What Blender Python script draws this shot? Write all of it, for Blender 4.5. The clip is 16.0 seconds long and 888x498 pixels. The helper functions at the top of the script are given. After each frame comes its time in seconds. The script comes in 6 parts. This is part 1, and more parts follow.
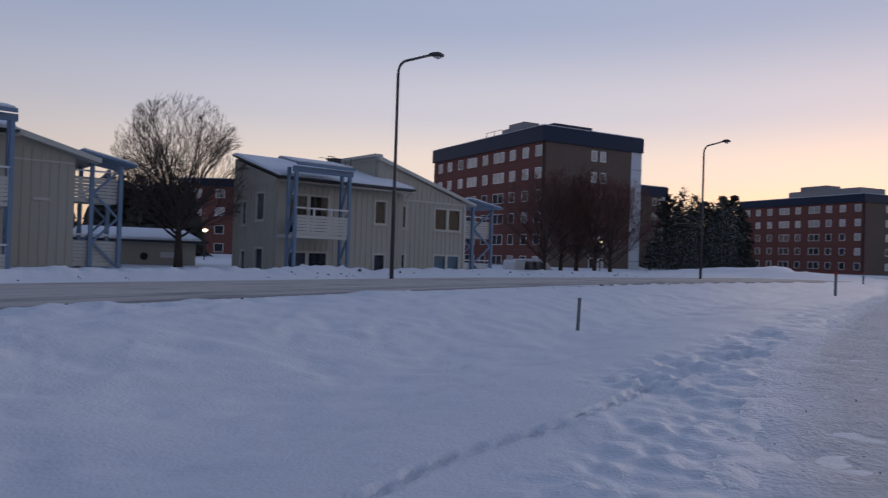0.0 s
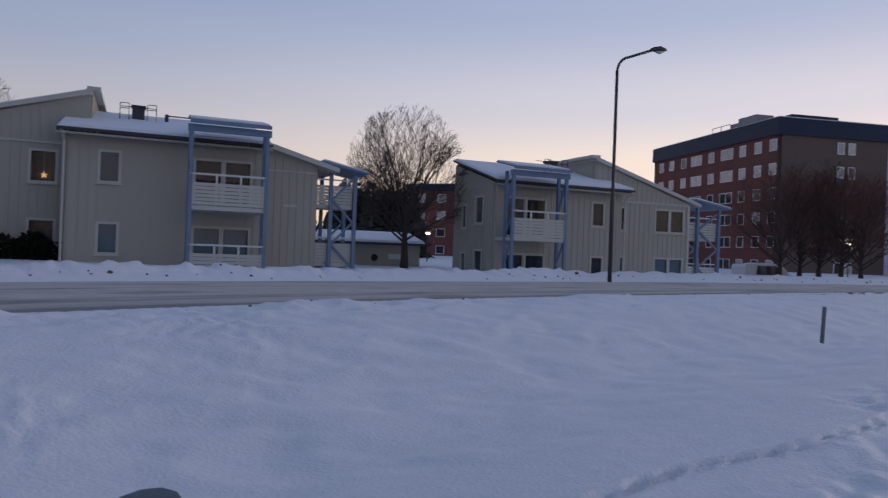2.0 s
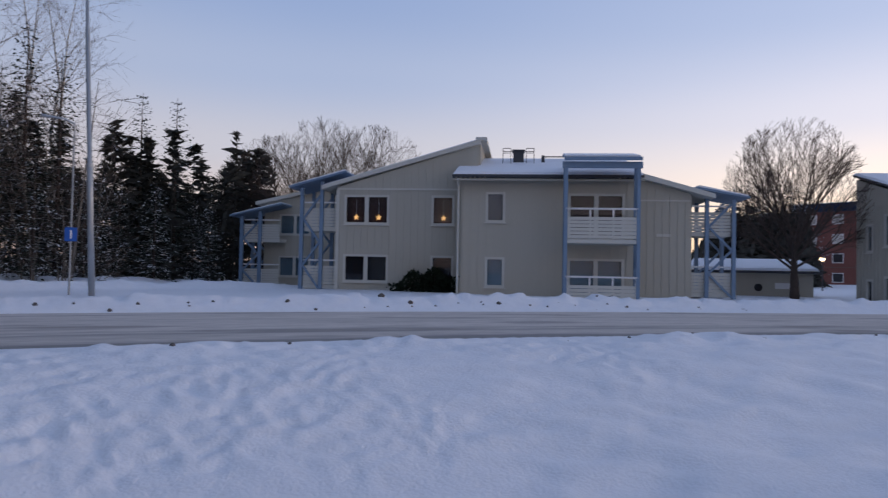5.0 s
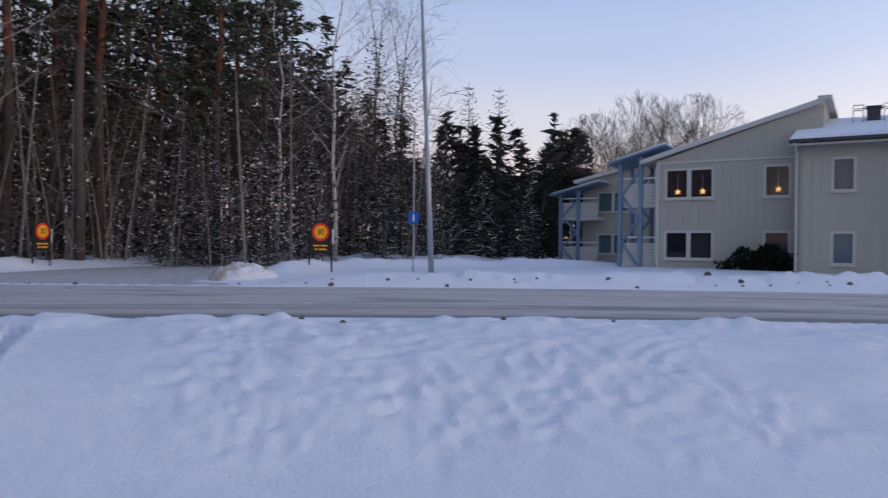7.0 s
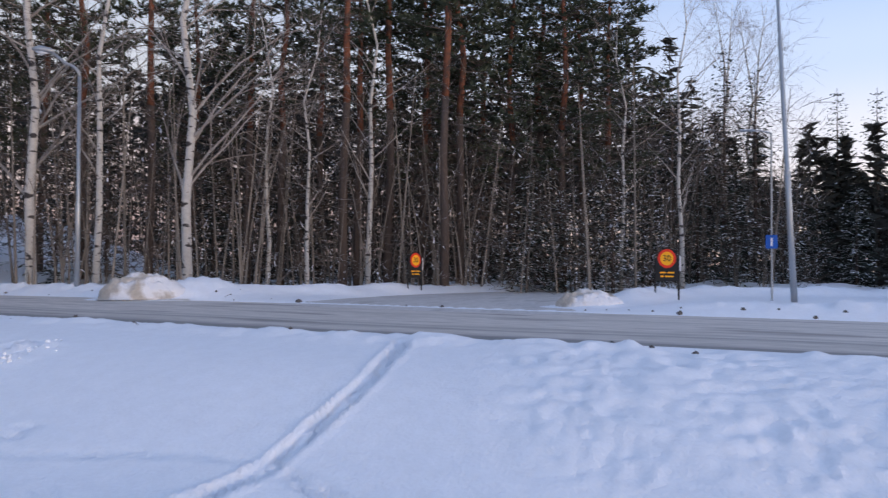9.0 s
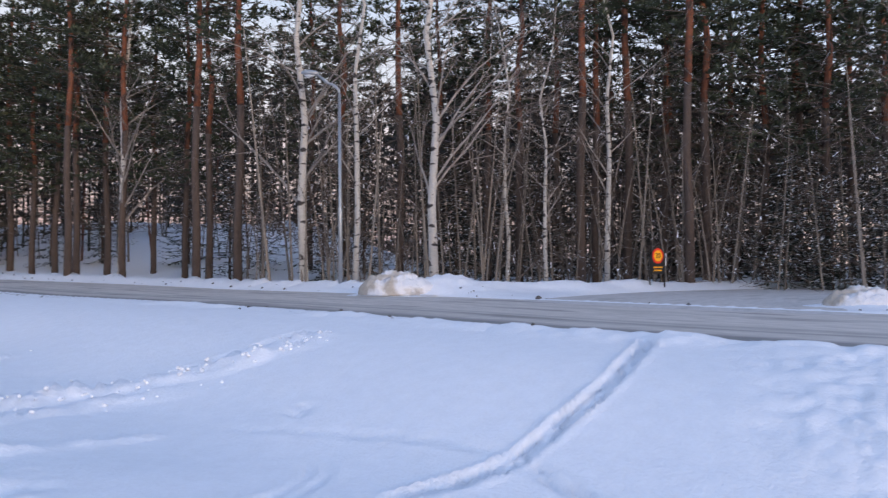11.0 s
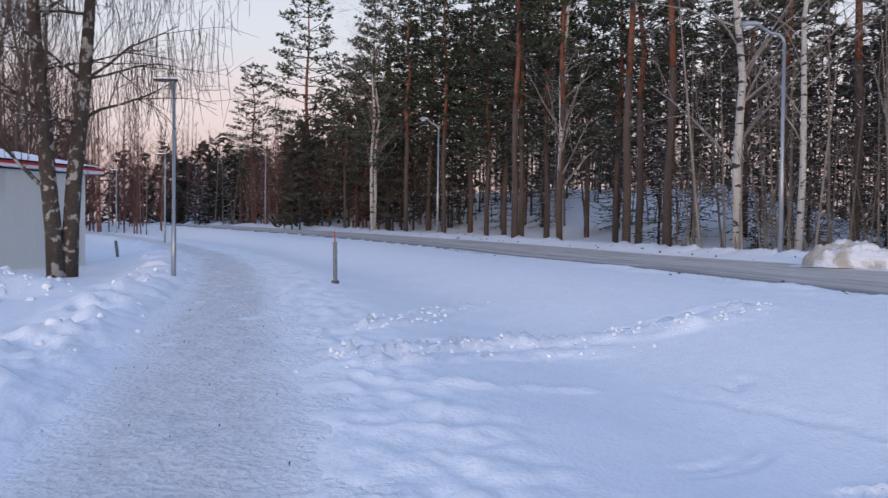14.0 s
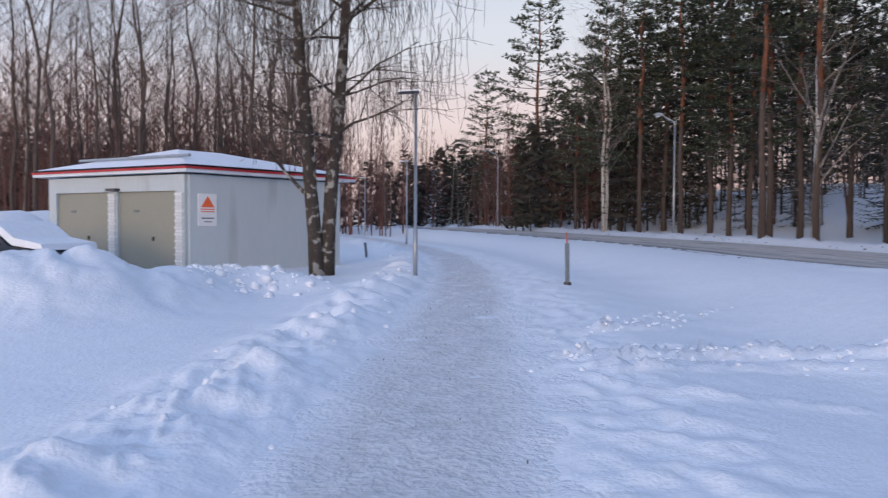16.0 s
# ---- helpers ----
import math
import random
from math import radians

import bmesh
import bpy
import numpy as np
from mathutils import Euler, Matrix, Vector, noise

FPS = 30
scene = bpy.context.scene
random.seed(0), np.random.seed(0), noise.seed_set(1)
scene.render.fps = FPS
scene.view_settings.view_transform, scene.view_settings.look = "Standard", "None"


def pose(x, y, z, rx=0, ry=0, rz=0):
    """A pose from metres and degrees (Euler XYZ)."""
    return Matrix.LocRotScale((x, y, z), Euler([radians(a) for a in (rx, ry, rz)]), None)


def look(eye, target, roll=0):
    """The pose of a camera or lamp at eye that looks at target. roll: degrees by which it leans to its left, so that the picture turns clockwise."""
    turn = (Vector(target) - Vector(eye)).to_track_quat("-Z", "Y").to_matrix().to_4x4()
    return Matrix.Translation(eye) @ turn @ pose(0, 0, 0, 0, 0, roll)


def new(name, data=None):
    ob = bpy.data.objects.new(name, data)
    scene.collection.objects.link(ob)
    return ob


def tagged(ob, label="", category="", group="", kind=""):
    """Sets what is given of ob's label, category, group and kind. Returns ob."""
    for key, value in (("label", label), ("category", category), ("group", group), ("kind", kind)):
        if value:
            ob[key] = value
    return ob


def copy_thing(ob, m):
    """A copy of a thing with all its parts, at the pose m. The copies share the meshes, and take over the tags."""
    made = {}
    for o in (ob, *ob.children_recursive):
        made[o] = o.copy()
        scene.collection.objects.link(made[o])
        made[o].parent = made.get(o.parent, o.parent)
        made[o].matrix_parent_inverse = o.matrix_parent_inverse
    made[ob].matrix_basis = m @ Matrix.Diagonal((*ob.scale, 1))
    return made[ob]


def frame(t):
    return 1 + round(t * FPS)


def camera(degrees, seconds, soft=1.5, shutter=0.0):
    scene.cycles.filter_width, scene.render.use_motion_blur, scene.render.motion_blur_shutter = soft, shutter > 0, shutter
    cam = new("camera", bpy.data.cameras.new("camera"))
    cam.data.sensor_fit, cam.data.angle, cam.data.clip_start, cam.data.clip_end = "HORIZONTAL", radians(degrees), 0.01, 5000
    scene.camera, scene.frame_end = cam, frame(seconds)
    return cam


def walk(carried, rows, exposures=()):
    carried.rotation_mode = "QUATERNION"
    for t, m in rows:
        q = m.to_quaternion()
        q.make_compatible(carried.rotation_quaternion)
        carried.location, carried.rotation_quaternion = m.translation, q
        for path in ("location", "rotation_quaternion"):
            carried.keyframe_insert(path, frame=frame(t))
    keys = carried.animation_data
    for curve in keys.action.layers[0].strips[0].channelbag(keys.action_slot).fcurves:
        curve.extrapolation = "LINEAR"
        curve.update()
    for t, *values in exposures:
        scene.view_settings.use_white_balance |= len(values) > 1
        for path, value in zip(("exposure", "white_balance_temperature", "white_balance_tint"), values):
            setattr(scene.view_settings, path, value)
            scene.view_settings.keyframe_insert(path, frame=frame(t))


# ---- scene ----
# ================= camera =================
LOOKS = [
    (0.0, -0.00, 0.59, -1.86),
    (0.5, 5.32, 0.20, -2.02),
    (1.0, 9.43, 0.00, -2.14),
    (1.5, 13.08, 0.02, -2.21),
    (2.0, 17.07, 0.19, -2.15),
    (2.5, 21.65, 0.51, -1.87),
    (3.0, 26.74, 0.96, -1.53),
    (5.5, 51.42, 1.41, -1.10),
    (6.0, 57.35, 0.72, -1.00),
    (6.5, 63.94, 0.07, -0.78),
    (7.0, 70.97, -0.34, -0.60),
    (7.5, 78.20, -0.23, -0.40),
    (8.0, 85.47, 0.24, -0.29),
    (8.5, 92.00, 0.96, -0.30),
    (9.0, 97.75, 1.56, -0.45),
    (11.5, 121.92, 0.58, 0.01),
    (12.0, 128.19, -0.23, -0.23),
    (12.5, 134.50, -0.85, -0.43),
    (13.0, 140.29, -1.29, -0.47),
    (13.5, 145.58, -1.60, -0.62),
    (14.0, 149.57, -1.74, -0.82),
    (14.5, 152.93, -1.77, -0.93),
    (15.0, 156.51, -1.74, -0.85),
    (15.5, 161.66, -1.76, -0.57),
    (16.0, 167.74, -1.81, -0.30),
]
REACH = 0.16  # arm's reach of the turning camera, metres
cam = camera(63.4, 16.0, soft=1.3, shutter=0.3)
walk(cam, [(t, pose(-REACH * math.sin(radians(a)), REACH * math.cos(radians(a)), 1.6, 90 + p, r, a)) for t, a, p, r in LOOKS],
     exposures=[(0.0, -0.32, 6500, 10), (1.5, -0.25, 6500, 10), (3.0, -0.03, 6500, 10), (5.5, 0.28, 6500, 10), (7.0, 0.52, 6500, 10), (9.0, 0.92, 6480, 7), (12.0, 1.2, 6480, 6), (14.0, 1.03, 6480, 6), (16.0, 1.01, 6480, 6)])


def vec(az, d, z=0.0):
    """A place by its bearing (degrees to the left of north), distance and height."""
    return Vector((-d * math.sin(radians(az)), d * math.cos(radians(az)), z))


# ================= world and sun =================
SUN_AZ = -32.0
world = bpy.data.worlds.new("dusk")
scene.world = world
world.use_nodes = True
wn, wl = world.node_tree.nodes, world.node_tree.links
wn.clear()


def wnode(kind, **kw):
    n = wn.new(kind)
    for k, v in kw.items():
        n.inputs[k].default_value = v
    return n


def ramp_of(nodes, stops, interp="EASE"):
    r = nodes.new("ShaderNodeValToRGB")
    r.color_ramp.interpolation = interp
    els = r.color_ramp.elements
    while len(els) > 1:
        els.remove(els[0])
    els[0].position, els[0].color = stops[0][0], (*stops[0][1], 1)
    for p, c in stops[1:]:
        e = els.new(p)
        e.color = (*c, 1)
    return r


def wmath(op, a, b=None, clamp=False):
    n = wn.new("ShaderNodeMath")
    n.operation, n.use_clamp = op, clamp
    for i, v in enumerate((a, b)):
        if v is None:
            continue
        if isinstance(v, (int, float)):
            n.inputs[i].default_value = v
        else:
            wl.new(v, n.inputs[i])
    return n.outputs[0]


coord = wn.new("ShaderNodeTexCoord")
split = wn.new("ShaderNodeSeparateXYZ")
wl.new(coord.outputs["Generated"], split.inputs[0])
sx, sy = -math.sin(radians(SUN_AZ)), math.cos(radians(SUN_AZ))
towards = wmath("ADD", wmath("MULTIPLY", split.outputs[0], sx), wmath("MULTIPLY", split.outputs[1], sy))
side = wmath("MULTIPLY_ADD", towards, 0.5)
side.node.inputs[2].default_value = 0.5
up = wmath("MAXIMUM", split.outputs[2], 0.0)
glow = ramp_of(wn, [(0.0, (1.45, 0.91, 0.44)), (0.05, (1.44, 1.02, 0.62)), (0.12, (1.14, 0.95, 0.85)), (0.20, (0.80, 0.77, 0.88)), (0.32, (0.48, 0.55, 0.77)), (0.6, (0.24, 0.29, 0.46)), (1.0, (0.16, 0.22, 0.39))])
mid = ramp_of(wn, [(0.0, (0.66, 0.48, 0.42)), (0.08, (0.64, 0.54, 0.53)), (0.16, (0.52, 0.52, 0.61)), (0.26, (0.36, 0.43, 0.62)), (0.36, (0.27, 0.36, 0.59)), (0.6, (0.20, 0.28, 0.48)), (1.0, (0.16, 0.22, 0.40))])
anti = ramp_of(wn, [(0.0, (0.25, 0.215, 0.25)), (0.06, (0.34, 0.26, 0.285)), (0.15, (0.40, 0.325, 0.355)), (0.25, (0.36, 0.36, 0.415)), (0.4, (0.265, 0.315, 0.43)), (0.65, (0.19, 0.25, 0.41)), (1.0, (0.16, 0.22, 0.39))])
for r in (glow, mid, anti):
    wl.new(up, r.inputs[0])


def smooth_between(value, lo, hi):
    n = wn.new("ShaderNodeMapRange")
    n.interpolation_type = "SMOOTHSTEP"
    wl.new(value, n.inputs["Value"])
    n.inputs["From Min"].default_value, n.inputs["From Max"].default_value = lo, hi
    return n.outputs["Result"]


def wmix(f, a, b):
    n = wn.new("ShaderNodeMix")
    n.data_type = "RGBA"
    if isinstance(f, float):
        n.inputs[0].default_value = f
    else:
        wl.new(f, n.inputs[0])
    wl.new(a, n.inputs[6])
    wl.new(b, n.inputs[7])
    return n.outputs[2]


dusk = wmix(smooth_between(side, 0.5, 1.0), wmix(smooth_between(side, 0.0, 0.5), anti.outputs[0], mid.outputs[0]), glow.outputs[0])
sky = wn.new("ShaderNodeTexSky")
sky.sky_type, sky.sun_disc = "NISHITA", False
sky.sun_elevation, sky.sun_rotation = radians(0.5), radians(-SUN_AZ)
sky_out = wn.new("ShaderNodeBackground")
wl.new(sky.outputs[0], sky_out.inputs[0])
sky_out.inputs[1].default_value = 0.05
dusk_out = wn.new("ShaderNodeBackground")
wl.new(dusk, dusk_out.inputs[0])
dusk_out.inputs[1].default_value = 0.90
both = wn.new("ShaderNodeAddShader")
wl.new(sky_out.outputs[0], both.inputs[0])
wl.new(dusk_out.outputs[0], both.inputs[1])
world_out = wn.new("ShaderNodeOutputWorld")
wl.new(both.outputs[0], world_out.inputs[0])

sun = new("sun", bpy.data.lights.new("sun", "SUN"))
sun.data.energy, sun.data.angle, sun.data.color = 0.75, radians(20), (1.0, 0.74, 0.55)
sun.matrix_world = look(vec(SUN_AZ, 100, 12), (0, 0, 0))


# ================= materials =================
def material(name, base, rough=0.8, metal=0.0, spread=0.12, scale=6.0, fine=60.0, bump=0.2, depth=0.01, coords="Object", streak=None, second=None, spots=(0.45, 0.6), spec=0.3, per_object=0.0, emit=None):
    """A painted or natural surface: base colour varied at two scales, with bump; second: a stain colour in patches; streak: stretch of the noise."""
    m = bpy.data.materials.new(name)
    m.use_nodes = True
    n, l = m.node_tree.nodes, m.node_tree.links
    b = n["Principled BSDF"]
    b.inputs["Roughness"].default_value, b.inputs["Metallic"].default_value = rough, metal
    b.inputs["Specular IOR Level"].default_value = spec
    tc = n.new("ShaderNodeTexCoord")
    mp = n.new("ShaderNodeMapping")
    l.new(tc.outputs[coords], mp.inputs[0])
    if streak:
        mp.inputs["Scale"].default_value = streak
    big, small = n.new("ShaderNodeTexNoise"), n.new("ShaderNodeTexNoise")
    for t, s in ((big, scale), (small, fine)):
        t.inputs["Scale"].default_value, t.inputs["Detail"].default_value = s, 5
        l.new(mp.outputs[0], t.inputs["Vector"])
    add = n.new("ShaderNodeMath")
    add.operation = "ADD"
    l.new(big.outputs[0], add.inputs[0])
    l.new(small.outputs[0], add.inputs[1])
    rng = n.new("ShaderNodeMapRange")
    l.new(add.outputs[0], rng.inputs["Value"])
    rng.inputs["From Min"].default_value, rng.inputs["From Max"].default_value = 0.6, 1.4
    rng.inputs["To Min"].default_value, rng.inputs["To Max"].default_value = 1 - spread, 1 + spread
    hsv = n.new("ShaderNodeHueSaturation")
    hsv.inputs["Color"].default_value = (*base, 1)
    value = rng.outputs[0]
    if per_object:
        info = n.new("ShaderNodeObjectInfo")
        pr = n.new("ShaderNodeMapRange")
        l.new(info.outputs["Random"], pr.inputs["Value"])
        pr.inputs["To Min"].default_value, pr.inputs["To Max"].default_value = 1 - per_object, 1 + per_object
        mu = n.new("ShaderNodeMath")
        mu.operation = "MULTIPLY"
        l.new(value, mu.inputs[0])
        l.new(pr.outputs[0], mu.inputs[1])
        value = mu.outputs[0]
    l.new(value, hsv.inputs["Value"])
    colour = hsv.outputs[0]
    if second:
        sp = n.new("ShaderNodeMapRange")
        l.new(big.outputs[0], sp.inputs["Value"])
        sp.inputs["From Min"].default_value, sp.inputs["From Max"].default_value = spots
        mx = n.new("ShaderNodeMix")
        mx.data_type = "RGBA"
        l.new(sp.outputs[0], mx.inputs[0])
        l.new(colour, mx.inputs[6])
        mx.inputs[7].default_value = (*second, 1)
        colour = mx.outputs[2]
    l.new(colour, b.inputs["Base Color"])
    if bump:
        bp = n.new("ShaderNodeBump")
        bp.inputs["Strength"].default_value, bp.inputs["Distance"].default_value = bump, depth
        l.new(add.outputs[0], bp.inputs["Height"])
        l.new(bp.outputs[0], b.inputs["Normal"])
    if emit:
        b.inputs["Emission Color"].default_value, b.inputs["Emission Strength"].default_value = (*emit[0], 1), emit[1]
    return m


def glass(name, tint=(0.9, 0.95, 1.0), rough=0.02, gloss=0.03):
    m = bpy.data.materials.new(name)
    m.use_nodes = True
    n, l = m.node_tree.nodes, m.node_tree.links
    n.clear()
    out, mix, tr, gl = (n.new("ShaderNode" + k) for k in ("OutputMaterial", "MixShader", "BsdfTransparent", "BsdfGlossy"))
    tr.inputs[0].default_value = (*[0.85 * c for c in tint], 1)
    gl.inputs["Roughness"].default_value = rough
    mix.inputs[0].default_value = gloss
    l.new(tr.outputs[0], mix.inputs[1])
    l.new(gl.outputs[0], mix.inputs[2])
    l.new(mix.outputs[0], out.inputs[0])
    return m


def blend_across(m, stops, colour, wobble=0.3, reach=8.0):
    """Mixes a second colour into m by how far across a strip a place lies (its first UV, in metres, over reach)."""
    n, l = m.node_tree.nodes, m.node_tree.links
    b = n["Principled BSDF"]
    old = b.inputs["Base Color"].links[0].from_socket
    uv = n.new("ShaderNodeUVMap")
    sep = n.new("ShaderNodeSeparateXYZ")
    l.new(uv.outputs[0], sep.inputs[0])
    mp = n.new("ShaderNodeMapping")
    mp.inputs["Scale"].default_value = (0.9, 0.16, 1)
    l.new(uv.outputs[0], mp.inputs[0])
    noise_n = n.new("ShaderNodeTexNoise")
    noise_n.inputs["Scale"].default_value, noise_n.inputs["Detail"].default_value = 1.6, 6
    l.new(mp.outputs[0], noise_n.inputs["Vector"])
    add = n.new("ShaderNodeMath")
    add.operation = "MULTIPLY_ADD"
    l.new(noise_n.outputs[0], add.inputs[0])
    add.inputs[1].default_value = wobble * 2
    l.new(sep.outputs[0], add.inputs[2])
    sc = n.new("ShaderNodeMath")
    sc.operation = "MULTIPLY_ADD"
    l.new(add.outputs[0], sc.inputs[0])
    sc.inputs[1].default_value, sc.inputs[2].default_value = 1 / reach, -wobble / reach
    if min(p for p, _ in stops) < 0:
        raise ValueError("stops run from 0 to 1")
    r = ramp_of(n, [(p, (v, v, v)) for p, v in stops], "LINEAR")
    l.new(sc.outputs[0], r.inputs[0])
    mx = n.new("ShaderNodeMix")
    mx.data_type = "RGBA"
    l.new(r.outputs[0], mx.inputs[0])
    l.new(old, mx.inputs[6])
    mx.inputs[7].default_value = (*colour, 1)
    l.new(mx.outputs[2], b.inputs["Base Color"])
    return m


SNOW = material("snow", (0.80, 0.82, 0.86), 0.6, spread=0.05, scale=5, fine=26, bump=0.5, depth=0.022, spec=0.3)
SNOW_ROOF = material("roof_snow", (0.80, 0.82, 0.86), 0.7, spread=0.05, scale=0.6, fine=7, bump=0.35, depth=0.03)
ROAD = material("packed_snow_road", (0.59, 0.54, 0.495), 0.75, spread=0.30, scale=1.1, fine=9, bump=0.7, depth=0.04, coords="UV", streak=(1.0, 0.22, 1.0), second=(0.33, 0.30, 0.28), spots=(0.54, 0.66))
blend_across(ROAD, [(0.0, 0.6), (0.03, 1.0), (0.11, 0.95), (0.15, 0.2), (0.21, 0.15), (0.25, 0.75), (0.27, 0.15), (0.31, 0.5), (0.33, 0.05), (0.58, 0.05), (0.62, 0.3), (0.65, 0.05), (0.78, 0.05), (0.81, 0.25), (0.84, 0.0)], (0.235, 0.225, 0.22))
SIDE = material("packed_snow_side_road", (0.56, 0.53, 0.51), 0.75, spread=0.25, scale=1.1, fine=9, bump=0.6, depth=0.04, coords="UV", streak=(1.0, 0.22, 1.0), second=(0.42, 0.40, 0.38), spots=(0.54, 0.66))
PATH = material("trodden_path_snow", (0.66, 0.655, 0.67), 0.7, spread=0.2, scale=4.5, fine=17, bump=0.9, depth=0.05)
blend_across(PATH, [(0.0, 1.0), (0.16, 1.0), (0.34, 0.0), (0.66, 0.0), (0.84, 1.0), (1.0, 1.0)], (0.80, 0.82, 0.86), 0.35, 2.8)
DIRTY = material("gritty_snow", (0.46, 0.42, 0.37), 0.8, spread=0.2, scale=1.2, fine=14, bump=0.7, depth=0.05, second=(0.75, 0.75, 0.77), spots=(0.44, 0.54))
CREAM = material("cream_boards", (0.43, 0.407, 0.345), 0.7, spread=0.05, scale=0.5, fine=9, bump=0.15, streak=(3, 3, 0.5))
CREAM_TRIM = material("pale_trim", (0.55, 0.54, 0.49), 0.6, spread=0.05, scale=1, fine=20, bump=0.1)
WHITE = material("white_paint", (0.72, 0.72, 0.72), 0.5, spread=0.04, scale=2, fine=30, bump=0.05)
BLUE = material("blue_steel_paint", (0.17, 0.25, 0.36), 0.5, spread=0.10, scale=2, fine=30, bump=0.1, metal=0.1)
TIN = material("dark_tin_roof", (0.05, 0.055, 0.065), 0.5, spread=0.2, scale=2, fine=20, bump=0.1)
BRICK = material("red_brick_wall", (0.18, 0.075, 0.062), 0.85, spread=0.15, scale=0.4, fine=5, bump=0.2)
CONCRETE = material("brown_concrete", (0.145, 0.108, 0.088), 0.85, spread=0.10, scale=0.15, fine=2, bump=0.15)
NAVY = material("navy_tin_band", (0.010, 0.024, 0.060), 0.5, spread=0.12, scale=0.3, fine=4, bump=0.1)
PANEL = material("white_gable_panel", (0.60, 0.63, 0.68), 0.6, spread=0.06, scale=0.4, fine=5, bump=0.1)
ROOF_GREY = material("grey_roof_plant", (0.28, 0.28, 0.29), 0.7, spread=0.12, scale=0.5, fine=5)
# near-black colour painting the unlit depth behind window glass and in the vent
DARK = material("painted_dark_interior", (0.03, 0.028, 0.03), 0.9, spread=0.2, scale=1, fine=8, bump=0)
CURTAIN = material("pale_curtain", (0.27, 0.26, 0.25), 0.9, spread=0.12, scale=3, fine=22, bump=0.3, streak=(6, 6, 0.4))
BLIND = material("teal_blind", (0.28, 0.36, 0.38), 0.8, spread=0.08, scale=2, fine=20, bump=0.15, streak=(0.5, 0.5, 8))
# dim warm room light put into a red-brown sheet colour
WARMROOM = material("painted_dim_warm_room", (0.085, 0.05, 0.045), 0.9, spread=0.3, scale=1.5, fine=8, bump=0)
GLASS = glass("window_glass")
STAR = material("paper_star", (0.9, 0.6, 0.25), 0.8, bump=0, emit=((1.0, 0.5, 0.16), 1.3))
BULB = material("lit_lamp", (0.9, 0.8, 0.6), 0.5, bump=0, emit=((1.0, 0.72, 0.4), 5.0))
STEEL = material("galvanised_steel", (0.36, 0.38, 0.40), 0.45, metal=0.7, spread=0.12, scale=3, fine=30, bump=0.1)
DARKSTEEL = material("weathered_dark_steel", (0.075, 0.07, 0.075), 0.5, metal=0.3, spread=0.2, scale=3, fine=30, bump=0.1)
LENS = material("lamp_lens", (0.55, 0.57, 0.6), 0.2, spread=0.05, bump=0)
POSTGREY = material("grey_green_post", (0.16, 0.18, 0.19), 0.6, spread=0.25, scale=9, fine=60, bump=0.2)
REDCAP = material("red_cap", (0.45, 0.06, 0.04), 0.5, spread=0.1)
BLACK = material("black_sign_board", (0.012, 0.012, 0.013), 0.5, spread=0.2)
SIGNRED = material("sign_red", (0.72, 0.035, 0.012), 0.5, spread=0.05, bump=0)
SIGNYELLOW = material("sign_yellow", (0.95, 0.42, 0.01), 0.5, spread=0.04, bump=0)
SIGNBLUE = material("sign_blue", (0.015, 0.10, 0.42), 0.45, spread=0.05, bump=0)
SHEDWALL = material("pale_grey_render", (0.46, 0.51, 0.53), 0.8, spread=0.06, scale=0.7, fine=14, bump=0.2, second=(0.36, 0.38, 0.39), spots=(0.62, 0.78), streak=(1.6, 1.6, 0.25))
SHEDDOOR = material("olive_grey_door", (0.27, 0.27, 0.225), 0.6, spread=0.05, scale=0.8, fine=12, bump=0.1)
SHEDRED = material("red_fascia", (0.40, 0.03, 0.04), 0.5, spread=0.1)
SHEDBRICK = material("white_brick", (0.62, 0.64, 0.65), 0.8, spread=0.08, scale=3, fine=30, per_object=0.08)
ORANGE = material("sign_orange", (0.75, 0.14, 0.05), 0.6, bump=0)
CARPAINT = material("dark_car_paint", (0.03, 0.035, 0.05), 0.3, spread=0.1, bump=0, spec=0.6)
VANPAINT = material("white_van_paint", (0.6, 0.62, 0.64), 0.35, spread=0.05, bump=0, spec=0.5)
RUBBER = material("tyre_rubber", (0.02, 0.02, 0.02), 0.8)
PINEBARK = material("pine_bark", (0.085, 0.064, 0.054), 0.9, spread=0.35, scale=3, fine=18, bump=0.8, depth=0.03, streak=(1, 1, 0.25))
PINEORANGE = material("orange_pine_bark", (0.20, 0.082, 0.050), 0.9, spread=0.4, scale=2, fine=14, bump=0.6, depth=0.02, second=(0.085, 0.055, 0.045), spots=(0.45, 0.6), spec=0.1)
BIRCHBARK = material("birch_bark", (0.44, 0.42, 0.39), 0.75, spread=0.25, scale=2.2, fine=30, bump=0.4, depth=0.02, second=(0.045, 0.04, 0.04), spots=(0.56, 0.62), streak=(1.2, 1.2, 2.6))
OLDBIRCH = material("rough_birch_bark", (0.075, 0.062, 0.052), 0.9, spread=0.4, scale=4.5, fine=26, bump=0.9, depth=0.05, second=(0.34, 0.33, 0.30), spots=(0.55, 0.60), spec=0.1)
TWIG = material("bare_twigs", (0.075, 0.056, 0.047), 0.9, spread=0.3, scale=1, fine=8, bump=0, per_object=0.2)
GREYBARK = material("grey_bark", (0.20, 0.175, 0.15), 0.9, spread=0.3, scale=2, fine=20, bump=0.5, depth=0.02, streak=(1, 1, 0.3), per_object=0.25)
BIRCHTWIG = material("grey_birch_twigs", (0.19, 0.165, 0.15), 0.9, spread=0.35, scale=1, fine=8, bump=0, per_object=0.2)
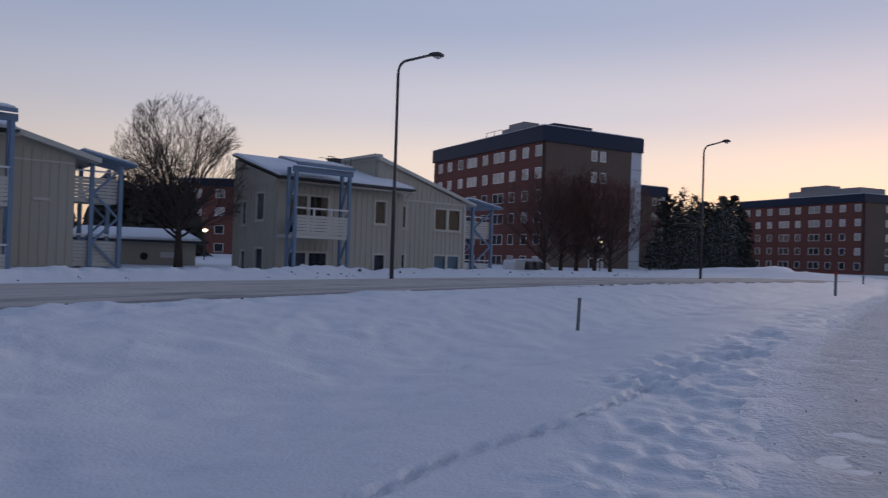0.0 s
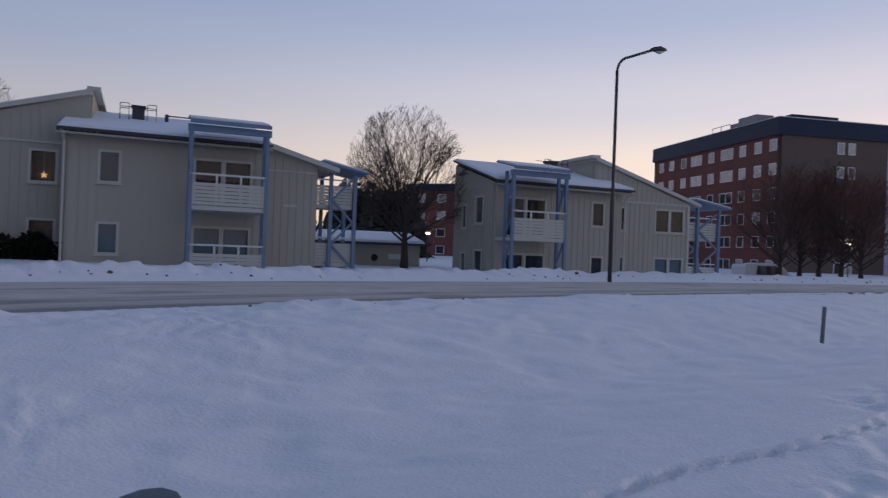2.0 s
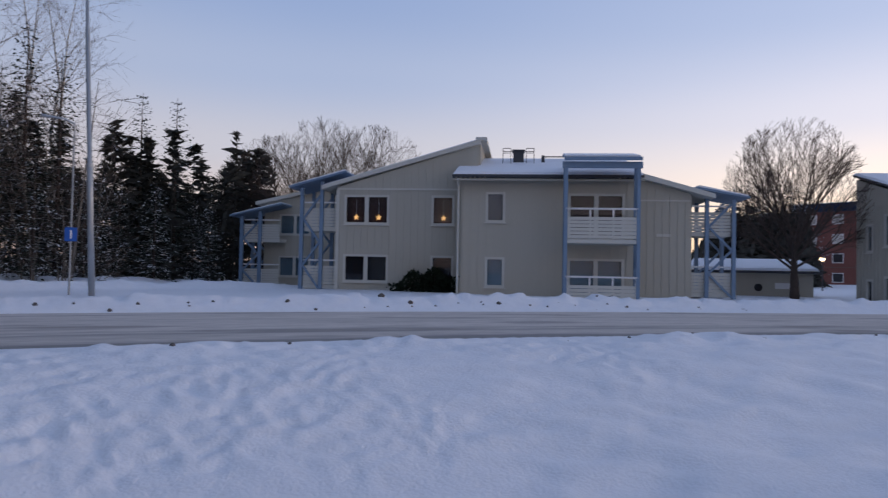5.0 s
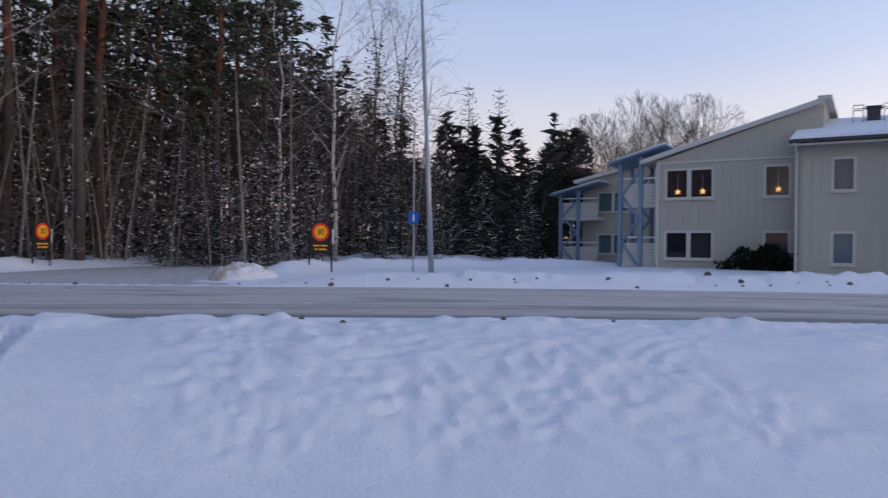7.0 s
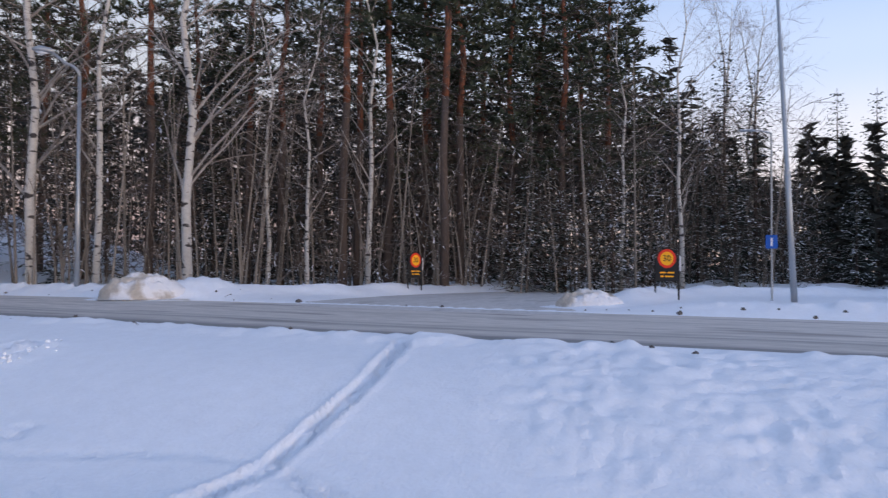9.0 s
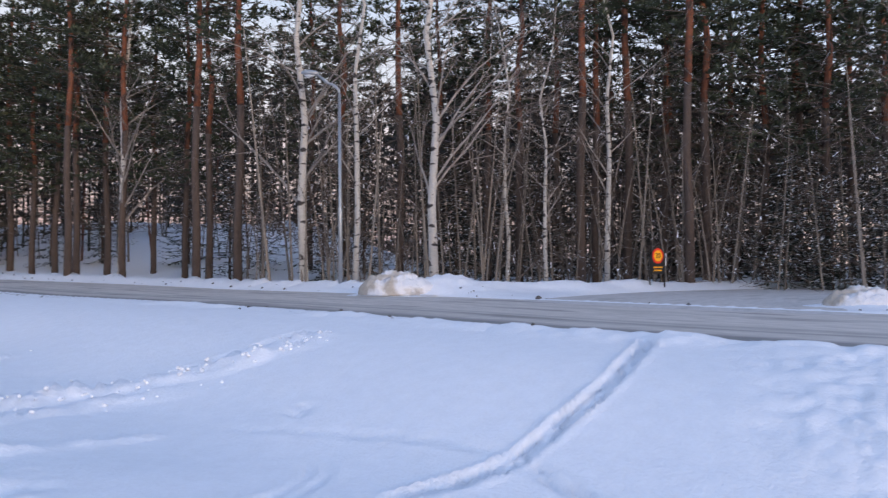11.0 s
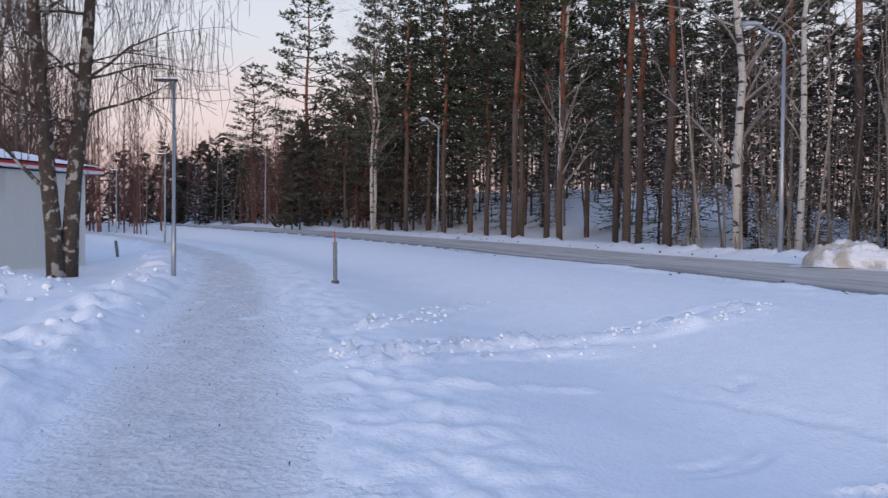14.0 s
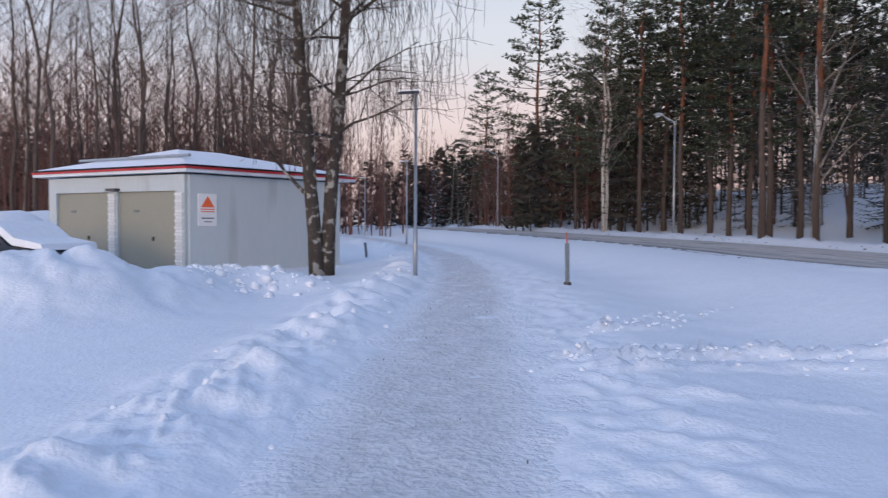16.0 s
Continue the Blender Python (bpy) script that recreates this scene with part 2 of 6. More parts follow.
BIRCHBOUGH = material("brown_birch_boughs", (0.27, 0.245, 0.225), 0.9, spread=0.4, scale=2, fine=14, bump=0.3, second=(0.34, 0.32, 0.30), spots=(0.55, 0.7), per_object=0.2)
REDTWIG = material("reddish_twigs", (0.12, 0.062, 0.052), 0.9, spread=0.3, scale=1, fine=8, bump=0, per_object=0.2)
NEEDLES = material("pine_needles", (0.075, 0.090, 0.060), 0.9, spread=0.5, scale=0.7, fine=5, bump=0, per_object=0.25, spec=0.1)
SPRUCE = material("spruce_needles", (0.040, 0.052, 0.042), 0.9, spread=0.45, scale=0.7, fine=5, bump=0, per_object=0.25, spec=0.1)
FARWOOD = material("far_wood", (0.055, 0.055, 0.048), 0.95, spread=0.5, scale=0.3, fine=3, bump=0, spec=0.05)
BUSH = material("dark_hedge_leaves", (0.014, 0.02, 0.013), 1.0, spread=0.4, scale=2, fine=9, bump=0, spec=0.02)
UNDER = material("fine_branches", (0.12, 0.10, 0.088), 0.95, spread=0.55, scale=0.6, fine=5, bump=0, spec=0.1)
GRIT = material("dirty_snow_clod", (0.11, 0.10, 0.095), 0.9, spread=0.3, scale=8, fine=40)


# ================= mesh tools =================
class Geo:
    """Collects faces; many small forms become one mesh."""

    def __init__(self):
        self.v, self.f = [], []

    def box(self, lo, hi, m=None):
        i = len(self.v)
        c = [Vector((x, y, z)) for z in (lo[2], hi[2]) for y in (lo[1], hi[1]) for x in (lo[0], hi[0])]
        self.v += [tuple(m @ p) if m else tuple(p) for p in c]
        self.f += [tuple(i + k for k in q) for q in ((0, 2, 3, 1), (4, 5, 7, 6), (0, 1, 5, 4), (1, 3, 7, 5), (3, 2, 6, 7), (2, 0, 4, 6))]
        return self

    def bar(self, a, b, w, d=None):
        """A square bar from a to b."""
        a, b = Vector(a), Vector(b)
        z = (b - a).normalized()
        x = z.cross(Vector((0, 0, 1)) if abs(z.z) < 0.95 else Vector((1, 0, 0))).normalized()
        y = z.cross(x)
        m = Matrix((x, y, z)).transposed().to_4x4()
        m.translation = a
        d = d or w
        return self.box((-w / 2, -d / 2, 0), (w / 2, d / 2, (b - a).length), m)

    def tube(self, pts, radii, n=6, cap=True):
        i0 = len(self.v)
        pts = [Vector(p) for p in pts]
        ref = None
        for k, p in enumerate(pts):
            t = (pts[min(k + 1, len(pts) - 1)] - pts[max(k - 1, 0)])
            t = t.normalized() if t.length > 1e-9 else Vector((0, 0, 1))
            if ref is None:
                ref = t.orthogonal().normalized()
            ref = (ref - t * ref.dot(t))
            ref = ref.normalized() if ref.length > 1e-6 else t.orthogonal().normalized()
            o = t.cross(ref)
            for j in range(n):
                a = 2 * math.pi * j / n
                self.v.append(tuple(p + (ref * math.cos(a) + o * math.sin(a)) * radii[k]))
        for k in range(len(pts) - 1):
            for j in range(n):
                a, b = i0 + k * n + j, i0 + k * n + (j + 1) % n
                self.f.append((a, b, b + n, a + n))
        if cap:
            self.f.append(tuple(i0 + j for j in reversed(range(n))))
            e = i0 + (len(pts) - 1) * n
            self.f.append(tuple(e + j for j in range(n)))
        return self

    def prism(self, outline, y0, y1, m=None):
        """An outline in x and z, pushed through from y0 to y1."""
        i, n = len(self.v), len(outline)
        for y in (y0, y1):
            for x, z in outline:
                p = Vector((x, y, z))
                self.v.append(tuple(m @ p) if m else tuple(p))
        self.f.append(tuple(i + k for k in range(n)))
        self.f.append(tuple(i + n + k for k in reversed(range(n))))
        for k in range(n):
            a, b = i + k, i + (k + 1) % n
            self.f.append((b, a, a + n, b + n))
        return self

    def face(self, pts):
        i = len(self.v)
        self.v += [tuple(p) for p in pts]
        self.f.append(tuple(range(i, i + len(pts))))
        return self

    def mesh(self, name, mat, smooth=False):
        me = bpy.data.meshes.new(name)
        me.from_pydata(self.v, [], self.f)
        me.materials.append(mat)
        if smooth:
            me.polygons.foreach_set("use_smooth", [True] * len(me.polygons))
        me.validate()
        me.update()
        return me


def part(name, geo, mat, parent, label="", smooth=False):
    """One mesh of geo under a thing or under a part."""
    ob = new(name, geo if isinstance(geo, bpy.types.Mesh) else geo.mesh(name, mat, smooth))
    ob.parent = parent
    return tagged(ob, label)


def thing(name, m, label, category, group="", kind=""):
    ob = new(name)
    ob.empty_display_size = 0.2
    ob.matrix_world = m
    return tagged(ob, label, category, group, kind)


def single(name, geo, mat, m, label, category, group="", kind="", smooth=False):
    ob = new(name, geo.mesh(name, mat, smooth))
    ob.matrix_world = m
    return tagged(ob, label, category, group, kind)


def lettering(text, size, mat, parent, m, name="lettering", depth=0.004):
    cu = bpy.data.curves.new(name, "FONT")
    cu.body, cu.size, cu.align_x, cu.align_y, cu.extrude = text, size, "CENTER", "CENTER", depth
    tmp = new(name + "_source", cu)
    bpy.context.view_layer.update()
    me = bpy.data.meshes.new_from_object(tmp.evaluated_get(bpy.context.evaluated_depsgraph_get()))
    bpy.data.objects.remove(tmp)
    me.materials.clear()
    me.materials.append(mat)
    ob = new(name, me)
    ob.parent = parent
    ob.matrix_local = m
    return ob


# ================= ground, road and path =================
def curve_through(pts, step=0.5):
    """A smooth line through places of the plan (Catmull-Rom)."""
    p = np.array(pts, float)
    p = np.vstack([2 * p[0] - p[1], p, 2 * p[-1] - p[-2]])
    out = []
    for i in range(1, len(p) - 2):
        k = max(2, int(np.hypot(*(p[i + 1] - p[i])) / step))
        for t in np.linspace(0, 1, k, endpoint=False):
            out.append(0.5 * (2 * p[i] + (p[i + 1] - p[i - 1]) * t + (2 * p[i - 1] - 5 * p[i] + 4 * p[i + 1] - p[i + 2]) * t * t + (3 * p[i] - p[i - 1] - 3 * p[i + 1] + p[i + 2]) * t ** 3))
    out.append(p[-2])
    return np.array(out)


ROAD_Z, ROAD_W = 0.60, 7.6
EDGE = curve_through([(200, 215), (95, 122), (42, 67), (12.5, 37.5), (-1.0, 19.2), (-6.1, 10.6), (-9.0, 3.4), (-10.5, -3), (-12.7, -10), (-14.5, -18), (-16.3, -32), (-15.8, -50), (-12.8, -75), (-5, -110), (30, -190)])
WALKWAY = curve_through([(120, 130), (44, 62), (19.0, 29.5), (8.6, 14.6), (5.0, 8.2), (3.0, 4.4), (0.75, 0.0), (-0.75, -4.6), (-2.05, -9.0), (-5.2, -21), (-6.8, -32), (-6.6, -45), (-4.6, -62), (-0.5, -85), (12, -125)])
SIDEROAD = curve_through([(-14.0, -3.0), (-20, -3.0), (-26, -1.2), (-30.5, 2.5), (-33, 8), (-35, 15), (-38, 26), (-44, 40)])


def road_height(y):
    """The road climbs gently at its southern end."""
    return ROAD_Z + 0.015 * np.clip(-np.asarray(y, float) - 22, 0, 60)


def path_height(d):
    return 0.0085 * np.minimum(d, 20) + 0.0155 * np.clip(np.asarray(d, float) - 20, 0, 40)


def on_road(x, y):
    """Whether places lie on the road or its verges."""
    q, _ = lateral(np.stack([np.atleast_1d(x), np.atleast_1d(y)], 1).astype(float), EDGE[::5])
    return (q > -2.0) & (q < ROAD_W + 1.8)


def lateral(pts, line):
    """Signed distance of plan points to a line (positive to the right of its way), and how far along it they lie."""
    a, b = line[:-1], line[1:]
    d = b - a
    L = np.hypot(d[:, 0], d[:, 1])
    run = np.concatenate([[0], np.cumsum(L)])
    if len(pts) < 40:
        r = pts[:, None, :] - a[None]
        t = np.clip((r * d).sum(2) / L ** 2, 0, 1)
        e = r - t[..., None] * d
        q = np.hypot(e[..., 0], e[..., 1])
        i, k = q.argmin(1), np.arange(len(pts))
        turn = d[i, 0] * r[k, i, 1] - d[i, 1] * r[k, i, 0]
        return q[k, i] * np.where(turn > 0, -1, 1), run[i] + t[k, i] * L[i]
    best, sign, along = np.full(len(pts), 1e9), np.zeros(len(pts)), np.zeros(len(pts))
    for i in range(len(a)):
        r = pts - a[i]
        t = np.clip((r @ d[i]) / (L[i] ** 2), 0, 1)
        e = r - t[:, None] * d[i]
        q = np.hypot(e[:, 0], e[:, 1])
        m = q < best
        best[m] = q[m]
        sign[m] = np.where(d[i][0] * r[m, 1] - d[i][1] * r[m, 0] > 0, -1, 1)
        along[m] = run[i] + t[m] * L[i]
    return best * sign, along


def ease(x, lo, hi):
    t = np.clip((x - lo) / (hi - lo), 0, 1)
    return t * t * (3 - 2 * t)


RNG = np.random.default_rng(7)
TABLE = RNG.random((256, 256))


def lumps(x, y, scale, seed=0):
    """Smooth noise of the plan, -1 to 1."""
    x, y = x * scale + 37.3 * seed + 1000, y * scale + 91.7 * seed + 1000
    i, j = np.floor(x).astype(int), np.floor(y).astype(int)
    u, v = x - i, y - j
    u, v = u * u * (3 - 2 * u), v * v * (3 - 2 * v)
    g = lambda a, b: TABLE[a % 256, b % 256]
    return 2 * ((g(i, j) * (1 - u) + g(i + 1, j) * u) * (1 - v) + (g(i, j + 1) * (1 - u) + g(i + 1, j + 1) * u) * v) - 1


# mounds of snow: bearing, distance, height, breadth across, breadth in depth
MOUNDS = [(119.5, 23.6, 0.35, 1.5, 0.8), (114.0, 24.6, 0.35, 1.6, 0.8), (109.0, 25.5, 0.30, 1.6, 0.8), (86.5, 19.6, 0.16, 1.2, 0.6), (-164.5, 13.2, 0.67, 1.4, 1.2), (-157, 13.0, 0.55, 2.0, 1.6),
          (-172.5, 15.5, 0.55, 1.1, 1.2), (-178, 16.5, 0.55, 1.4, 0.9), (-169, 14.0, 0.45, 1.2, 1.0), (-24, 75, 0.8, 9, 5)]
# tracks trodden into the snow: half width, depth, spacing of the prints, places
TRACKS = [
    (0.065, 0.085, 0.42, [(-1.4, 3.6), (-0.51, 4.84), (-0.07, 5.63), (0.32, 6.15), (0.86, 6.73), (1.31, 7.25), (2.17, 8.57), (2.85, 9.86)]),
    (0.45, 0.09, 0.5, [(2.3, 8.9), (3.75, 11.45), (5.56, 13.74), (7.6, 16.6)]),
    (0.2, 0.08, 0.45, [(2.6, 9.0), (4.1, 11.5), (6.1, 13.9)]),
    (0.075, 0.13, 0.66, [(-4.6, -2.9), (-5.14, -2.57), (-5.69, -2.26), (-6.36, -2.07), (-7.37, -1.82), (-8.42, -1.77), (-9.5, -1.8)]),
    (0.065, 0.07, 0.5, [(-5.77, -2.22), (-5.64, -1.99), (-5.49, -1.77), (-5.2, -1.4), (-4.8, -0.9)]),
    (0.16, -0.16, 1.1, [(-2.9, -8.0), (-4.24, -8.2), (-5.82, -8.5), (-7.16, -8.1), (-7.95, -7.45), (-8.8, -6.9), (-9.6, -6.8)]),
    (0.13, 0.11, 0.6, [(-2.9, -8.45), (-4.0, -8.55), (-5.8, -8.85), (-7.2, -8.45), (-8.1, -7.8), (-9.8, -7.15)]),
    (0.12, -0.11, 0.8, [(-2.8, -7.5), (-3.7, -7.41), (-4.78, -7.7), (-6.2, -7.75), (-7.3, -7.2)]),
    (0.10, -0.10, 0.9, [(-3.6, -9.7), (-4.7, -10.3), (-6.2, -11.5), (-8.42, -13.02)]),
    (0.09, -0.09, 0.9, [(-4.2, -9.9), (-5.86, -10.7), (-7.1, -12.0)]),
    (0.10, -0.06, 0.7, [(-2.9, -7.0), (-3.64, -6.31), (-4.75, -6.1), (-5.6, -5.9)]),
    (0.07, 0.035, 0.6, [(-5.9, -5.7), (-6.04, -4.46), (-6.05, -3.28), (-5.93, -2.56), (-5.8, -2.2)]),
    (0.10, 0.03, 0.9, [(-3.92, -3.58), (-4.55, -3.57), (-5.15, -3.75), (-5.49, -4.15)]),
    (0.14, 0.10, 0.4, [(-6.62, -5.3), (-6.5, -4.75)]),
    (0.13, -0.07, 0.6, [(-3.0, -5.0), (-3.25, -5.35), (-3.5, -5.6)]),
]


def terrain(x, y):
    """The height of the snow, and where it is gritty."""
    pts = np.stack([x, y], 1)
    q, _ = lateral(pts, EDGE[::2])   # across the road, from its near edge
    p, s = lateral(pts, WALKWAY[::2])  # across the path, from its middle
    k, ks = lateral(pts, SIDEROAD)
    d = np.hypot(x, y)
    k = np.abs(k)
    far = q - ROAD_W
    path_z = path_height(d)
    rz = road_height(y)
    z = path_z + 0.05 * lumps(x, y, 0.25, 1) * ease(d, 3, 9) + 0.025 * lumps(x, y, 0.9, 2)
    # ditch between the path and the road, then the bank
    u = np.clip(-q, 0, 60)
    bank = ease(u, 6.0, 1.0)
    dip = -0.22 * np.exp(-((u - 5.0) / 1.8) ** 2) * ease(np.abs(p), 1.6, 3.2)
    near = (p > -50) & (q < 0.0)
    rise = z + dip + bank * (rz + 0.01 * ease(d, 30, 15) - 0.03 * ease(d, 15, 30) - z)
    bearing = np.degrees(np.arctan2(-x, y)) % 360
    bearing = np.where(bearing > 270, bearing - 360, bearing)
    # wind ripples: curved crests across the bank, small and crowded in the middle of the clip, long and soft to the north
    wx, wy = x + 0.22 * lumps(x, y, 1.3, 26), y + 0.22 * lumps(x, y, 1.3, 27)
    al, ac = 0.46 * wx + 0.89 * wy, -0.89 * wx + 0.46 * wy
    crisp = 0.085 * (0.45 - np.abs(lumps(0.75 * al + 0.35 * ac, 1.25 * ac - 0.35 * al, 4.3, 3))) + 0.05 * (0.45 - np.abs(lumps(al + 0.3 * ac, 1.2 * ac, 7.0, 4))) + 0.014 * lumps(x, y, 9, 25)
    soft_dunes = (0.028 * lumps(0.45 * al + 0.45 * ac, ac - 0.3 * al, 1.7, 28) + 0.03 * lumps(0.6 * al + 0.4 * ac, 1.1 * ac, 3.4, 29)) * (0.5 + 0.7 * ease(bearing, 55, 30))
    busy = (0.2 + 0.8 * ease(lumps(x, y, 0.5, 33), -0.5, 0.2)) * ease(bearing, 99, 88) * (0.45 + 0.55 * ease(bearing, 15, 40))
    rise += ease(u, 0.3, 1.2) * (0.68 * crisp * busy * ease(u, 4.7, 3.3) + soft_dunes * ease(u, 7.5, 5.0) * (0.25 + 0.75 * ease(bearing, 105, 86)))
    crest = np.exp(-((u - 0.55) / 0.45) ** 2) * (0.06 + 0.07 * lumps(x, y, 0.7, 5) + 0.05 * lumps(x, y, 2.6, 6) + 0.035 * lumps(x, y, 6.0, 34)) * (0.25 + 0.75 * ease(d, 30, 15))
    z = np.where(q < 0, rise + crest, z)
    # under the road
    on = (q >= 0) & (far <= 0)
    z = np.where(on, rz - 0.06 + ease(q, 0.35, 0.0) * 0.10 + ease(far, -0.35, 0.0) * 0.10, z)
    # beyond the road: the ploughed ridge and the flat land
    az = np.degrees(np.arctan2(-x, y)) % 360
    gap = ease(k, 7.2, 4.6) * ease(ks, 46, 40)
    land = rz + 0.03 + 0.05 * lumps(x, y, 0.2, 7) + 0.004 * np.clip(far, 0, 60)
    ridge = np.exp(-((far - 0.95) / 0.62) ** 2) * (0.32 + 0.05 * lumps(x, y, 0.55, 8) + 0.05 * lumps(x, y, 1.6, 9) + 0.08 * lumps(x, y, 3.6, 10) + 0.07 * lumps(x, y, 7.5, 35)) * (1 - 0.3 * ease(az, 48, 66) * ease(az, 100, 92))
    inside = ease(k, 4.4, 3.4) * ease(far, -0.2, 0.6)
    land2 = land + ridge * (1 - gap)
    side_ridge = np.exp(-((k - 5.0) / 0.8) ** 2) * (0.30 + 0.14 * lumps(x, y, 0.6, 11) + 0.07 * lumps(x, y, 2.2, 12)) * ease(far, 3.0, 6.0) * ease(ks, 40, 30)
    land2 = land2 + side_ridge
    land2 = land2 * (1 - inside) + (rz - 0.05) * inside
    # the wooded slope
    wood = ease(az, 114, 130) * ease(az, 174, 163)
    land2 = land2 + wood * ease(far, 3, 27) * (4.4 + 0.6 * lumps(x, y, 0.12, 13) + 0.25 * lumps(x, y, 0.5, 36))
    z = np.where(far > 0, land2, z)
    # the path and its trodden sides
    a = np.abs(p)
    flat = ease(a + 0.16 * lumps(x, y, 1.4, 22) + 0.12 * lumps(x, y, 4.0, 23), 1.25, 0.85)
    edge_m = (q < -0.6)
    shoulder = np.exp(-((p + 1.95) / 0.62) ** 2) * (0.17 + 0.13 * lumps(x, y, 1.1, 14) + 0.14 * lumps(x, y, 2.6, 15) + 0.10 * (0.4 - np.abs(lumps(x, y, 3.8, 37))) + 0.09 * (0.4 - np.abs(lumps(x, y, 6.8, 16)))) * np.where(p < 0, 1, 0)
    rough = np.exp(-((p - 1.8) / 0.7) ** 2) * (0.035 * lumps(x, y, 3.2, 17) + 0.045 * lumps(x, y, 6.5, 18))
    z = np.where(edge_m, (z + (shoulder + rough) * ease(d, 70, 30)) * (1 - flat) + (path_z - 0.045 + 0.02 * lumps(x, y, 2.0, 24)) * flat, z)
    for maz, md, mh, wide, deep in MOUNDS:
        c = vec(maz, md)
        e = np.array([-c.y, c.x]) / md
        r = pts - np.array([c.x, c.y])
        across, along = r @ e, r @ (np.array([c.x, c.y]) / md)
        z = z + mh * np.exp(-(np.abs(across) / wide) ** 2.4 - (np.abs(along) / deep) ** 2.4) * (1 + 0.16 * lumps(x, y, 1.3, 19) + 0.10 * lumps(x, y, 3.3, 20) + 0.10 * (0.4 - np.abs(lumps(x, y, 5.0, 38))))
    for half, deep, gap_m, places in TRACKS:
        line = curve_through(places, 0.15)
        box = (x > line[:, 0].min() - 1) & (x < line[:, 0].max() + 1) & (y > line[:, 1].min() - 1) & (y < line[:, 1].max() + 1)
        idx = np.nonzero(box)[0]
        if len(idx):
            tq, ts = lateral(pts[idx], line)
            length = float(np.hypot(*np.diff(line, axis=0).T).sum())
            on_line = ease(ts, 0.02, 0.3) * ease(ts, length - 0.02, length - 0.3)
            fine = 0.45 * lumps(x[idx], y[idx], 4.5, 31) + 0.5 * lumps(x[idx], y[idx], 9.5, 32)
            step_l = np.cos(math.pi * ts / gap_m) ** 2
            prints = np.exp(-((tq - 0.72 * half) / (0.5 * half)) ** 2) * (0.3 + 0.8 * step_l) + np.exp(-((tq + 0.72 * half) / (0.5 * half)) ** 2) * (1.1 - 0.8 * step_l)
            rim = np.exp(-((np.abs(tq) - 1.75 * half) / (0.4 * half)) ** 2) + 0.7 * np.exp(-(tq / (0.28 * half)) ** 2)
            if half > 0.15 and deep > 0:
                chop = 0.7 * lumps(x[idx], y[idx], 4.2, 47) + 0.6 * lumps(x[idx], y[idx], 8.0, 48)
                z[idx] += on_line * deep * np.exp(-(np.abs(tq) / (1.6 * half)) ** 4) * (0.75 * chop - 0.25)
            elif deep > 0:
                z[idx] += on_line * (-deep * prints * (1 + 0.5 * fine) + 0.28 * deep * rim * (1 + fine))
            else:  # broken snow thrown up beside a trodden line
                streaks = 0.6 * lumps(ts * 1.3, tq * 11, 1.0, 45) + 0.5 * lumps(ts * 3.0, tq * 16, 1.0, 46) + 0.3 * fine
                z[idx] += on_line * -deep * np.exp(-(np.abs(tq) / (1.9 * half)) ** 3) * (0.15 + 1.4 * np.clip(streaks + 0.2, 0, 1))
    return z


def height(x, y):
    return float(terrain(np.array([float(x)]), np.array([float(y)]))[0])


def build_ground():
    rings = [0.0]
    r = 0.9
    while r < 80:
        rings.append(r)
        r += 0.011 * r if r < 15 else 0.17 if r < 31 else 0.022 * r
    while r < 4000:
        rings.append(r)
        r *= 1.09
    bearings = np.radians(np.concatenate([np.arange(-40, 206, 0.35), np.arange(206, 320, 2.0)]))
    spokes = len(bearings)
    rr, aa = np.meshgrid(np.array(rings[1:]), bearings, indexing="ij")
    x, y = np.concatenate([[0.0], (-rr * np.sin(aa)).ravel()]), np.concatenate([[0.0], (rr * np.cos(aa)).ravel()])
    z = terrain(x, y)
    verts = np.stack([x, y, z], 1)
    n = len(rings) - 1
    i, j = np.meshgrid(np.arange(n - 1), np.arange(spokes), indexing="ij")
    a, b = 1 + i * spokes + j, 1 + i * spokes + (j + 1) % spokes
    quads = np.stack([a, b, b + spokes, a + spokes], -1).reshape(-1, 4)
    me = bpy.data.meshes.new("ground")
    nf = len(quads) + spokes
    me.vertices.add(len(verts))
    me.vertices.foreach_set("co", verts.ravel())
    fan = np.stack([np.zeros(spokes, int), 1 + (np.arange(spokes) + 1) % spokes, 1 + np.arange(spokes)], 1)
    loops = np.concatenate([quads[:, ::-1].ravel(), fan[:, ::-1].ravel()])
    me.loops.add(len(loops))
    me.loops.foreach_set("vertex_index", loops.astype(np.int32))
    me.polygons.add(nf)
    starts = np.concatenate([np.arange(len(quads)) * 4, len(quads) * 4 + np.arange(spokes) * 3])
    me.polygons.foreach_set("loop_start", starts.astype(np.int32))
    me.polygons.foreach_set("use_smooth", np.ones(nf, bool))
    me.update(calc_edges=True)
    me.validate()
    me.materials.append(SNOW)
    return tagged(new("ground", me), "deep wind-smoothed snow with ploughed ridges and footprints", "snow ground", kind="structure")


build_ground()


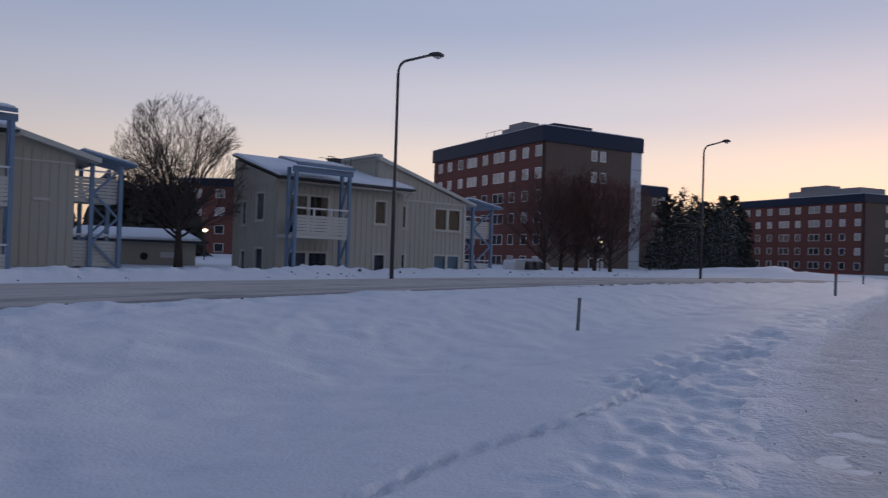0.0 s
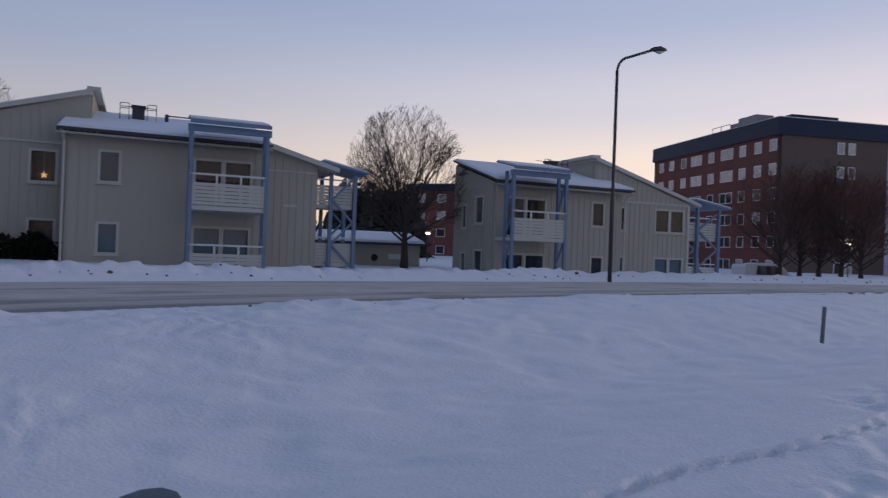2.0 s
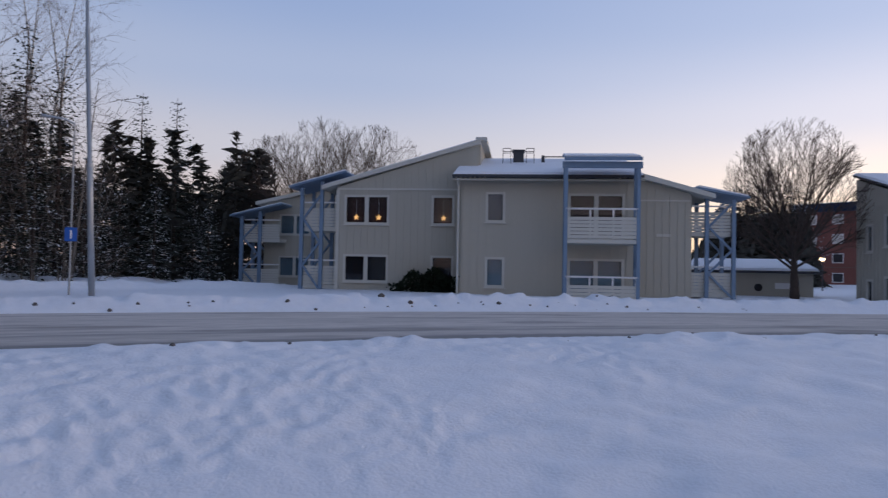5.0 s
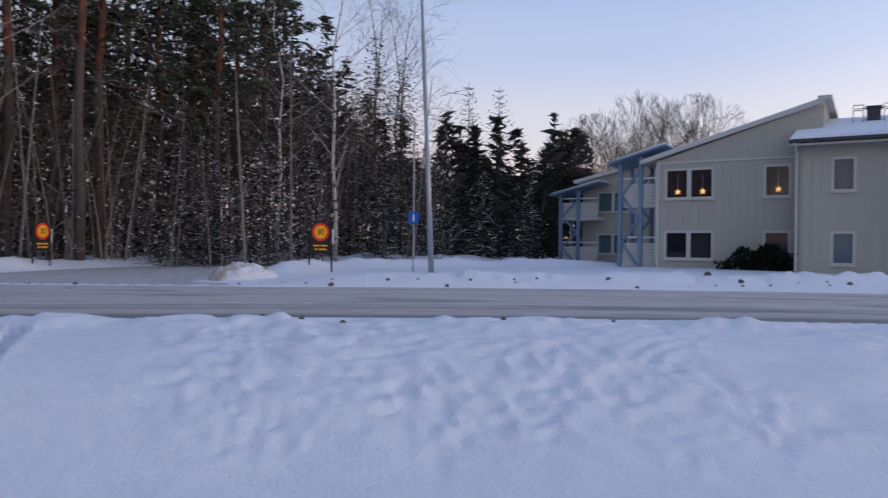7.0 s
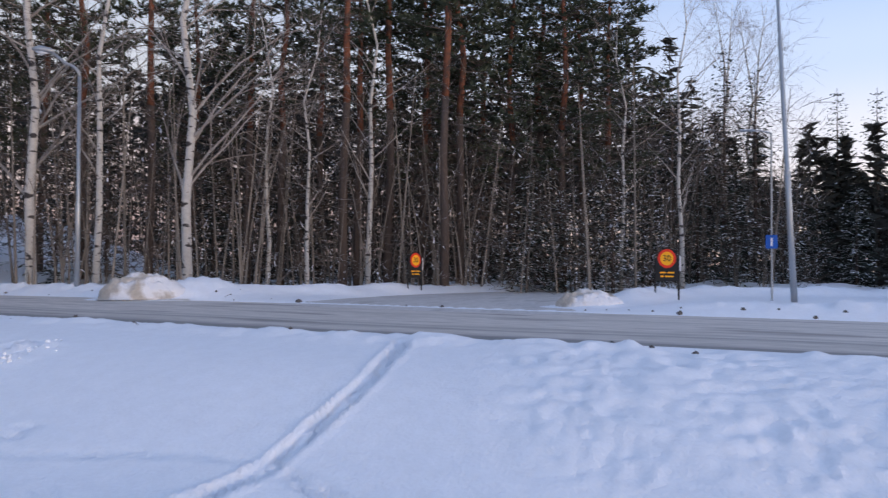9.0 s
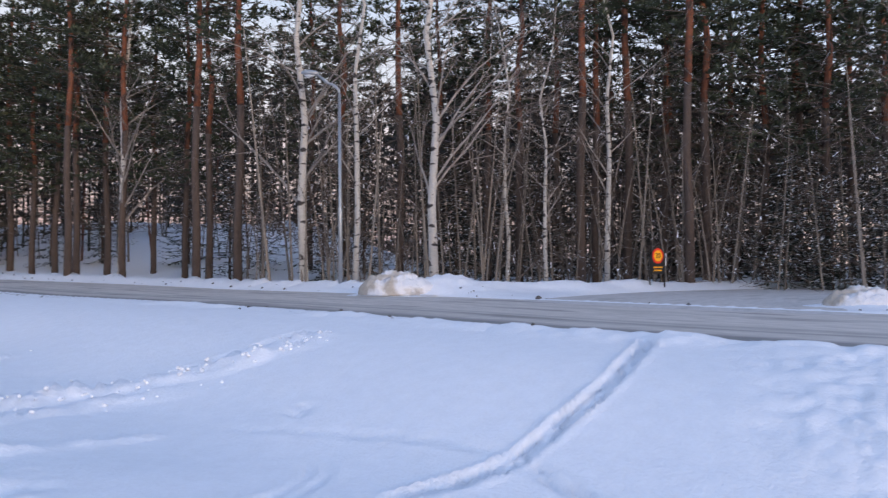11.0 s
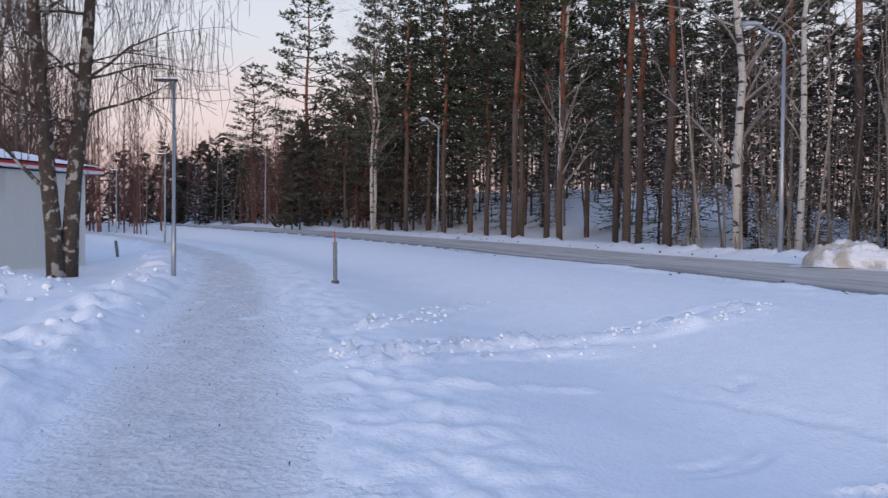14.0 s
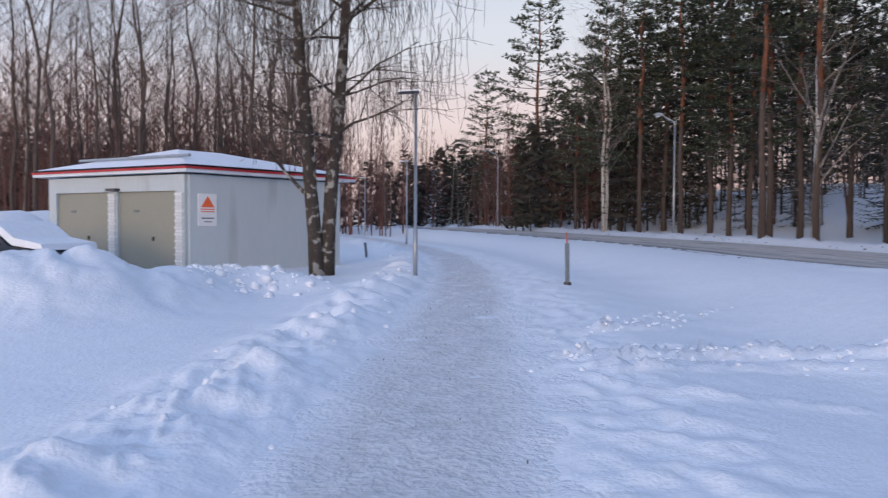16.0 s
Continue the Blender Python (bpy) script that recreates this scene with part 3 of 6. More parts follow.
def ribbon(name, line, lo, hi, z, mat, label, category, across=5, flat=True, crown=0.0):
    g = Geo()
    t = np.gradient(line, axis=0)
    t /= np.hypot(t[:, 0], t[:, 1])[:, None]
    nrm = np.stack([t[:, 1], -t[:, 0]], 1)
    for i, p in enumerate(line):
        for c in range(across + 1):
            o = lo + (hi - lo) * c / across
            h = z + float(road_height(p[1])) - ROAD_Z if flat else float(path_height(math.hypot(p[0], p[1]))) + z
            g.v.append((p[0] + nrm[i, 0] * o, p[1] + nrm[i, 1] * o, h + crown * (1 - (2 * c / across - 1) ** 2)))
    w = across + 1
    for i in range(len(line) - 1):
        for c in range(across):
            a = i * w + c
            g.f.append((a, a + 1, a + w + 1, a + w))
    ob = single(name, g, mat, Matrix(), label, category, kind="structure", smooth=True)
    run = np.concatenate([[0], np.cumsum(np.hypot(*np.diff(line, axis=0).T))])
    uv = ob.data.uv_layers.new(name="metres")
    vi = np.empty(len(ob.data.loops), np.int32)
    ob.data.loops.foreach_get("vertex_index", vi)
    uv.data.foreach_set("uv", np.stack([(hi - lo) * (vi % w) / across, run[vi // w]], 1).astype(np.float32).ravel())
    return ob


ribbon("road", EDGE, -0.15, ROAD_W + 0.15, ROAD_Z - 0.015, ROAD, "road of packed brown-grey snow with wheel tracks", "road", crown=0.03)
ribbon("road_side", SIDEROAD, -4.1, 4.1, ROAD_Z - 0.002, SIDE, "side road of packed grey snow", "road", crown=0.006)
path_ob = ribbon("path", curve_through(WALKWAY[::4], 0.2), -1.4, 1.4, -0.012, PATH, "foot path of trodden grey snow with grit", "path", across=16, flat=False)
pco = np.empty(len(path_ob.data.vertices) * 3)
path_ob.data.vertices.foreach_get("co", pco)
pco = pco.reshape(-1, 3)
pco[:, 2] += 0.022 * lumps(pco[:, 0], pco[:, 1], 2.3, 30) + 0.03 * lumps(pco[:, 0], pco[:, 1], 4.2, 31) + 0.012 * lumps(pco[:, 0], pco[:, 1], 8, 32)
path_ob.data.vertices.foreach_set("co", pco.ravel())


# ================= houses =================
def holed_wall(g, x0, x1, z0, z1, y0, y1, holes):
    """A wall from x0 to x1 with openings (x0, z0, x1, z1) cut right through it, as one connected mesh."""
    xs = sorted({x0, x1, *[v for h in holes for v in (h[0], h[2])]})
    zs = sorted({z0, z1, *[v for h in holes for v in (h[1], h[3])]})
    solid = {}
    for i in range(len(xs) - 1):
        for k in range(len(zs) - 1):
            cx, cz = (xs[i] + xs[i + 1]) / 2, (zs[k] + zs[k + 1]) / 2
            solid[i, k] = not any(h[0] < cx < h[2] and h[1] < cz < h[3] for h in holes)
    seen = {}

    def at(i, k, y):
        if (i, k, y) not in seen:
            seen[i, k, y] = len(g.v)
            g.v.append((xs[i], y, zs[k]))
        return seen[i, k, y]

    for (i, k), full in solid.items():
        if not full:
            continue
        g.f.append((at(i, k, y0), at(i + 1, k, y0), at(i + 1, k + 1, y0), at(i, k + 1, y0)))
        g.f.append((at(i, k, y1), at(i, k + 1, y1), at(i + 1, k + 1, y1), at(i + 1, k, y1)))
        for (a, b), (c, d) in (((-1, 0), ((i, k), (i, k + 1))), ((1, 0), ((i + 1, k + 1), (i + 1, k))), ((0, -1), ((i + 1, k), (i, k))), ((0, 1), ((i, k + 1), (i + 1, k + 1)))):
            if not solid.get((i + a, k + b)):
                g.f.append((at(*c, y0), at(*d, y0), at(*d, y1), at(*c, y1)))
    return g


def window(parent, hole, y, inside=DARK, panes=2, frame_mat=CREAM_TRIM, label="white-framed window", lower=None):
    """A window in a wall whose face lies at y and looks to -y: frame, sill, panes, and a sheet behind (curtain, blind,
    or room shade painted as colour).
    """
    x0, z0, x1, z1 = hole
    w = new("window")
    w.parent = parent
    tagged(w, label)
    g, b = Geo(), 0.05
    for lo, hi in (((x0 - 0.05, y - 0.03, z0 - 0.05), (x0 + b, y + 0.08, z1 + 0.05)), ((x1 - b, y - 0.03, z0 - 0.05), (x1 + 0.05, y + 0.08, z1 + 0.05)),
                   ((x0 + b, y - 0.03, z1 - b), (x1 - b, y + 0.08, z1 + 0.05)), ((x0 + b, y - 0.03, z0 - 0.05), (x1 - b, y + 0.08, z0 + b))):
        g.box(lo, hi)
    for k in range(1, panes):
        c = x0 + (x1 - x0) * k / panes
        g.box((c - 0.09, y - 0.025, z0 + b), (c + 0.09, y + 0.08, z1 - b))
    part("frame", g, frame_mat, w)
    part("sill", Geo().box((x0 - 0.1, y - 0.10, z0 - 0.09), (x1 + 0.1, y - 0.031, z0 - 0.05)), frame_mat, w)
    for k in range(panes):
        a, c = x0 + (x1 - x0) * k / panes + 0.07, x0 + (x1 - x0) * (k + 1) / panes - 0.07
        pane = part("pane", Geo().box((a, y + 0.035, z0 + b), (c, y + 0.045, z1 - b)), GLASS, w)
        pane.visible_shadow = False
    # thin sheet behind the panes: a curtain or blind, else painted room darkness
    part("curtain_or_dim_room" if inside is not DARK else "painted_dark_room", Geo().box((x0, y + 0.14, z0), (x1, y + 0.16, z1)), inside, w)
    return w


def battens(parent, x0, x1, z0, z1, y, holes, step=0.33):
    """Cover strips of the boarding, broken at the openings."""
    x = x0 + 0.1
    while x < x1 - 0.05:
        top = z1(x) if callable(z1) else z1
        cuts = sorted((h[1] - 0.1, h[3] + 0.06) for h in holes if h[0] - 0.12 < x < h[2] + 0.12)
        z = z0
        for a, b in [*cuts, (top, top)]:
            if a - z > 0.1:
                ob = new("batten", BATTEN)
                ob.parent = parent
                ob.location, ob.scale = (x, y, z), (1, 1, a - z)
            z = max(z, b)
        x += step


BATTEN = Geo().box((-0.024, -0.022, 0), (0.024, 0.0, 1)).mesh("batten", CREAM)


def balcony_tower(m, width, depth, top, label, rails=(-0.3, 2.43), roof_drop=0.35, open_side=True, roof_snow=True):
    """Blue steel lattice tower with two balconies and a small tin roof. x along the house, y into it."""
    t = thing("balcony_tower", m, label, "balcony", "balcony towers")
    for x in (0, width):
        for y in (0.0, 0.7):
            part("post", Geo().box((x - 0.07, y - 0.07, -0.3), (x + 0.07, y + 0.07, top - 0.1)), BLUE, t)
        for a, b in ((0.1, 1.2), (1.2, 2.4), (2.4, 3.6), (3.6, top - 0.3)):
            lo, hi = ((0.0, a), (0.7, b)) if int(a * 10) % 2 else ((0.7, a), (0.0, b))
            part("brace", Geo().bar((x, lo[0], lo[1]), (x, hi[0], hi[1]), 0.08), BLUE, t)
    part("beam", Geo().box((-0.15, -0.09, top - 0.35), (width + 0.15, 0.09, top - 0.1)), BLUE, t)
    slope = Matrix.Rotation(math.atan2(roof_drop, depth), 4, "X")
    lift = Matrix.Translation((0, -0.25, top))
    r = Geo()
    n = int(width / 0.22) + 1
    r.box((-0.08, 0, 0), (width + 0.08, depth + 0.3, 0.05), lift @ slope)
    for k in range(n):
        r.box((-0.08 + k * 0.22, -0.06, -0.05), (0.03 + k * 0.22, 0.1, 0.0), lift @ slope)
    roof = part("roof", r, BLUE, t)
    if roof_snow:
        part("snow", Geo().box((-0.05, 0.12, 0.052), (width + 0.05, depth + 0.25, 0.12), lift @ slope), SNOW_ROOF, roof)
    part("fascia", Geo().box((-0.1, -0.34, top - 0.08), (width + 0.1, -0.26, top + 0.06)), BLUE, t)
    for z in rails:
        deck = part("deck", Geo().box((0.0, -0.03, z - 0.18), (width, depth, z - 0.02)), CREAM_TRIM, t)
        for k in range(6):
            part("rail_board", Geo().box((0.05, -0.05, z + 0.02 + k * 0.145), (width - 0.05, -0.02, z + 0.145 + k * 0.145)), CREAM_TRIM, t)
        part("handrail", Geo().box((0.0, -0.07, z + 1.17), (width, 0.03, z + 1.24)), WHITE, t)
        for k in range(4):
            x = 0.06 + (width - 0.12) * k / 3
            part("rail_post", Geo().box((x - 0.035, -0.019, z), (x + 0.035, 0.03, z + 1.17)), WHITE, t)
    return t


def side_tower(m, width, top, label):
    """Open lattice tower at a gable end with a wing-shaped blue roof."""
    t = thing("balcony_tower", m, label, "balcony", "balcony towers")
    for x in (0, width):
        for y in (0, 1.9):
            part("post", Geo().box((x - 0.08, y - 0.08, -0.3), (x + 0.08, y + 0.08, top - 0.05 - 0.28 * (x / width))), BLUE, t)
    for y in (0, 1.9):
        for k in range(4):
            a, b = 0.1 + k * (top - 0.6) / 4, 0.1 + (k + 1) * (top - 0.6) / 4
            xs = (0.08, width - 0.08) if k % 2 else (width - 0.08, 0.08)
            part("brace", Geo().bar((xs[0], y, a), (xs[1], y, b), 0.09), BLUE, t)
    g = Geo().prism([(-0.55, top + 0.10), (width + 0.55, top - 0.30), (width + 0.55, top - 0.22), (-0.55, top + 0.20)], -0.5, 2.6)
    roof = part("roof", g, BLUE, t)
    part("snow", Geo().prism([(-0.5, top + 0.204), (width + 0.5, top - 0.215), (width + 0.45, top - 0.15), (-0.45, top + 0.27)], -0.45, 2.5), SNOW_ROOF, roof)
    for z in (0.3, 3.0):
        part("deck", Geo().box((-1.6, 0.12, z - 0.2), (width - 0.1, 1.75, z)), CREAM_TRIM, t)
        for k in range(6):
            part("rail_board", Geo().box((-1.6, 0.085, z + 0.02 + k * 0.145), (width - 0.1, 0.115, z + 0.145 + k * 0.145)), CREAM_TRIM, t)
        part("handrail", Geo().box((-1.6, 0.07, z + 1.1), (width - 0.1, 0.13, z + 1.17)), WHITE, t)
    return t


def star_lamp(m):
    t = thing("star_lamp", m, "glowing paper advent star hanging in a window", "star lamp", "window stars")
    pts = []
    for k in range(10):
        r = 0.145 if k % 2 == 0 else 0.06
        pts.append((r * math.sin(math.pi * k / 5), r * math.cos(math.pi * k / 5)))
    part("star", Geo().prism(pts, -0.03, 0.03), STAR, t)
    part("cord", Geo().box((-0.006, -0.006, 0.14), (0.006, 0.006, 0.8)), WHITE, t)
    return t


def snow_slab(outline_pts, thick):
    """A slab of snow over a sloping roof given by its four corners."""
    g = Geo()
    lo = [Vector(p) for p in outline_pts]
    mid = sum(lo, Vector()) / 4
    hi = [p + (mid - p).normalized() * 0.12 + Vector((0, 0, thick)) for p in lo]
    g.v += [tuple(p) for p in lo + hi]
    g.f += [(3, 2, 1, 0), (4, 5, 6, 7), (0, 1, 5, 4), (1, 2, 6, 5), (2, 3, 7, 6), (3, 0, 4, 7)]
    return g


def tin_edge(g, x0, x1, y, z, pitch=0.2):
    n = int((x1 - x0) / pitch)
    for k in range(n):
        g.box((x0 + k * pitch, y, z - 0.07), (x0 + k * pitch + pitch * 0.6, y + 0.12, z))
    return g


def board_house(m, flip, label, stars=(), left_wing=True):
    """Two-storey boarded house: a high lean-to wing, a projecting middle with a snowy roof and a lower wing.
    x along the front, y away from the road, 0 at the ground; flip mirrors the plan."""
    h = thing("house", m, label, "house", "boarded houses")
    F = -1 if flip else 1
    span = lambda a, b: (a, b) if F > 0 else (-b, -a)
    mir = lambda hole: (*span(hole[0], hole[2])[:1], hole[1], span(hole[0], hole[2])[1], hole[3])
    # high wing: x -8.46 to -2.6, front at y 1.6
    wing = [mir((-8.1, 3.15, -6.1, 4.42)), mir((-4.05, 3.15, -3.1, 4.42)), mir((-8.1, 0.5, -6.1, 1.68)), mir((-4.05, 0.15, -3.1, 1.68))]
    x0, x1 = span(-8.46, -2.62)
    wall = part("wall", holed_wall(Geo(), x0, x1, -0.3, 4.72, 1.6, 1.8, wing), CREAM, h)
    battens(wall, x0, x1, -0.1, 4.70, 1.598, wing)
    eave, ridge = 4.92, 6.90  # under the roof at the outer corner and at the ridge (x -2.0)
    slope_at = lambda x: eave + (ridge - eave) * ((F * x) + 8.46) / 6.5
    corner = [(F * -8.46, 4.74), (F * -2.0, 4.74), (F * -2.0, ridge - 0.1), (F * -8.46, eave - 0.1)]
    gable = part("gable_wall", Geo().prism(corner if F > 0 else corner[::-1], 1.58, 1.8), CREAM, h)
    battens(gable, *span(-8.46, -2.05), 4.76, lambda x: slope_at(x) - 0.12, 1.578, [])
    part("trim_board", Geo().box((x0, 1.55, 4.70), (x1, 1.579, 4.78)), CREAM_TRIM, h)
    part("corner_board", Geo().box((F * -8.46 - 0.07, 1.57, -0.3), (F * -8.46 + 0.07, 1.66, 4.7)), CREAM_TRIM, h)
    verge = [(F * -9.2, eave - 0.22), (F * -1.9, ridge - 0.08), (F * -1.9, ridge + 0.10), (F * -9.2, eave - 0.05)]
    roof = part("roof", Geo().prism(verge if F > 0 else verge[::-1], 1.38, 10.5), CREAM_TRIM, h)
    cap = [(F * -9.1, eave - 0.025), (F * -2.05, ridge + 0.078), (F * -2.05, ridge + 0.115), (F * -9.1, eave + 0.01)]
    part("snow", Geo().prism(cap if F > 0 else cap[::-1], 1.45, 10.4), SNOW_ROOF, roof)
    part("upper_side_wall", Geo().box((*span(-2.02, -1.92)[:1], 1.8, 4.2), (span(-2.02, -1.92)[1], 10.2, ridge - 0.05)), CREAM, h)
    cap0, cap1 = span(-2.12, -1.62)
    part("ridge_cap", Geo().box((cap0, 1.36, ridge + 0.05), (cap1, 10.5, ridge + 0.2)), CREAM_TRIM, h)
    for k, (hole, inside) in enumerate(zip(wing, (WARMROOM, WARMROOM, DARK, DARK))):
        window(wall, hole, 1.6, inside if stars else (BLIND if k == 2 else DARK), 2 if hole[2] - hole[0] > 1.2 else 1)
    # projecting middle: x -2.6 to 4.75, front at y 0
    c0, c1 = span(-2.62, 4.75)
    low = [mir((-1.5, 3.2, -0.76, 4.42)), mir((2.0, 2.5, 4.25, 4.38)), mir((-1.5, 0.42, -0.76, 1.62)), mir((2.0, -0.1, 4.25, 1.62))]
    wall2 = part("wall", holed_wall(Geo(), c0, c1, -0.3, 5.05, 0.0, 0.2, low), CREAM, h)
    battens(wall2, c0, c1, -0.1, 5.0, -0.002, low)
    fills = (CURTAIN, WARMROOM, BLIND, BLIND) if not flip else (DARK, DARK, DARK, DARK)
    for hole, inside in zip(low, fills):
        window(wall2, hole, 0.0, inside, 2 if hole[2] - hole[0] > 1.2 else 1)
    side_holes = [(1.0, 3.1, 1.9, 4.45), (3.0, 2.9, 3.5, 4.1), (1.0, 0.4, 1.9, 1.75), (3.0, 0.5, 3.5, 1.6)] if flip else []
    for sx, holes in ((c0, side_holes if flip else []), (c1, [])):
        turn = Matrix.Translation((sx, 0.2 if sx == c0 else 0.2, 0)) @ Matrix.Rotation(radians(90), 4, "Z")
        sw = new("side_wall", holed_wall(Geo(), 0.0, 4.6, -0.3, 4.95, -0.1, 0.1, [(4.6 - b[2], b[1], 4.6 - b[0], b[3]) for b in holes]).mesh("side_wall", CREAM))
        sw.parent = h
        sw.matrix_local = turn if sx != c0 else Matrix.Translation((sx, 4.8, 0)) @ Matrix.Rotation(radians(-90), 4, "Z")
        if sx == c0:
            battens(sw, 0, 4.6, -0.1, 4.9, -0.102, [(4.6 - b[2], b[1], 4.6 - b[0], b[3]) for b in holes])
            for b in holes:
                window(sw, (4.6 - b[2], b[1], 4.6 - b[0], b[3]), -0.1, CURTAIN, 1)
    for sx in (c0, c1):
        tri, i = Geo(), 0
        for dx in (-0.1, 0.1):
            tri.v += [(sx + dx, 0.0, 4.95), (sx + dx, 4.8, 4.95), (sx + dx, 4.8, 6.35), (sx + dx, 0.0, 5.08)]
        tri.f += [(i, i + 3, i + 2, i + 1), (i + 4, i + 5, i + 6, i + 7)] + [(i + a, i + b, i + b + 4, i + a + 4) for a, b in ((0, 1), (1, 2), (2, 3), (3, 0))]
        part("side_gable", tri, CREAM, h)
    e0, e1 = span(-2.95, 5.0)
    lean = Geo()
    lean.v += [(e0, -0.65, 5.03), (e1, -0.65, 5.03), (e1, 4.85, 6.50), (e0, 4.85, 6.50), (e0, -0.65, 5.13), (e1, -0.65, 5.13), (e1, 4.85, 6.60), (e0, 4.85, 6.60)]
    lean.f += [(3, 2, 1, 0), (4, 5, 6, 7), (0, 1, 5, 4), (1, 2, 6, 5), (2, 3, 7, 6), (3, 0, 4, 7)]
    tin_edge(lean, e0, e1, -0.68, 5.06)
    front_roof = part("roof", lean, TIN, h, "dark corrugated tin roof")
    part("snow", snow_slab([(e0, -0.55, 5.16), (e1, -0.55, 5.16), (e1, 4.8, 6.59), (e0, 4.8, 6.59)], 0.10), SNOW_ROOF, front_roof)
    part("gutter", Geo().tube([(e0, -0.60, 4.93), (e1, -0.60, 4.93)], [0.05, 0.05], 8), CREAM, h)
    back = Geo()
    back.v += [(e0, 4.85, 6.50), (e1, 4.85, 6.50), (e1, 10.4, 5.0), (e0, 10.4, 5.0), (e0, 4.85, 6.60), (e1, 4.85, 6.60), (e1, 10.4, 5.1), (e0, 10.4, 5.1)]
    back.f += [(3, 2, 1, 0), (4, 5, 6, 7), (0, 1, 5, 4), (1, 2, 6, 5), (2, 3, 7, 6), (3, 0, 4, 7)]
    if not flip:
        part("roof", back, TIN, h)
    else:
        part("back_wall", Geo().box((c0, 4.6, -0.3), (c1, 4.79, 6.4)), CREAM, h)
    px = F * -2.72
    part("downpipe", Geo().tube([(px, -0.68, 4.95), (px, -0.12, 4.7), (px, -0.10, 0.0)], [0.05] * 3, 8), CREAM_TRIM, h)
    # chimney with a guard rail
    cx = F * -0.2
    part("chimney", Geo().box((cx - 0.25, 3.0, 5.9), (cx + 0.25, 3.6, 6.74)).box((cx - 0.30, 2.95, 6.74), (cx + 0.30, 3.65, 6.81)), TIN, h)
    part("vent_pipe", Geo().tube([(cx + F * 1.15, 3.1, 5.9), (cx + F * 1.15, 3.1, 6.55)], [0.08, 0.08], 8), TIN, h)
    rail = Geo()
    for side in (-1, 1):
        for x in (cx + side * 0.36, cx + side * 0.72):
            rail.bar((x, 2.7, 5.9), (x, 2.7, 6.82), 0.028)
        for z in (6.82, 6.6):
            rail.bar((cx + side * 0.36, 2.7, z), (cx + side * 0.72, 2.7, z), 0.028)
    rail.bar((cx - 0.72, 3.7, 6.84), (cx + 0.72, 3.7, 6.84), 0.028)
    rail.bar((cx + F * 1.2, 3.9, 6.62), (cx + F * 2.9, 3.9, 6.62), 0.05)
    part("roof_rail", rail, DARKSTEEL, h)
    # lower wing beside the middle
    if left_wing:
        w0, w1 = span(4.75, 7.35)
        wall3 = part("wall", holed_wall(Geo(), w0, w1, -0.3, 4.3, 1.6, 1.8, []), CREAM, h)
        battens(wall3, w0, w1, -0.1, 4.28, 1.598, [])
        line = lambda x: 5.35 - 0.27 * (F * x - 4.75)
        pts = [(F * 4.75, 4.32), (F * 7.35, 4.32), (F * 7.35, line(F * 7.35)), (F * 4.75, line(F * 4.75))]
        gw = part("gable_wall", Geo().prism(pts if F > 0 else pts[::-1], 1.58, 1.8), CREAM, h)
        battens(gw, w0, w1, 4.34, lambda x: line(x) - 0.02, 1.578, [])
        part("trim_board", Geo().box((w0, 1.55, 4.28), (w1, 1.579, 4.35)), CREAM_TRIM, h)
        pts = [(F * 4.75, 5.36), (F * 8.3, 5.36 - 0.27 * 3.55), (F * 8.3, 5.56 - 0.27 * 3.55), (F * 4.75, 5.60)]
        part("roof", Geo().prism(pts if F > 0 else pts[::-1], 1.15, 10.0), CREAM_TRIM, h)
        part("side_wall", Geo().box((F * 7.35 - 0.1, 1.8, -0.3), (F * 7.35 + 0.1, 10, 4.6)), CREAM, h)
        part("wall_lamp", Geo().box((F * 6.2 - 0.3, 1.53, 2.72), (F * 6.2 + 0.3, 1.579, 2.84)), CREAM_TRIM, h)
    part("side_wall", Geo().box((F * -8.46 - 0.1, 1.82, -0.3), (F * -8.46 + 0.1, 10, 4.9)), CREAM, h)
    part("back_wall", Geo().box((span(-8.5, -2 if flip else 5)[0], 10.0, -0.3), (span(-8.5, -2 if flip else 5)[1], 10.2, 5.0)), CREAM, h)
    return h


HOUSE_TURN = 40.0
S_DIR, W_DIR = Vector((math.cos(radians(40)), math.sin(radians(40)), 0)), Vector((-math.sin(radians(40)), math.cos(radians(40)), 0))


def at_row(s, w, z=0.6, turn=0.0):
    """A pose on the row of houses: s along it, w away from the path."""
    p = S_DIR * s + W_DIR * w
    return pose(p.x, p.y, z, 0, 0, HOUSE_TURN + turn)


board_house(at_row(0, 31.0), False, "cream boarded two-storey house with stars in its windows", stars=True)
board_house(at_row(20.6, 31.2, -0.02), True, "cream boarded two-storey house with a snowy roof", left_wing=False)
balcony_tower(at_row(1.75, 29.3), 2.85, 1.7, 5.62, "blue steel balcony tower with white slatted rails on a house front")
balcony_tower(at_row(15.85, 29.5, -0.02), 2.85, 1.7, 5.62, "blue steel balcony tower with white slatted rails on a house front")
# end towers
side_tower(at_row(8.15, 33.0), 1.15, 4.75, "blue lattice balcony tower at the low end of a house")


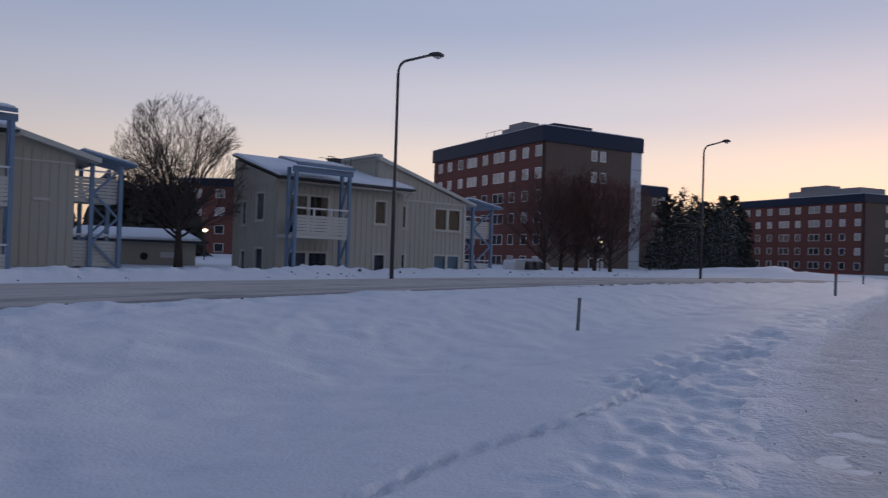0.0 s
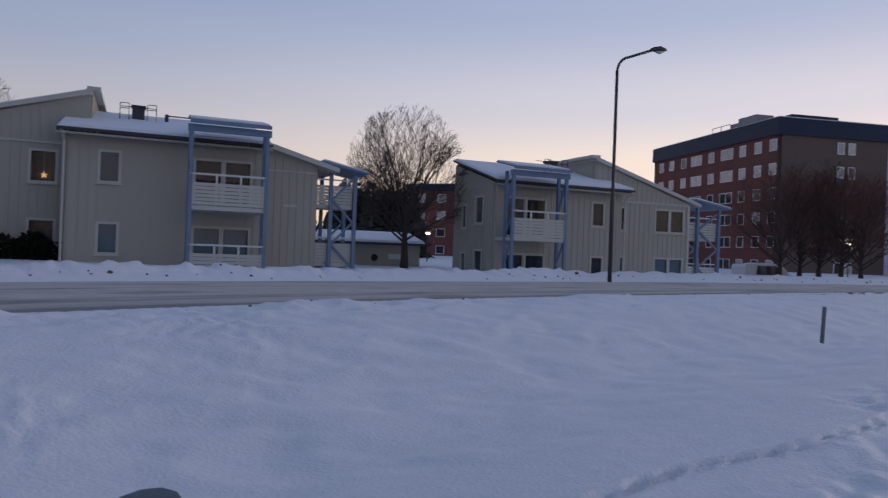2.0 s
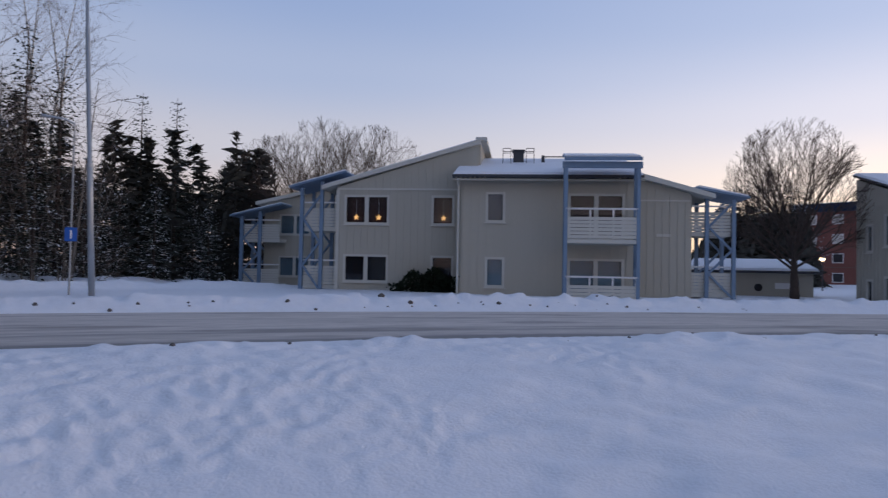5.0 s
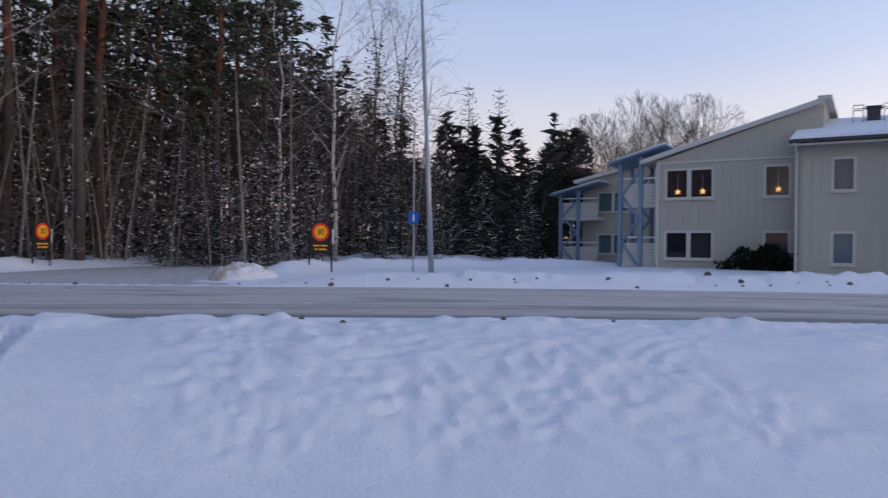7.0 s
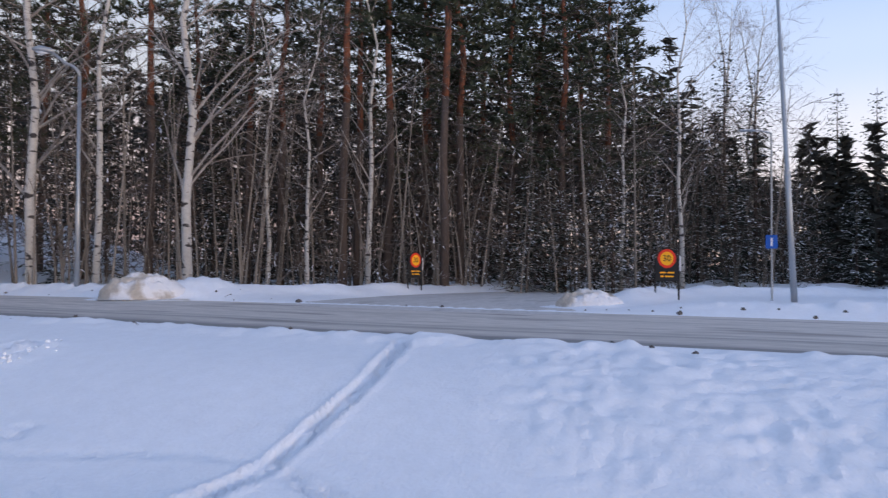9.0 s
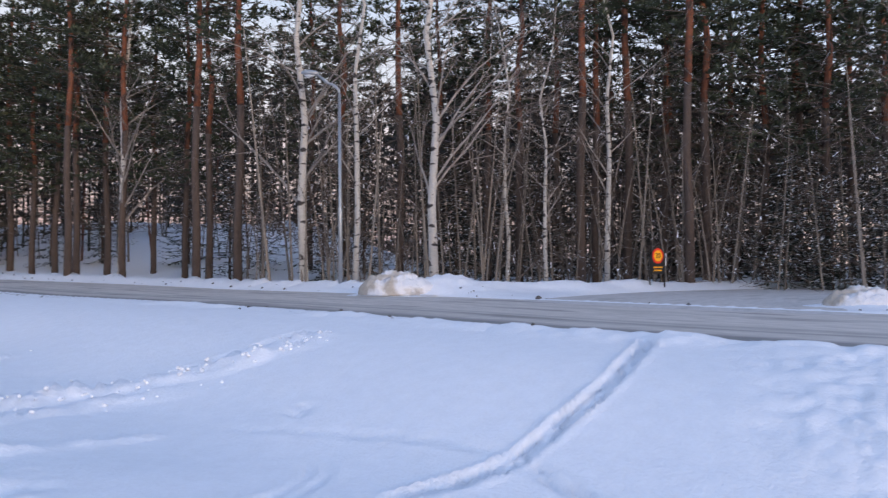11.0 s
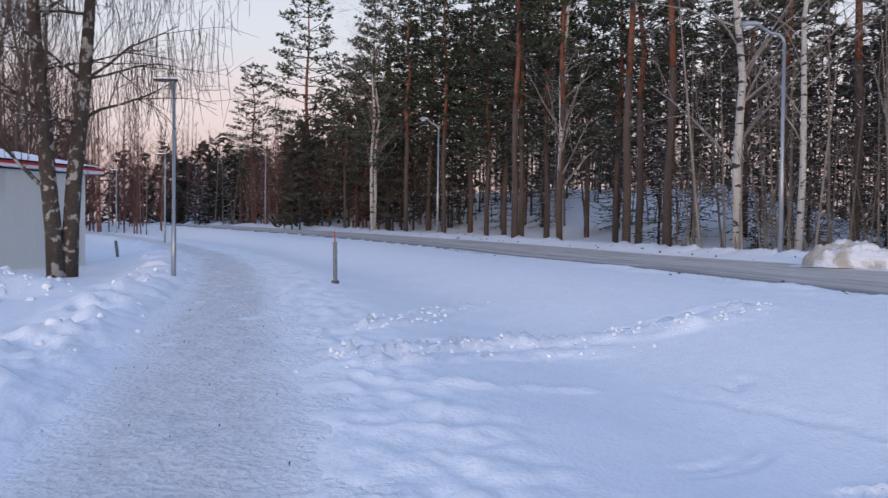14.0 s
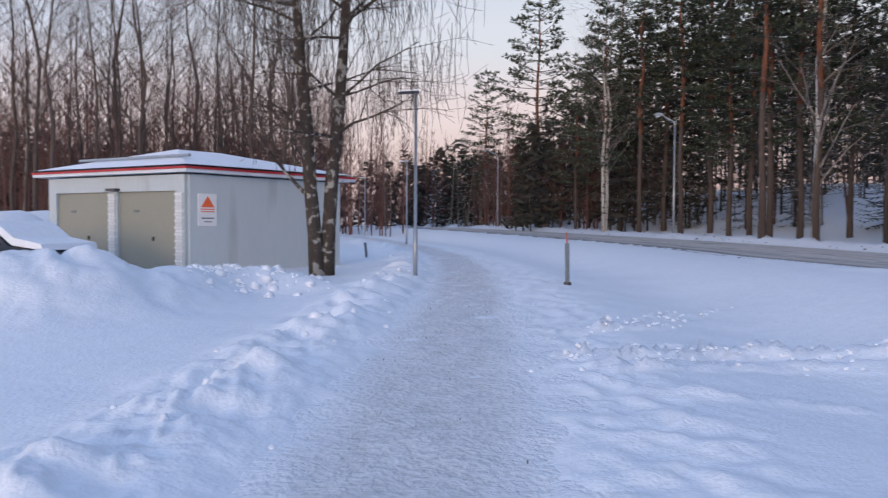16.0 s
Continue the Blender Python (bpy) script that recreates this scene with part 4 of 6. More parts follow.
def end_tower(m, top, label):
    """Tower at the left end of a house; the roof rises towards the house."""
    t = thing("balcony_tower", m, label, "balcony", "balcony towers")
    w = 0.95
    for x in (0, w):
        for y in (0, 1.9):
            part("post", Geo().box((x - 0.08, y - 0.08, -0.3), (x + 0.08, y + 0.08, top - 0.25 + 0.3 * x / w)), BLUE, t)
    for y in (0, 1.9):
        for k in range(4):
            a, b = 0.1 + k * (top - 0.7) / 4, 0.1 + (k + 1) * (top - 0.7) / 4
            xs = (0.08, w - 0.08) if k % 2 else (w - 0.08, 0.08)
            part("brace", Geo().bar((xs[0], y, a), (xs[1], y, b), 0.09), BLUE, t)
    roof = part("roof", Geo().prism([(-0.5, top - 0.30), (2.2, top + 0.45), (2.2, top + 0.53), (-0.5, top - 0.20)], -0.5, 2.4), BLUE, t)
    part("snow", Geo().prism([(-0.45, top - 0.196), (2.15, top + 0.525), (2.1, top + 0.59), (-0.4, top - 0.13)], -0.4, 2.3), SNOW_ROOF, roof)
    for z in (0.3, 3.0):
        part("deck", Geo().box((0.1, 0.12, z - 0.2), (w + 1.0, 1.75, z)), CREAM_TRIM, t)
        for k in range(6):
            part("rail_board", Geo().box((0.1, 0.085, z + 0.02 + k * 0.145), (w + 1.0, 0.115, z + 0.145 + k * 0.145)), CREAM_TRIM, t)
        part("handrail", Geo().box((0.1, 0.07, z + 1.1), (w + 1.0, 0.13, z + 1.17)), WHITE, t)
    return t


end_tower(at_row(-10.25, 32.9), 5.05, "blue lattice balcony tower beside the windows with stars")
side_tower(at_row(30.1, 33.2, -0.02), 1.6, 5.0, "blue lattice balcony tower at the far end of a house")


def far_house(m, label):
    """The next house of the row, seen past the first one."""
    h = thing("house", m, label, "house", "boarded houses")
    holes = [(1.0, 0.9, 2.9, 2.1), (1.0, 3.5, 2.9, 4.7)]
    wall = part("wall", holed_wall(Geo(), 0.0, 9.0, -0.3, 5.2, 0, 0.2, holes), CREAM, h)
    battens(wall, 0, 9, -0.1, 5.2, -0.002, holes, 0.4)
    for hole in holes:
        window(wall, hole, 0.0, BLIND, 2)
    part("gable_wall", Geo().prism([(0, 5.21), (9, 5.21), (9, 7.4), (0, 5.4)], 0.0, 0.2), CREAM, h)
    part("roof", Geo().prism([(-0.5, 5.3), (9.2, 7.45), (9.2, 7.65), (-0.5, 5.5)], -0.4, 9), CREAM_TRIM, h)
    part("side_wall", Geo().box((-0.1, 0.21, -0.3), (0.1, 9, 5.4)), CREAM, h)
    return h


p3 = vec(60.1, 46.5, 0.25)
far_house(pose(p3.x, p3.y, p3.z, 0, 0, HOUSE_TURN), "cream boarded house set back by the wood")
p3 = vec(61.8, 45.5, 0.4)
end_tower(pose(p3.x, p3.y, p3.z, 0, 0, HOUSE_TURN) @ Matrix.Diagonal((1.2, 1, 1, 1)), 4.6, "blue lattice balcony tower beside a house by the wood")

for px, pz in ((-7.6, 3.46), (-6.55, 3.46), (-3.55, 3.46)):
    star_lamp(at_row(px, 32.6 + 0.10, 0.6 + pz - 0.02))


def low_garage():
    """Low garage row with snow on its roof between the houses."""
    c = vec(27.3, 41, 0.6)
    t = thing("garage", pose(c.x, c.y, c.z, 0, 0, HOUSE_TURN - 12), "low cream garage under a snowy roof", "garage")
    part("wall", Geo().box((0, 0, -0.3), (6.0, 5, 1.25)), CREAM, t)
    part("roof", Geo().prism([(-0.3, 1.25), (6.3, 1.25), (6.3, 1.37), (-0.3, 1.37)], -0.4, 5.4), TIN, t)
    g = snow_slab([(-0.25, -0.35, 1.38), (6.25, -0.35, 1.38), (6.0, 4.5, 2.0), (0.2, 4.5, 2.0)], 0.12)
    part("snow", g, SNOW_ROOF, t)
    part("round_vent", Geo().tube([(3.4, -0.03, 0.5), (3.4, 0.02, 0.5)], [0.2, 0.2], 14), DARK, t)
    part("notice_board", Geo().box((4.2, -0.03, 0.45), (4.9, -0.002, 0.75)), WHITE, t)


low_garage()


def apartment_block(name_label, corner, turn, faces, floors, storey, top_band, group="apartment blocks"):
    """A block of flats. corner: the near corner; x runs along the front, y along the side; faces: (length, columns) of front and side."""
    t = thing("apartment_block", pose(corner.x, corner.y, corner.z, 0, 0, turn), name_label, "apartment block", group)
    (fl, fcols, fmat), (sl, scols, smat) = faces
    H = floors * storey
    win = {}

    def unit(w, lit):
        key = (round(w, 2), lit)
        if key not in win:
            f = Geo()
            hh = 1.35
            for lo, hi in (((0, -0.05, 0), (0.09, 0.02, hh)), ((w - 0.09, -0.05, 0), (w, 0.02, hh)), ((0.09, -0.05, 0), (w - 0.09, 0.02, 0.09)), ((0.09, -0.05, hh - 0.09), (w - 0.09, 0.02, hh))):
                f.box(lo, hi)
            if w > 1.6:
                f.box((w / 2 - 0.05, -0.05, 0.09), (w / 2 + 0.05, 0.02, hh - 0.09))
            win[key] = (f.mesh("frame", WHITE), Geo().box((0.09, -0.015, 0.09), (w - 0.09, 0.005, hh - 0.09)).mesh("pane", PANE_REFLECTION if lit else PANE_DARK))
        return win[key]

    for wall_name, length, cols, mat, back in (("front_wall", fl, fcols, fmat, False), ("side_wall", sl, scols, smat, True)):
        wall = new(wall_name, Geo().box((0, 0, -1.0), (length, 0.4, H)).mesh(wall_name, mat))
        wall.parent = t
        wall.matrix_local = Matrix() if not back else Matrix.Rotation(radians(90), 4, "Z") @ Matrix.Diagonal((1, -1, 1, 1))
        rnd = random.Random(len(name_label) + int(back))
        for fl_i in range(floors):
            for x, w in cols:
                # lit picks the pane with painted reflection, mainly on the top two floors
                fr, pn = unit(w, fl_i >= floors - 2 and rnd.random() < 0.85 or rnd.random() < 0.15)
                wd = new("window")
                wd.parent = wall
                wd.location = (x, 0, 0.95 + fl_i * storey)
                for nm, me in (("frame", fr), ("pane", pn)):
                    o = new(nm, me)
                    o.parent = wd
        for fl_i in range(1, floors):
            part("floor_joint", Geo().box((0, -0.012, fl_i * storey + 0.3), (length, 0.0, fl_i * storey + 0.36)), CONCRETE, wall)
    part("core", Geo().box((0.41, 0.41, -1.0), (fl, sl, H)), fmat, t)
    part("roof_band", Geo().box((-0.25, -0.25, H), (fl + 0.25, sl + 0.25, H + top_band)), NAVY, t)
    part("roof_snow", Geo().box((-0.1, -0.1, H + top_band), (fl + 0.1, sl + 0.1, H + top_band + 0.12)), SNOW_ROOF, t)
    return t, H + top_band


# pale base colour paints a bright reflection into the pane
PANE_REFLECTION = material("painted_reflection_pane", (0.50, 0.48, 0.45), 0.15, spread=0.25, scale=0.5, fine=3, bump=0, spec=0.8, per_object=0.25)
PANE_DARK = material("dark_pane", (0.05, 0.05, 0.055), 0.08, spread=0.3, scale=0.5, fine=3, bump=0, spec=0.8, per_object=0.4)

c1 = vec(-7.6, 88, -0.3)
side_cols = [(0.25, 1.3), (2.95, 1.3), (5.85, 1.3), (8.4, 2.6), (12.45, 1.3), (15.3, 2.6), (19.15, 1.3), (22.35, 1.3), (25.2, 1.3)]
block, top = apartment_block("six-storey brick apartment block with a navy roof band", c1, 29.0, ((15.9, [(7.5, 0.95), (8.95, 0.95)], CONCRETE), (28.0, side_cols, BRICK)), 6, 2.72, 1.9)
part("gable_panel", Geo().box((14.2, -0.08, -1.0), (16.0, -0.004, 16.3)), PANEL, block, "tall white panel")
for k in range(5):
    part("panel_joint", Geo().box((14.2, -0.1, 2.0 + 3.0 * k), (16.0, -0.081, 2.08 + 3.0 * k)), ROOF_GREY, block)
part("roof_house", Geo().box((2.0, 5.0, top), (7.5, 15.0, top + 0.7)).box((1.6, 6.5, top + 0.7), (4.0, 10.0, top + 1.6)).box((1.8, 10.4, top + 0.7), (4.0, 12.0, top + 1.2)), ROOF_GREY, block)
part("roof_rail", Geo().bar((1.5, 11.5, top + 0.4), (1.5, 15.5, top + 0.4), 0.06).bar((1.5, 11.5, top + 1.2), (1.5, 15.5, top + 1.2), 0.06).bar((1.5, 13.5, top), (1.5, 13.5, top + 1.2), 0.06).bar((1.5, 15.5, top), (1.5, 15.5, top + 1.2), 0.06), DARKSTEEL, block)
part("roof_house", Geo().box((2.0, 0.6, top), (8.0, 4.9, top + 0.6)), NAVY, block)

c2 = vec(-14.3, 140, 0.9)
b2, _ = apartment_block("brown apartment block behind another one", c2, 29.0, ((9.6, [(6.0, 1.0), (7.6, 1.0)], CONCRETE), (12.0, [(2, 1.5)], BRICK)), 5, 2.72, 1.9)
part("gable_panel", Geo().box((8.4, -0.08, -1.0), (9.7, -0.004, 13.6)), PANEL, b2, "tall white panel")
c3 = vec(-30.2, 152, 0.6)
cols3 = [(0.6, 1.2), (3.7, 1.2), (6.6, 1.2), (9.2, 2.4), (13.5, 1.2), (16.2, 2.4), (20.4, 1.2), (23.4, 1.2), (26.3, 1.2)]
b3, top3 = apartment_block("five-storey brick apartment block with a navy roof band", c3, 24.0, ((16.0, [(6.0, 1.2)], CONCRETE), (28.9, cols3, BRICK)), 5, 2.7, 1.5)
part("roof_house", Geo().box((3.0, 3.0, top3), (10.0, 19.0, top3 + 1.6)).box((4.0, 11.0, top3 + 1.6), (8.0, 17.0, top3 + 2.6)), ROOF_GREY, b3)
c4 = vec(20.3, 118, 0.2)
apartment_block("long brick apartment block behind the houses", c4, -3.0, ((26.0, [(2 + 3.6 * k, 1.5) for k in range(7)], BRICK), (12.0, [(3, 1.5)], CONCRETE)), 4, 2.75, 1.2)


# ================= street furniture =================
def street_lamp(base, tall, reach, towards, mat, label, radius=0.075, lean=(0, 0), snow=False):
    """A pole with a bent arm and a flat lamp head; towards: bearing of the arm."""
    t = thing("street_lamp", pose(base.x, base.y, base.z, 0, 0, towards), label, "street lamp", "street lamps")
    # local y runs along the arm
    pole = Geo().tube([(0, 0, -0.4), (lean[0] * 0.35, lean[1] * 0.35, tall * 0.35), (lean[0] * 0.36, lean[1] * 0.36, tall * 0.36), (lean[0] * 0.9, lean[1] * 0.9, tall * 0.9)], [radius, radius, radius * 0.78, radius * 0.7], 10)
    part("pole", pole, mat, t, smooth=True)
    ox, oy = lean[0] * 0.9, lean[1] * 0.9
    arc = [(ox, oy + 0.0, tall * 0.9)]
    for k in range(1, 7):
        a = radians(80 * k / 6)
        arc.append((ox, oy + 0.55 * (1 - math.cos(a)), tall * 0.9 + (tall * 0.1 - 0.35) * math.sin(a)))
    arc.append((ox, oy + reach, tall + 0.02))
    part("arm", Geo().tube(arc, [radius * 0.62] * len(arc), 8), mat, t, smooth=True)
    head = part("lamp_head", Geo().tube([(ox, oy + reach - 0.1, tall + 0.02), (ox, oy + reach + 0.05, tall + 0.05), (ox, oy + reach + 0.35, tall + 0.08), (ox, oy + reach + 0.6, tall + 0.07)], [0.05, 0.10, 0.13, 0.05], 10), mat, t, smooth=True)
    part("lens", Geo().tube([(ox, oy + reach + 0.08, tall - 0.02), (ox, oy + reach + 0.3, tall - 0.04), (ox, oy + reach + 0.5, tall - 0.0)], [0.04, 0.095, 0.03], 8), LENS, head, smooth=True)
    return t


def grounded(az, d, sink=0.0):
    p = vec(az, d)
    p.z = height(p.x, p.y) - sink
    return p


street_lamp(grounded(4.1, 30.5), 9.7, 1.5, -65, DARKSTEEL, "tall dark street lamp with a curved arm by the road", 0.09)
street_lamp(grounded(-19.6, 54), 9.9, 1.7, -70, DARKSTEEL, "dark street lamp with a curved arm by the road", 0.09)
street_lamp(grounded(-35.5, 92), 8.9, 1.6, 60, DARKSTEEL, "dark street lamp with a curved arm by the road", 0.09)
street_lamp(grounded(124.6, 27.6), 8.0, 0.9, 200, STEEL, "galvanised street lamp with a curved arm at the wood's edge", 0.085, lean=(0.1, 0.1))
street_lamp(grounded(150.1, 50.5), 8.0, 0.9, 215, STEEL, "galvanised street lamp with a curved arm at the wood's edge", 0.085)
street_lamp(grounded(163.5, 78), 8.3, 1.2, 230, STEEL, "galvanised street lamp with a curved arm at the wood's edge", 0.085)
pp = grounded(71.95, 24.2)
pole = thing("lamp_pole", pose(pp.x, pp.y, pp.z), "tall leaning grey steel pole beside the road", "pole")
e = vec(72.1 - 90, 1)
lean_to = lambda f: Vector((-0.58 * e.x * f, -0.58 * e.y * f, 13.0 * f))
part("shaft", Geo().tube([lean_to(-0.03), lean_to(0.30), lean_to(0.302), lean_to(0.62), lean_to(0.622), lean_to(1.0)], [0.095, 0.088, 0.070, 0.064, 0.048, 0.04], 14), STEEL, pole, smooth=True)
part("joint_ring", Geo().tube([lean_to(0.297), lean_to(0.305)], [0.10, 0.10], 14), STEEL, pole)
part("luminaire", Geo().tube([lean_to(1.0), lean_to(1.0) + Vector((0.6, 0.8, 0.15))], [0.07, 0.12], 8), STEEL, pole)


def park_lamp(base, tall, towards, label):
    t = thing("path_lamp", pose(base.x, base.y, base.z, 0, 0, towards), label, "path lamp", "path lamps")
    part("pole", Geo().tube([(0, 0, -0.4), (0, 0, 1.2), (0, 0, 1.21), (0, 0, tall)], [0.062, 0.06, 0.046, 0.04], 10), STEEL, t, smooth=True)
    part("lamp_head", Geo().prism([(-0.10, tall), (0.10, tall), (0.08, tall + 0.05), (-0.08, tall + 0.05)], -0.08, 0.5), DARKSTEEL, t)
    part("snow", Geo().prism([(-0.08, tall + 0.051), (0.08, tall + 0.051), (0.05, tall + 0.085), (-0.05, tall + 0.085)], -0.07, 0.47), SNOW_ROOF, t)
    return t


park_lamp(grounded(170.0, 19.6), 4.9, 240, "slim grey path lamp in the snow beside the path")
park_lamp(grounded(170.7, 43), 4.9, 230, "slim grey path lamp farther along the path")
park_lamp(grounded(174.0, 62), 4.9, 230, "slim grey path lamp farther along the path")


def garden_lamp(az, d, z, label):
    """A small lit lamp on a post among the trees."""
    p = grounded(az, d)
    t = thing("garden_lamp", pose(p.x, p.y, p.z), label, "garden lamp", "lit garden lamps")
    part("post", Geo().tube([(0, 0, -0.3), (0, 0, z - p.z - 0.12)], [0.05, 0.04], 8), DARKSTEEL, t)
    part("shade", Geo().tube([(0, 0, z - p.z + 0.10), (0, 0, z - p.z + 0.2)], [0.3, 0.08], 12), DARKSTEEL, t)
    part("bulb", Geo().tube([(0, 0, z - p.z - 0.12), (0, 0, z - p.z), (0, 0, z - p.z + 0.1)], [0.10, 0.2, 0.12], 10), BULB, t, smooth=True)
    return t


garden_lamp(18.4, 58, 3.0, "lit lamp behind the bare tree")
garden_lamp(-12.2, 70, 3.5, "lit lamp beside the apartment block")


def marker_post(p, tall, r, label, cap=None, lean=0.0, mat=None, slant=0.0):
    t = thing("marker_post", pose(p.x, p.y, p.z, 0, lean, 0), label, "marker post", "marker posts")
    g = Geo().tube([(0, 0, -0.4), (0, 0, tall - slant)], [r, r], 14)
    i = len(g.v)
    if slant:
        for k in range(14):
            x, y, z = g.v[i - 14 + k]
            g.v[i - 14 + k] = (x, y, tall - slant / 2 + slant * 0.5 * (y / r))
    part("shaft", g, mat or POSTGREY, t, smooth=False)
    if cap:
        part("cap", Geo().tube([(0, 0, tall), (0, 0, tall + 0.12), (0, 0, tall + 0.14)], [r * 1.25, r * 1.25, r * 0.8], 12), cap, t)
    return t


marker_post(grounded(-10.6, 17.2), 0.76, 0.04, "short dark wooden post in the snow", lean=2.0)
marker_post(grounded(-28.5, 38), 0.95, 0.06, "grey marker post with a red cap", cap=REDCAP)
marker_post(grounded(-30.2, 60), 0.8, 0.05, "grey marker post with a red cap", cap=REDCAP)
gp = marker_post(grounded(158.05, 18.2), 1.02, 0.055, "grey-green marker post with a rusty rod on top", lean=1.0)
part("rod", Geo().tube([(0, 0, 1.02), (0.01, 0, 1.30)], [0.02, 0.012], 8), REDCAP, gp)
part("foot", Geo().tube([(0, 0, -0.02), (0, 0, 0.06)], [0.10, 0.09], 12), DARKSTEEL, gp)
marker_post(grounded(173.85, 30), 0.62, 0.055, "short leaning grey post in the snow", lean=6.0)
near_post = vec(36.9, 1.27, 0.02)
marker_post(near_post, 1.203, 0.068, "round grey post with a slanting cut top", slant=0.05)


def speed_sign(p, face, label, size=0.62):
    """A black board on two posts with a round speed sign over two lines of small writing."""
    t = thing("speed_sign", pose(p.x, p.y, p.z, 0, 0, face) @ Matrix.Diagonal((0.82, 0.85, 0.89, 1)), label, "road sign", "speed signs")
    for x in (-0.42, 0.42):
        part("post", Geo().tube([(x, 0.05, -0.4), (x, 0.05, 1.35)], [0.035, 0.035], 8), BLACK, t)
    part("post_sleeve", Geo().tube([(0.47, 0.03, 0.9), (0.47, 0.03, 1.42)], [0.03, 0.03], 8), WHITE, t)
    outline = [(-0.4, 0.55), (0.4, 0.55), (0.4, 1.3)] + [(0.4 * math.cos(radians(a)), 1.3 + 0.4 * math.sin(radians(a))) for a in range(15, 180, 15)] + [(-0.4, 1.3)]
    board = part("board", Geo().prism(outline, 0.0, 0.03), BLACK, t)
    ring = lambda r, y: Geo().prism([(r * math.cos(radians(a)), 1.32 + r * math.sin(radians(a))) for a in range(0, 360, 10)], y, y + 0.006)
    disc = part("red_ring", ring(0.325, -0.008), SIGNRED, board)
    part("yellow_disc", ring(0.235, -0.016), SIGNYELLOW, board)
    n = lettering("30", 0.30, BLACK, board, Matrix.Translation((0, -0.022, 1.32)) @ Matrix.Rotation(radians(90), 4, "X"), "numerals")
    for k, words in enumerate((((-0.26, -0.04), (0.02, 0.26)), ((-0.22, -0.12), (-0.06, 0.24)))):
        for a, b in words:
            part("writing_bar", Geo().box((a, -0.006, 0.81 - 0.13 * k), (b, -0.001, 0.865 - 0.13 * k)), SIGNYELLOW, board)
    return t


speed_sign(grounded(80.65, 23.2), 78, "round yellow and red speed sign on a black board in snow")
p = grounded(100.0, 28.5)
speed_sign(p, 140, "round yellow and red speed sign on a black board in snow")
p = grounded(73.4, 24.6)
bs = thing("blue_sign", pose(p.x, p.y, p.z, 0, 0, 73), "small blue square sign on a thin steel post", "road sign")
part("post", Geo().tube([(0, 0.04, -0.3), (0, 0.04, 5.2)], [0.03, 0.03], 8), STEEL, bs)
part("plate", Geo().box((-0.17, -0.005, 1.62), (0.17, 0.01, 2.04)), SIGNBLUE, bs)
part("border", Geo().box((-0.16, -0.009, 1.63), (0.16, -0.006, 1.645)).box((-0.16, -0.009, 2.015), (0.16, -0.006, 2.03)).box((-0.16, -0.009, 1.645), (-0.145, -0.006, 2.015)).box((0.145, -0.009, 1.645), (0.16, -0.006, 2.015)), SIGNBLUE, bs)
part("bar", Geo().box((-0.025, -0.01, 1.70), (0.025, -0.006, 1.95)), WHITE, bs, "white bar")
part("arm", Geo().tube([(0, 0.04, 5.2), (-0.3, 0.04, 5.32), (-0.9, 0.04, 5.36)], [0.03, 0.025, 0.05], 8), STEEL, bs)


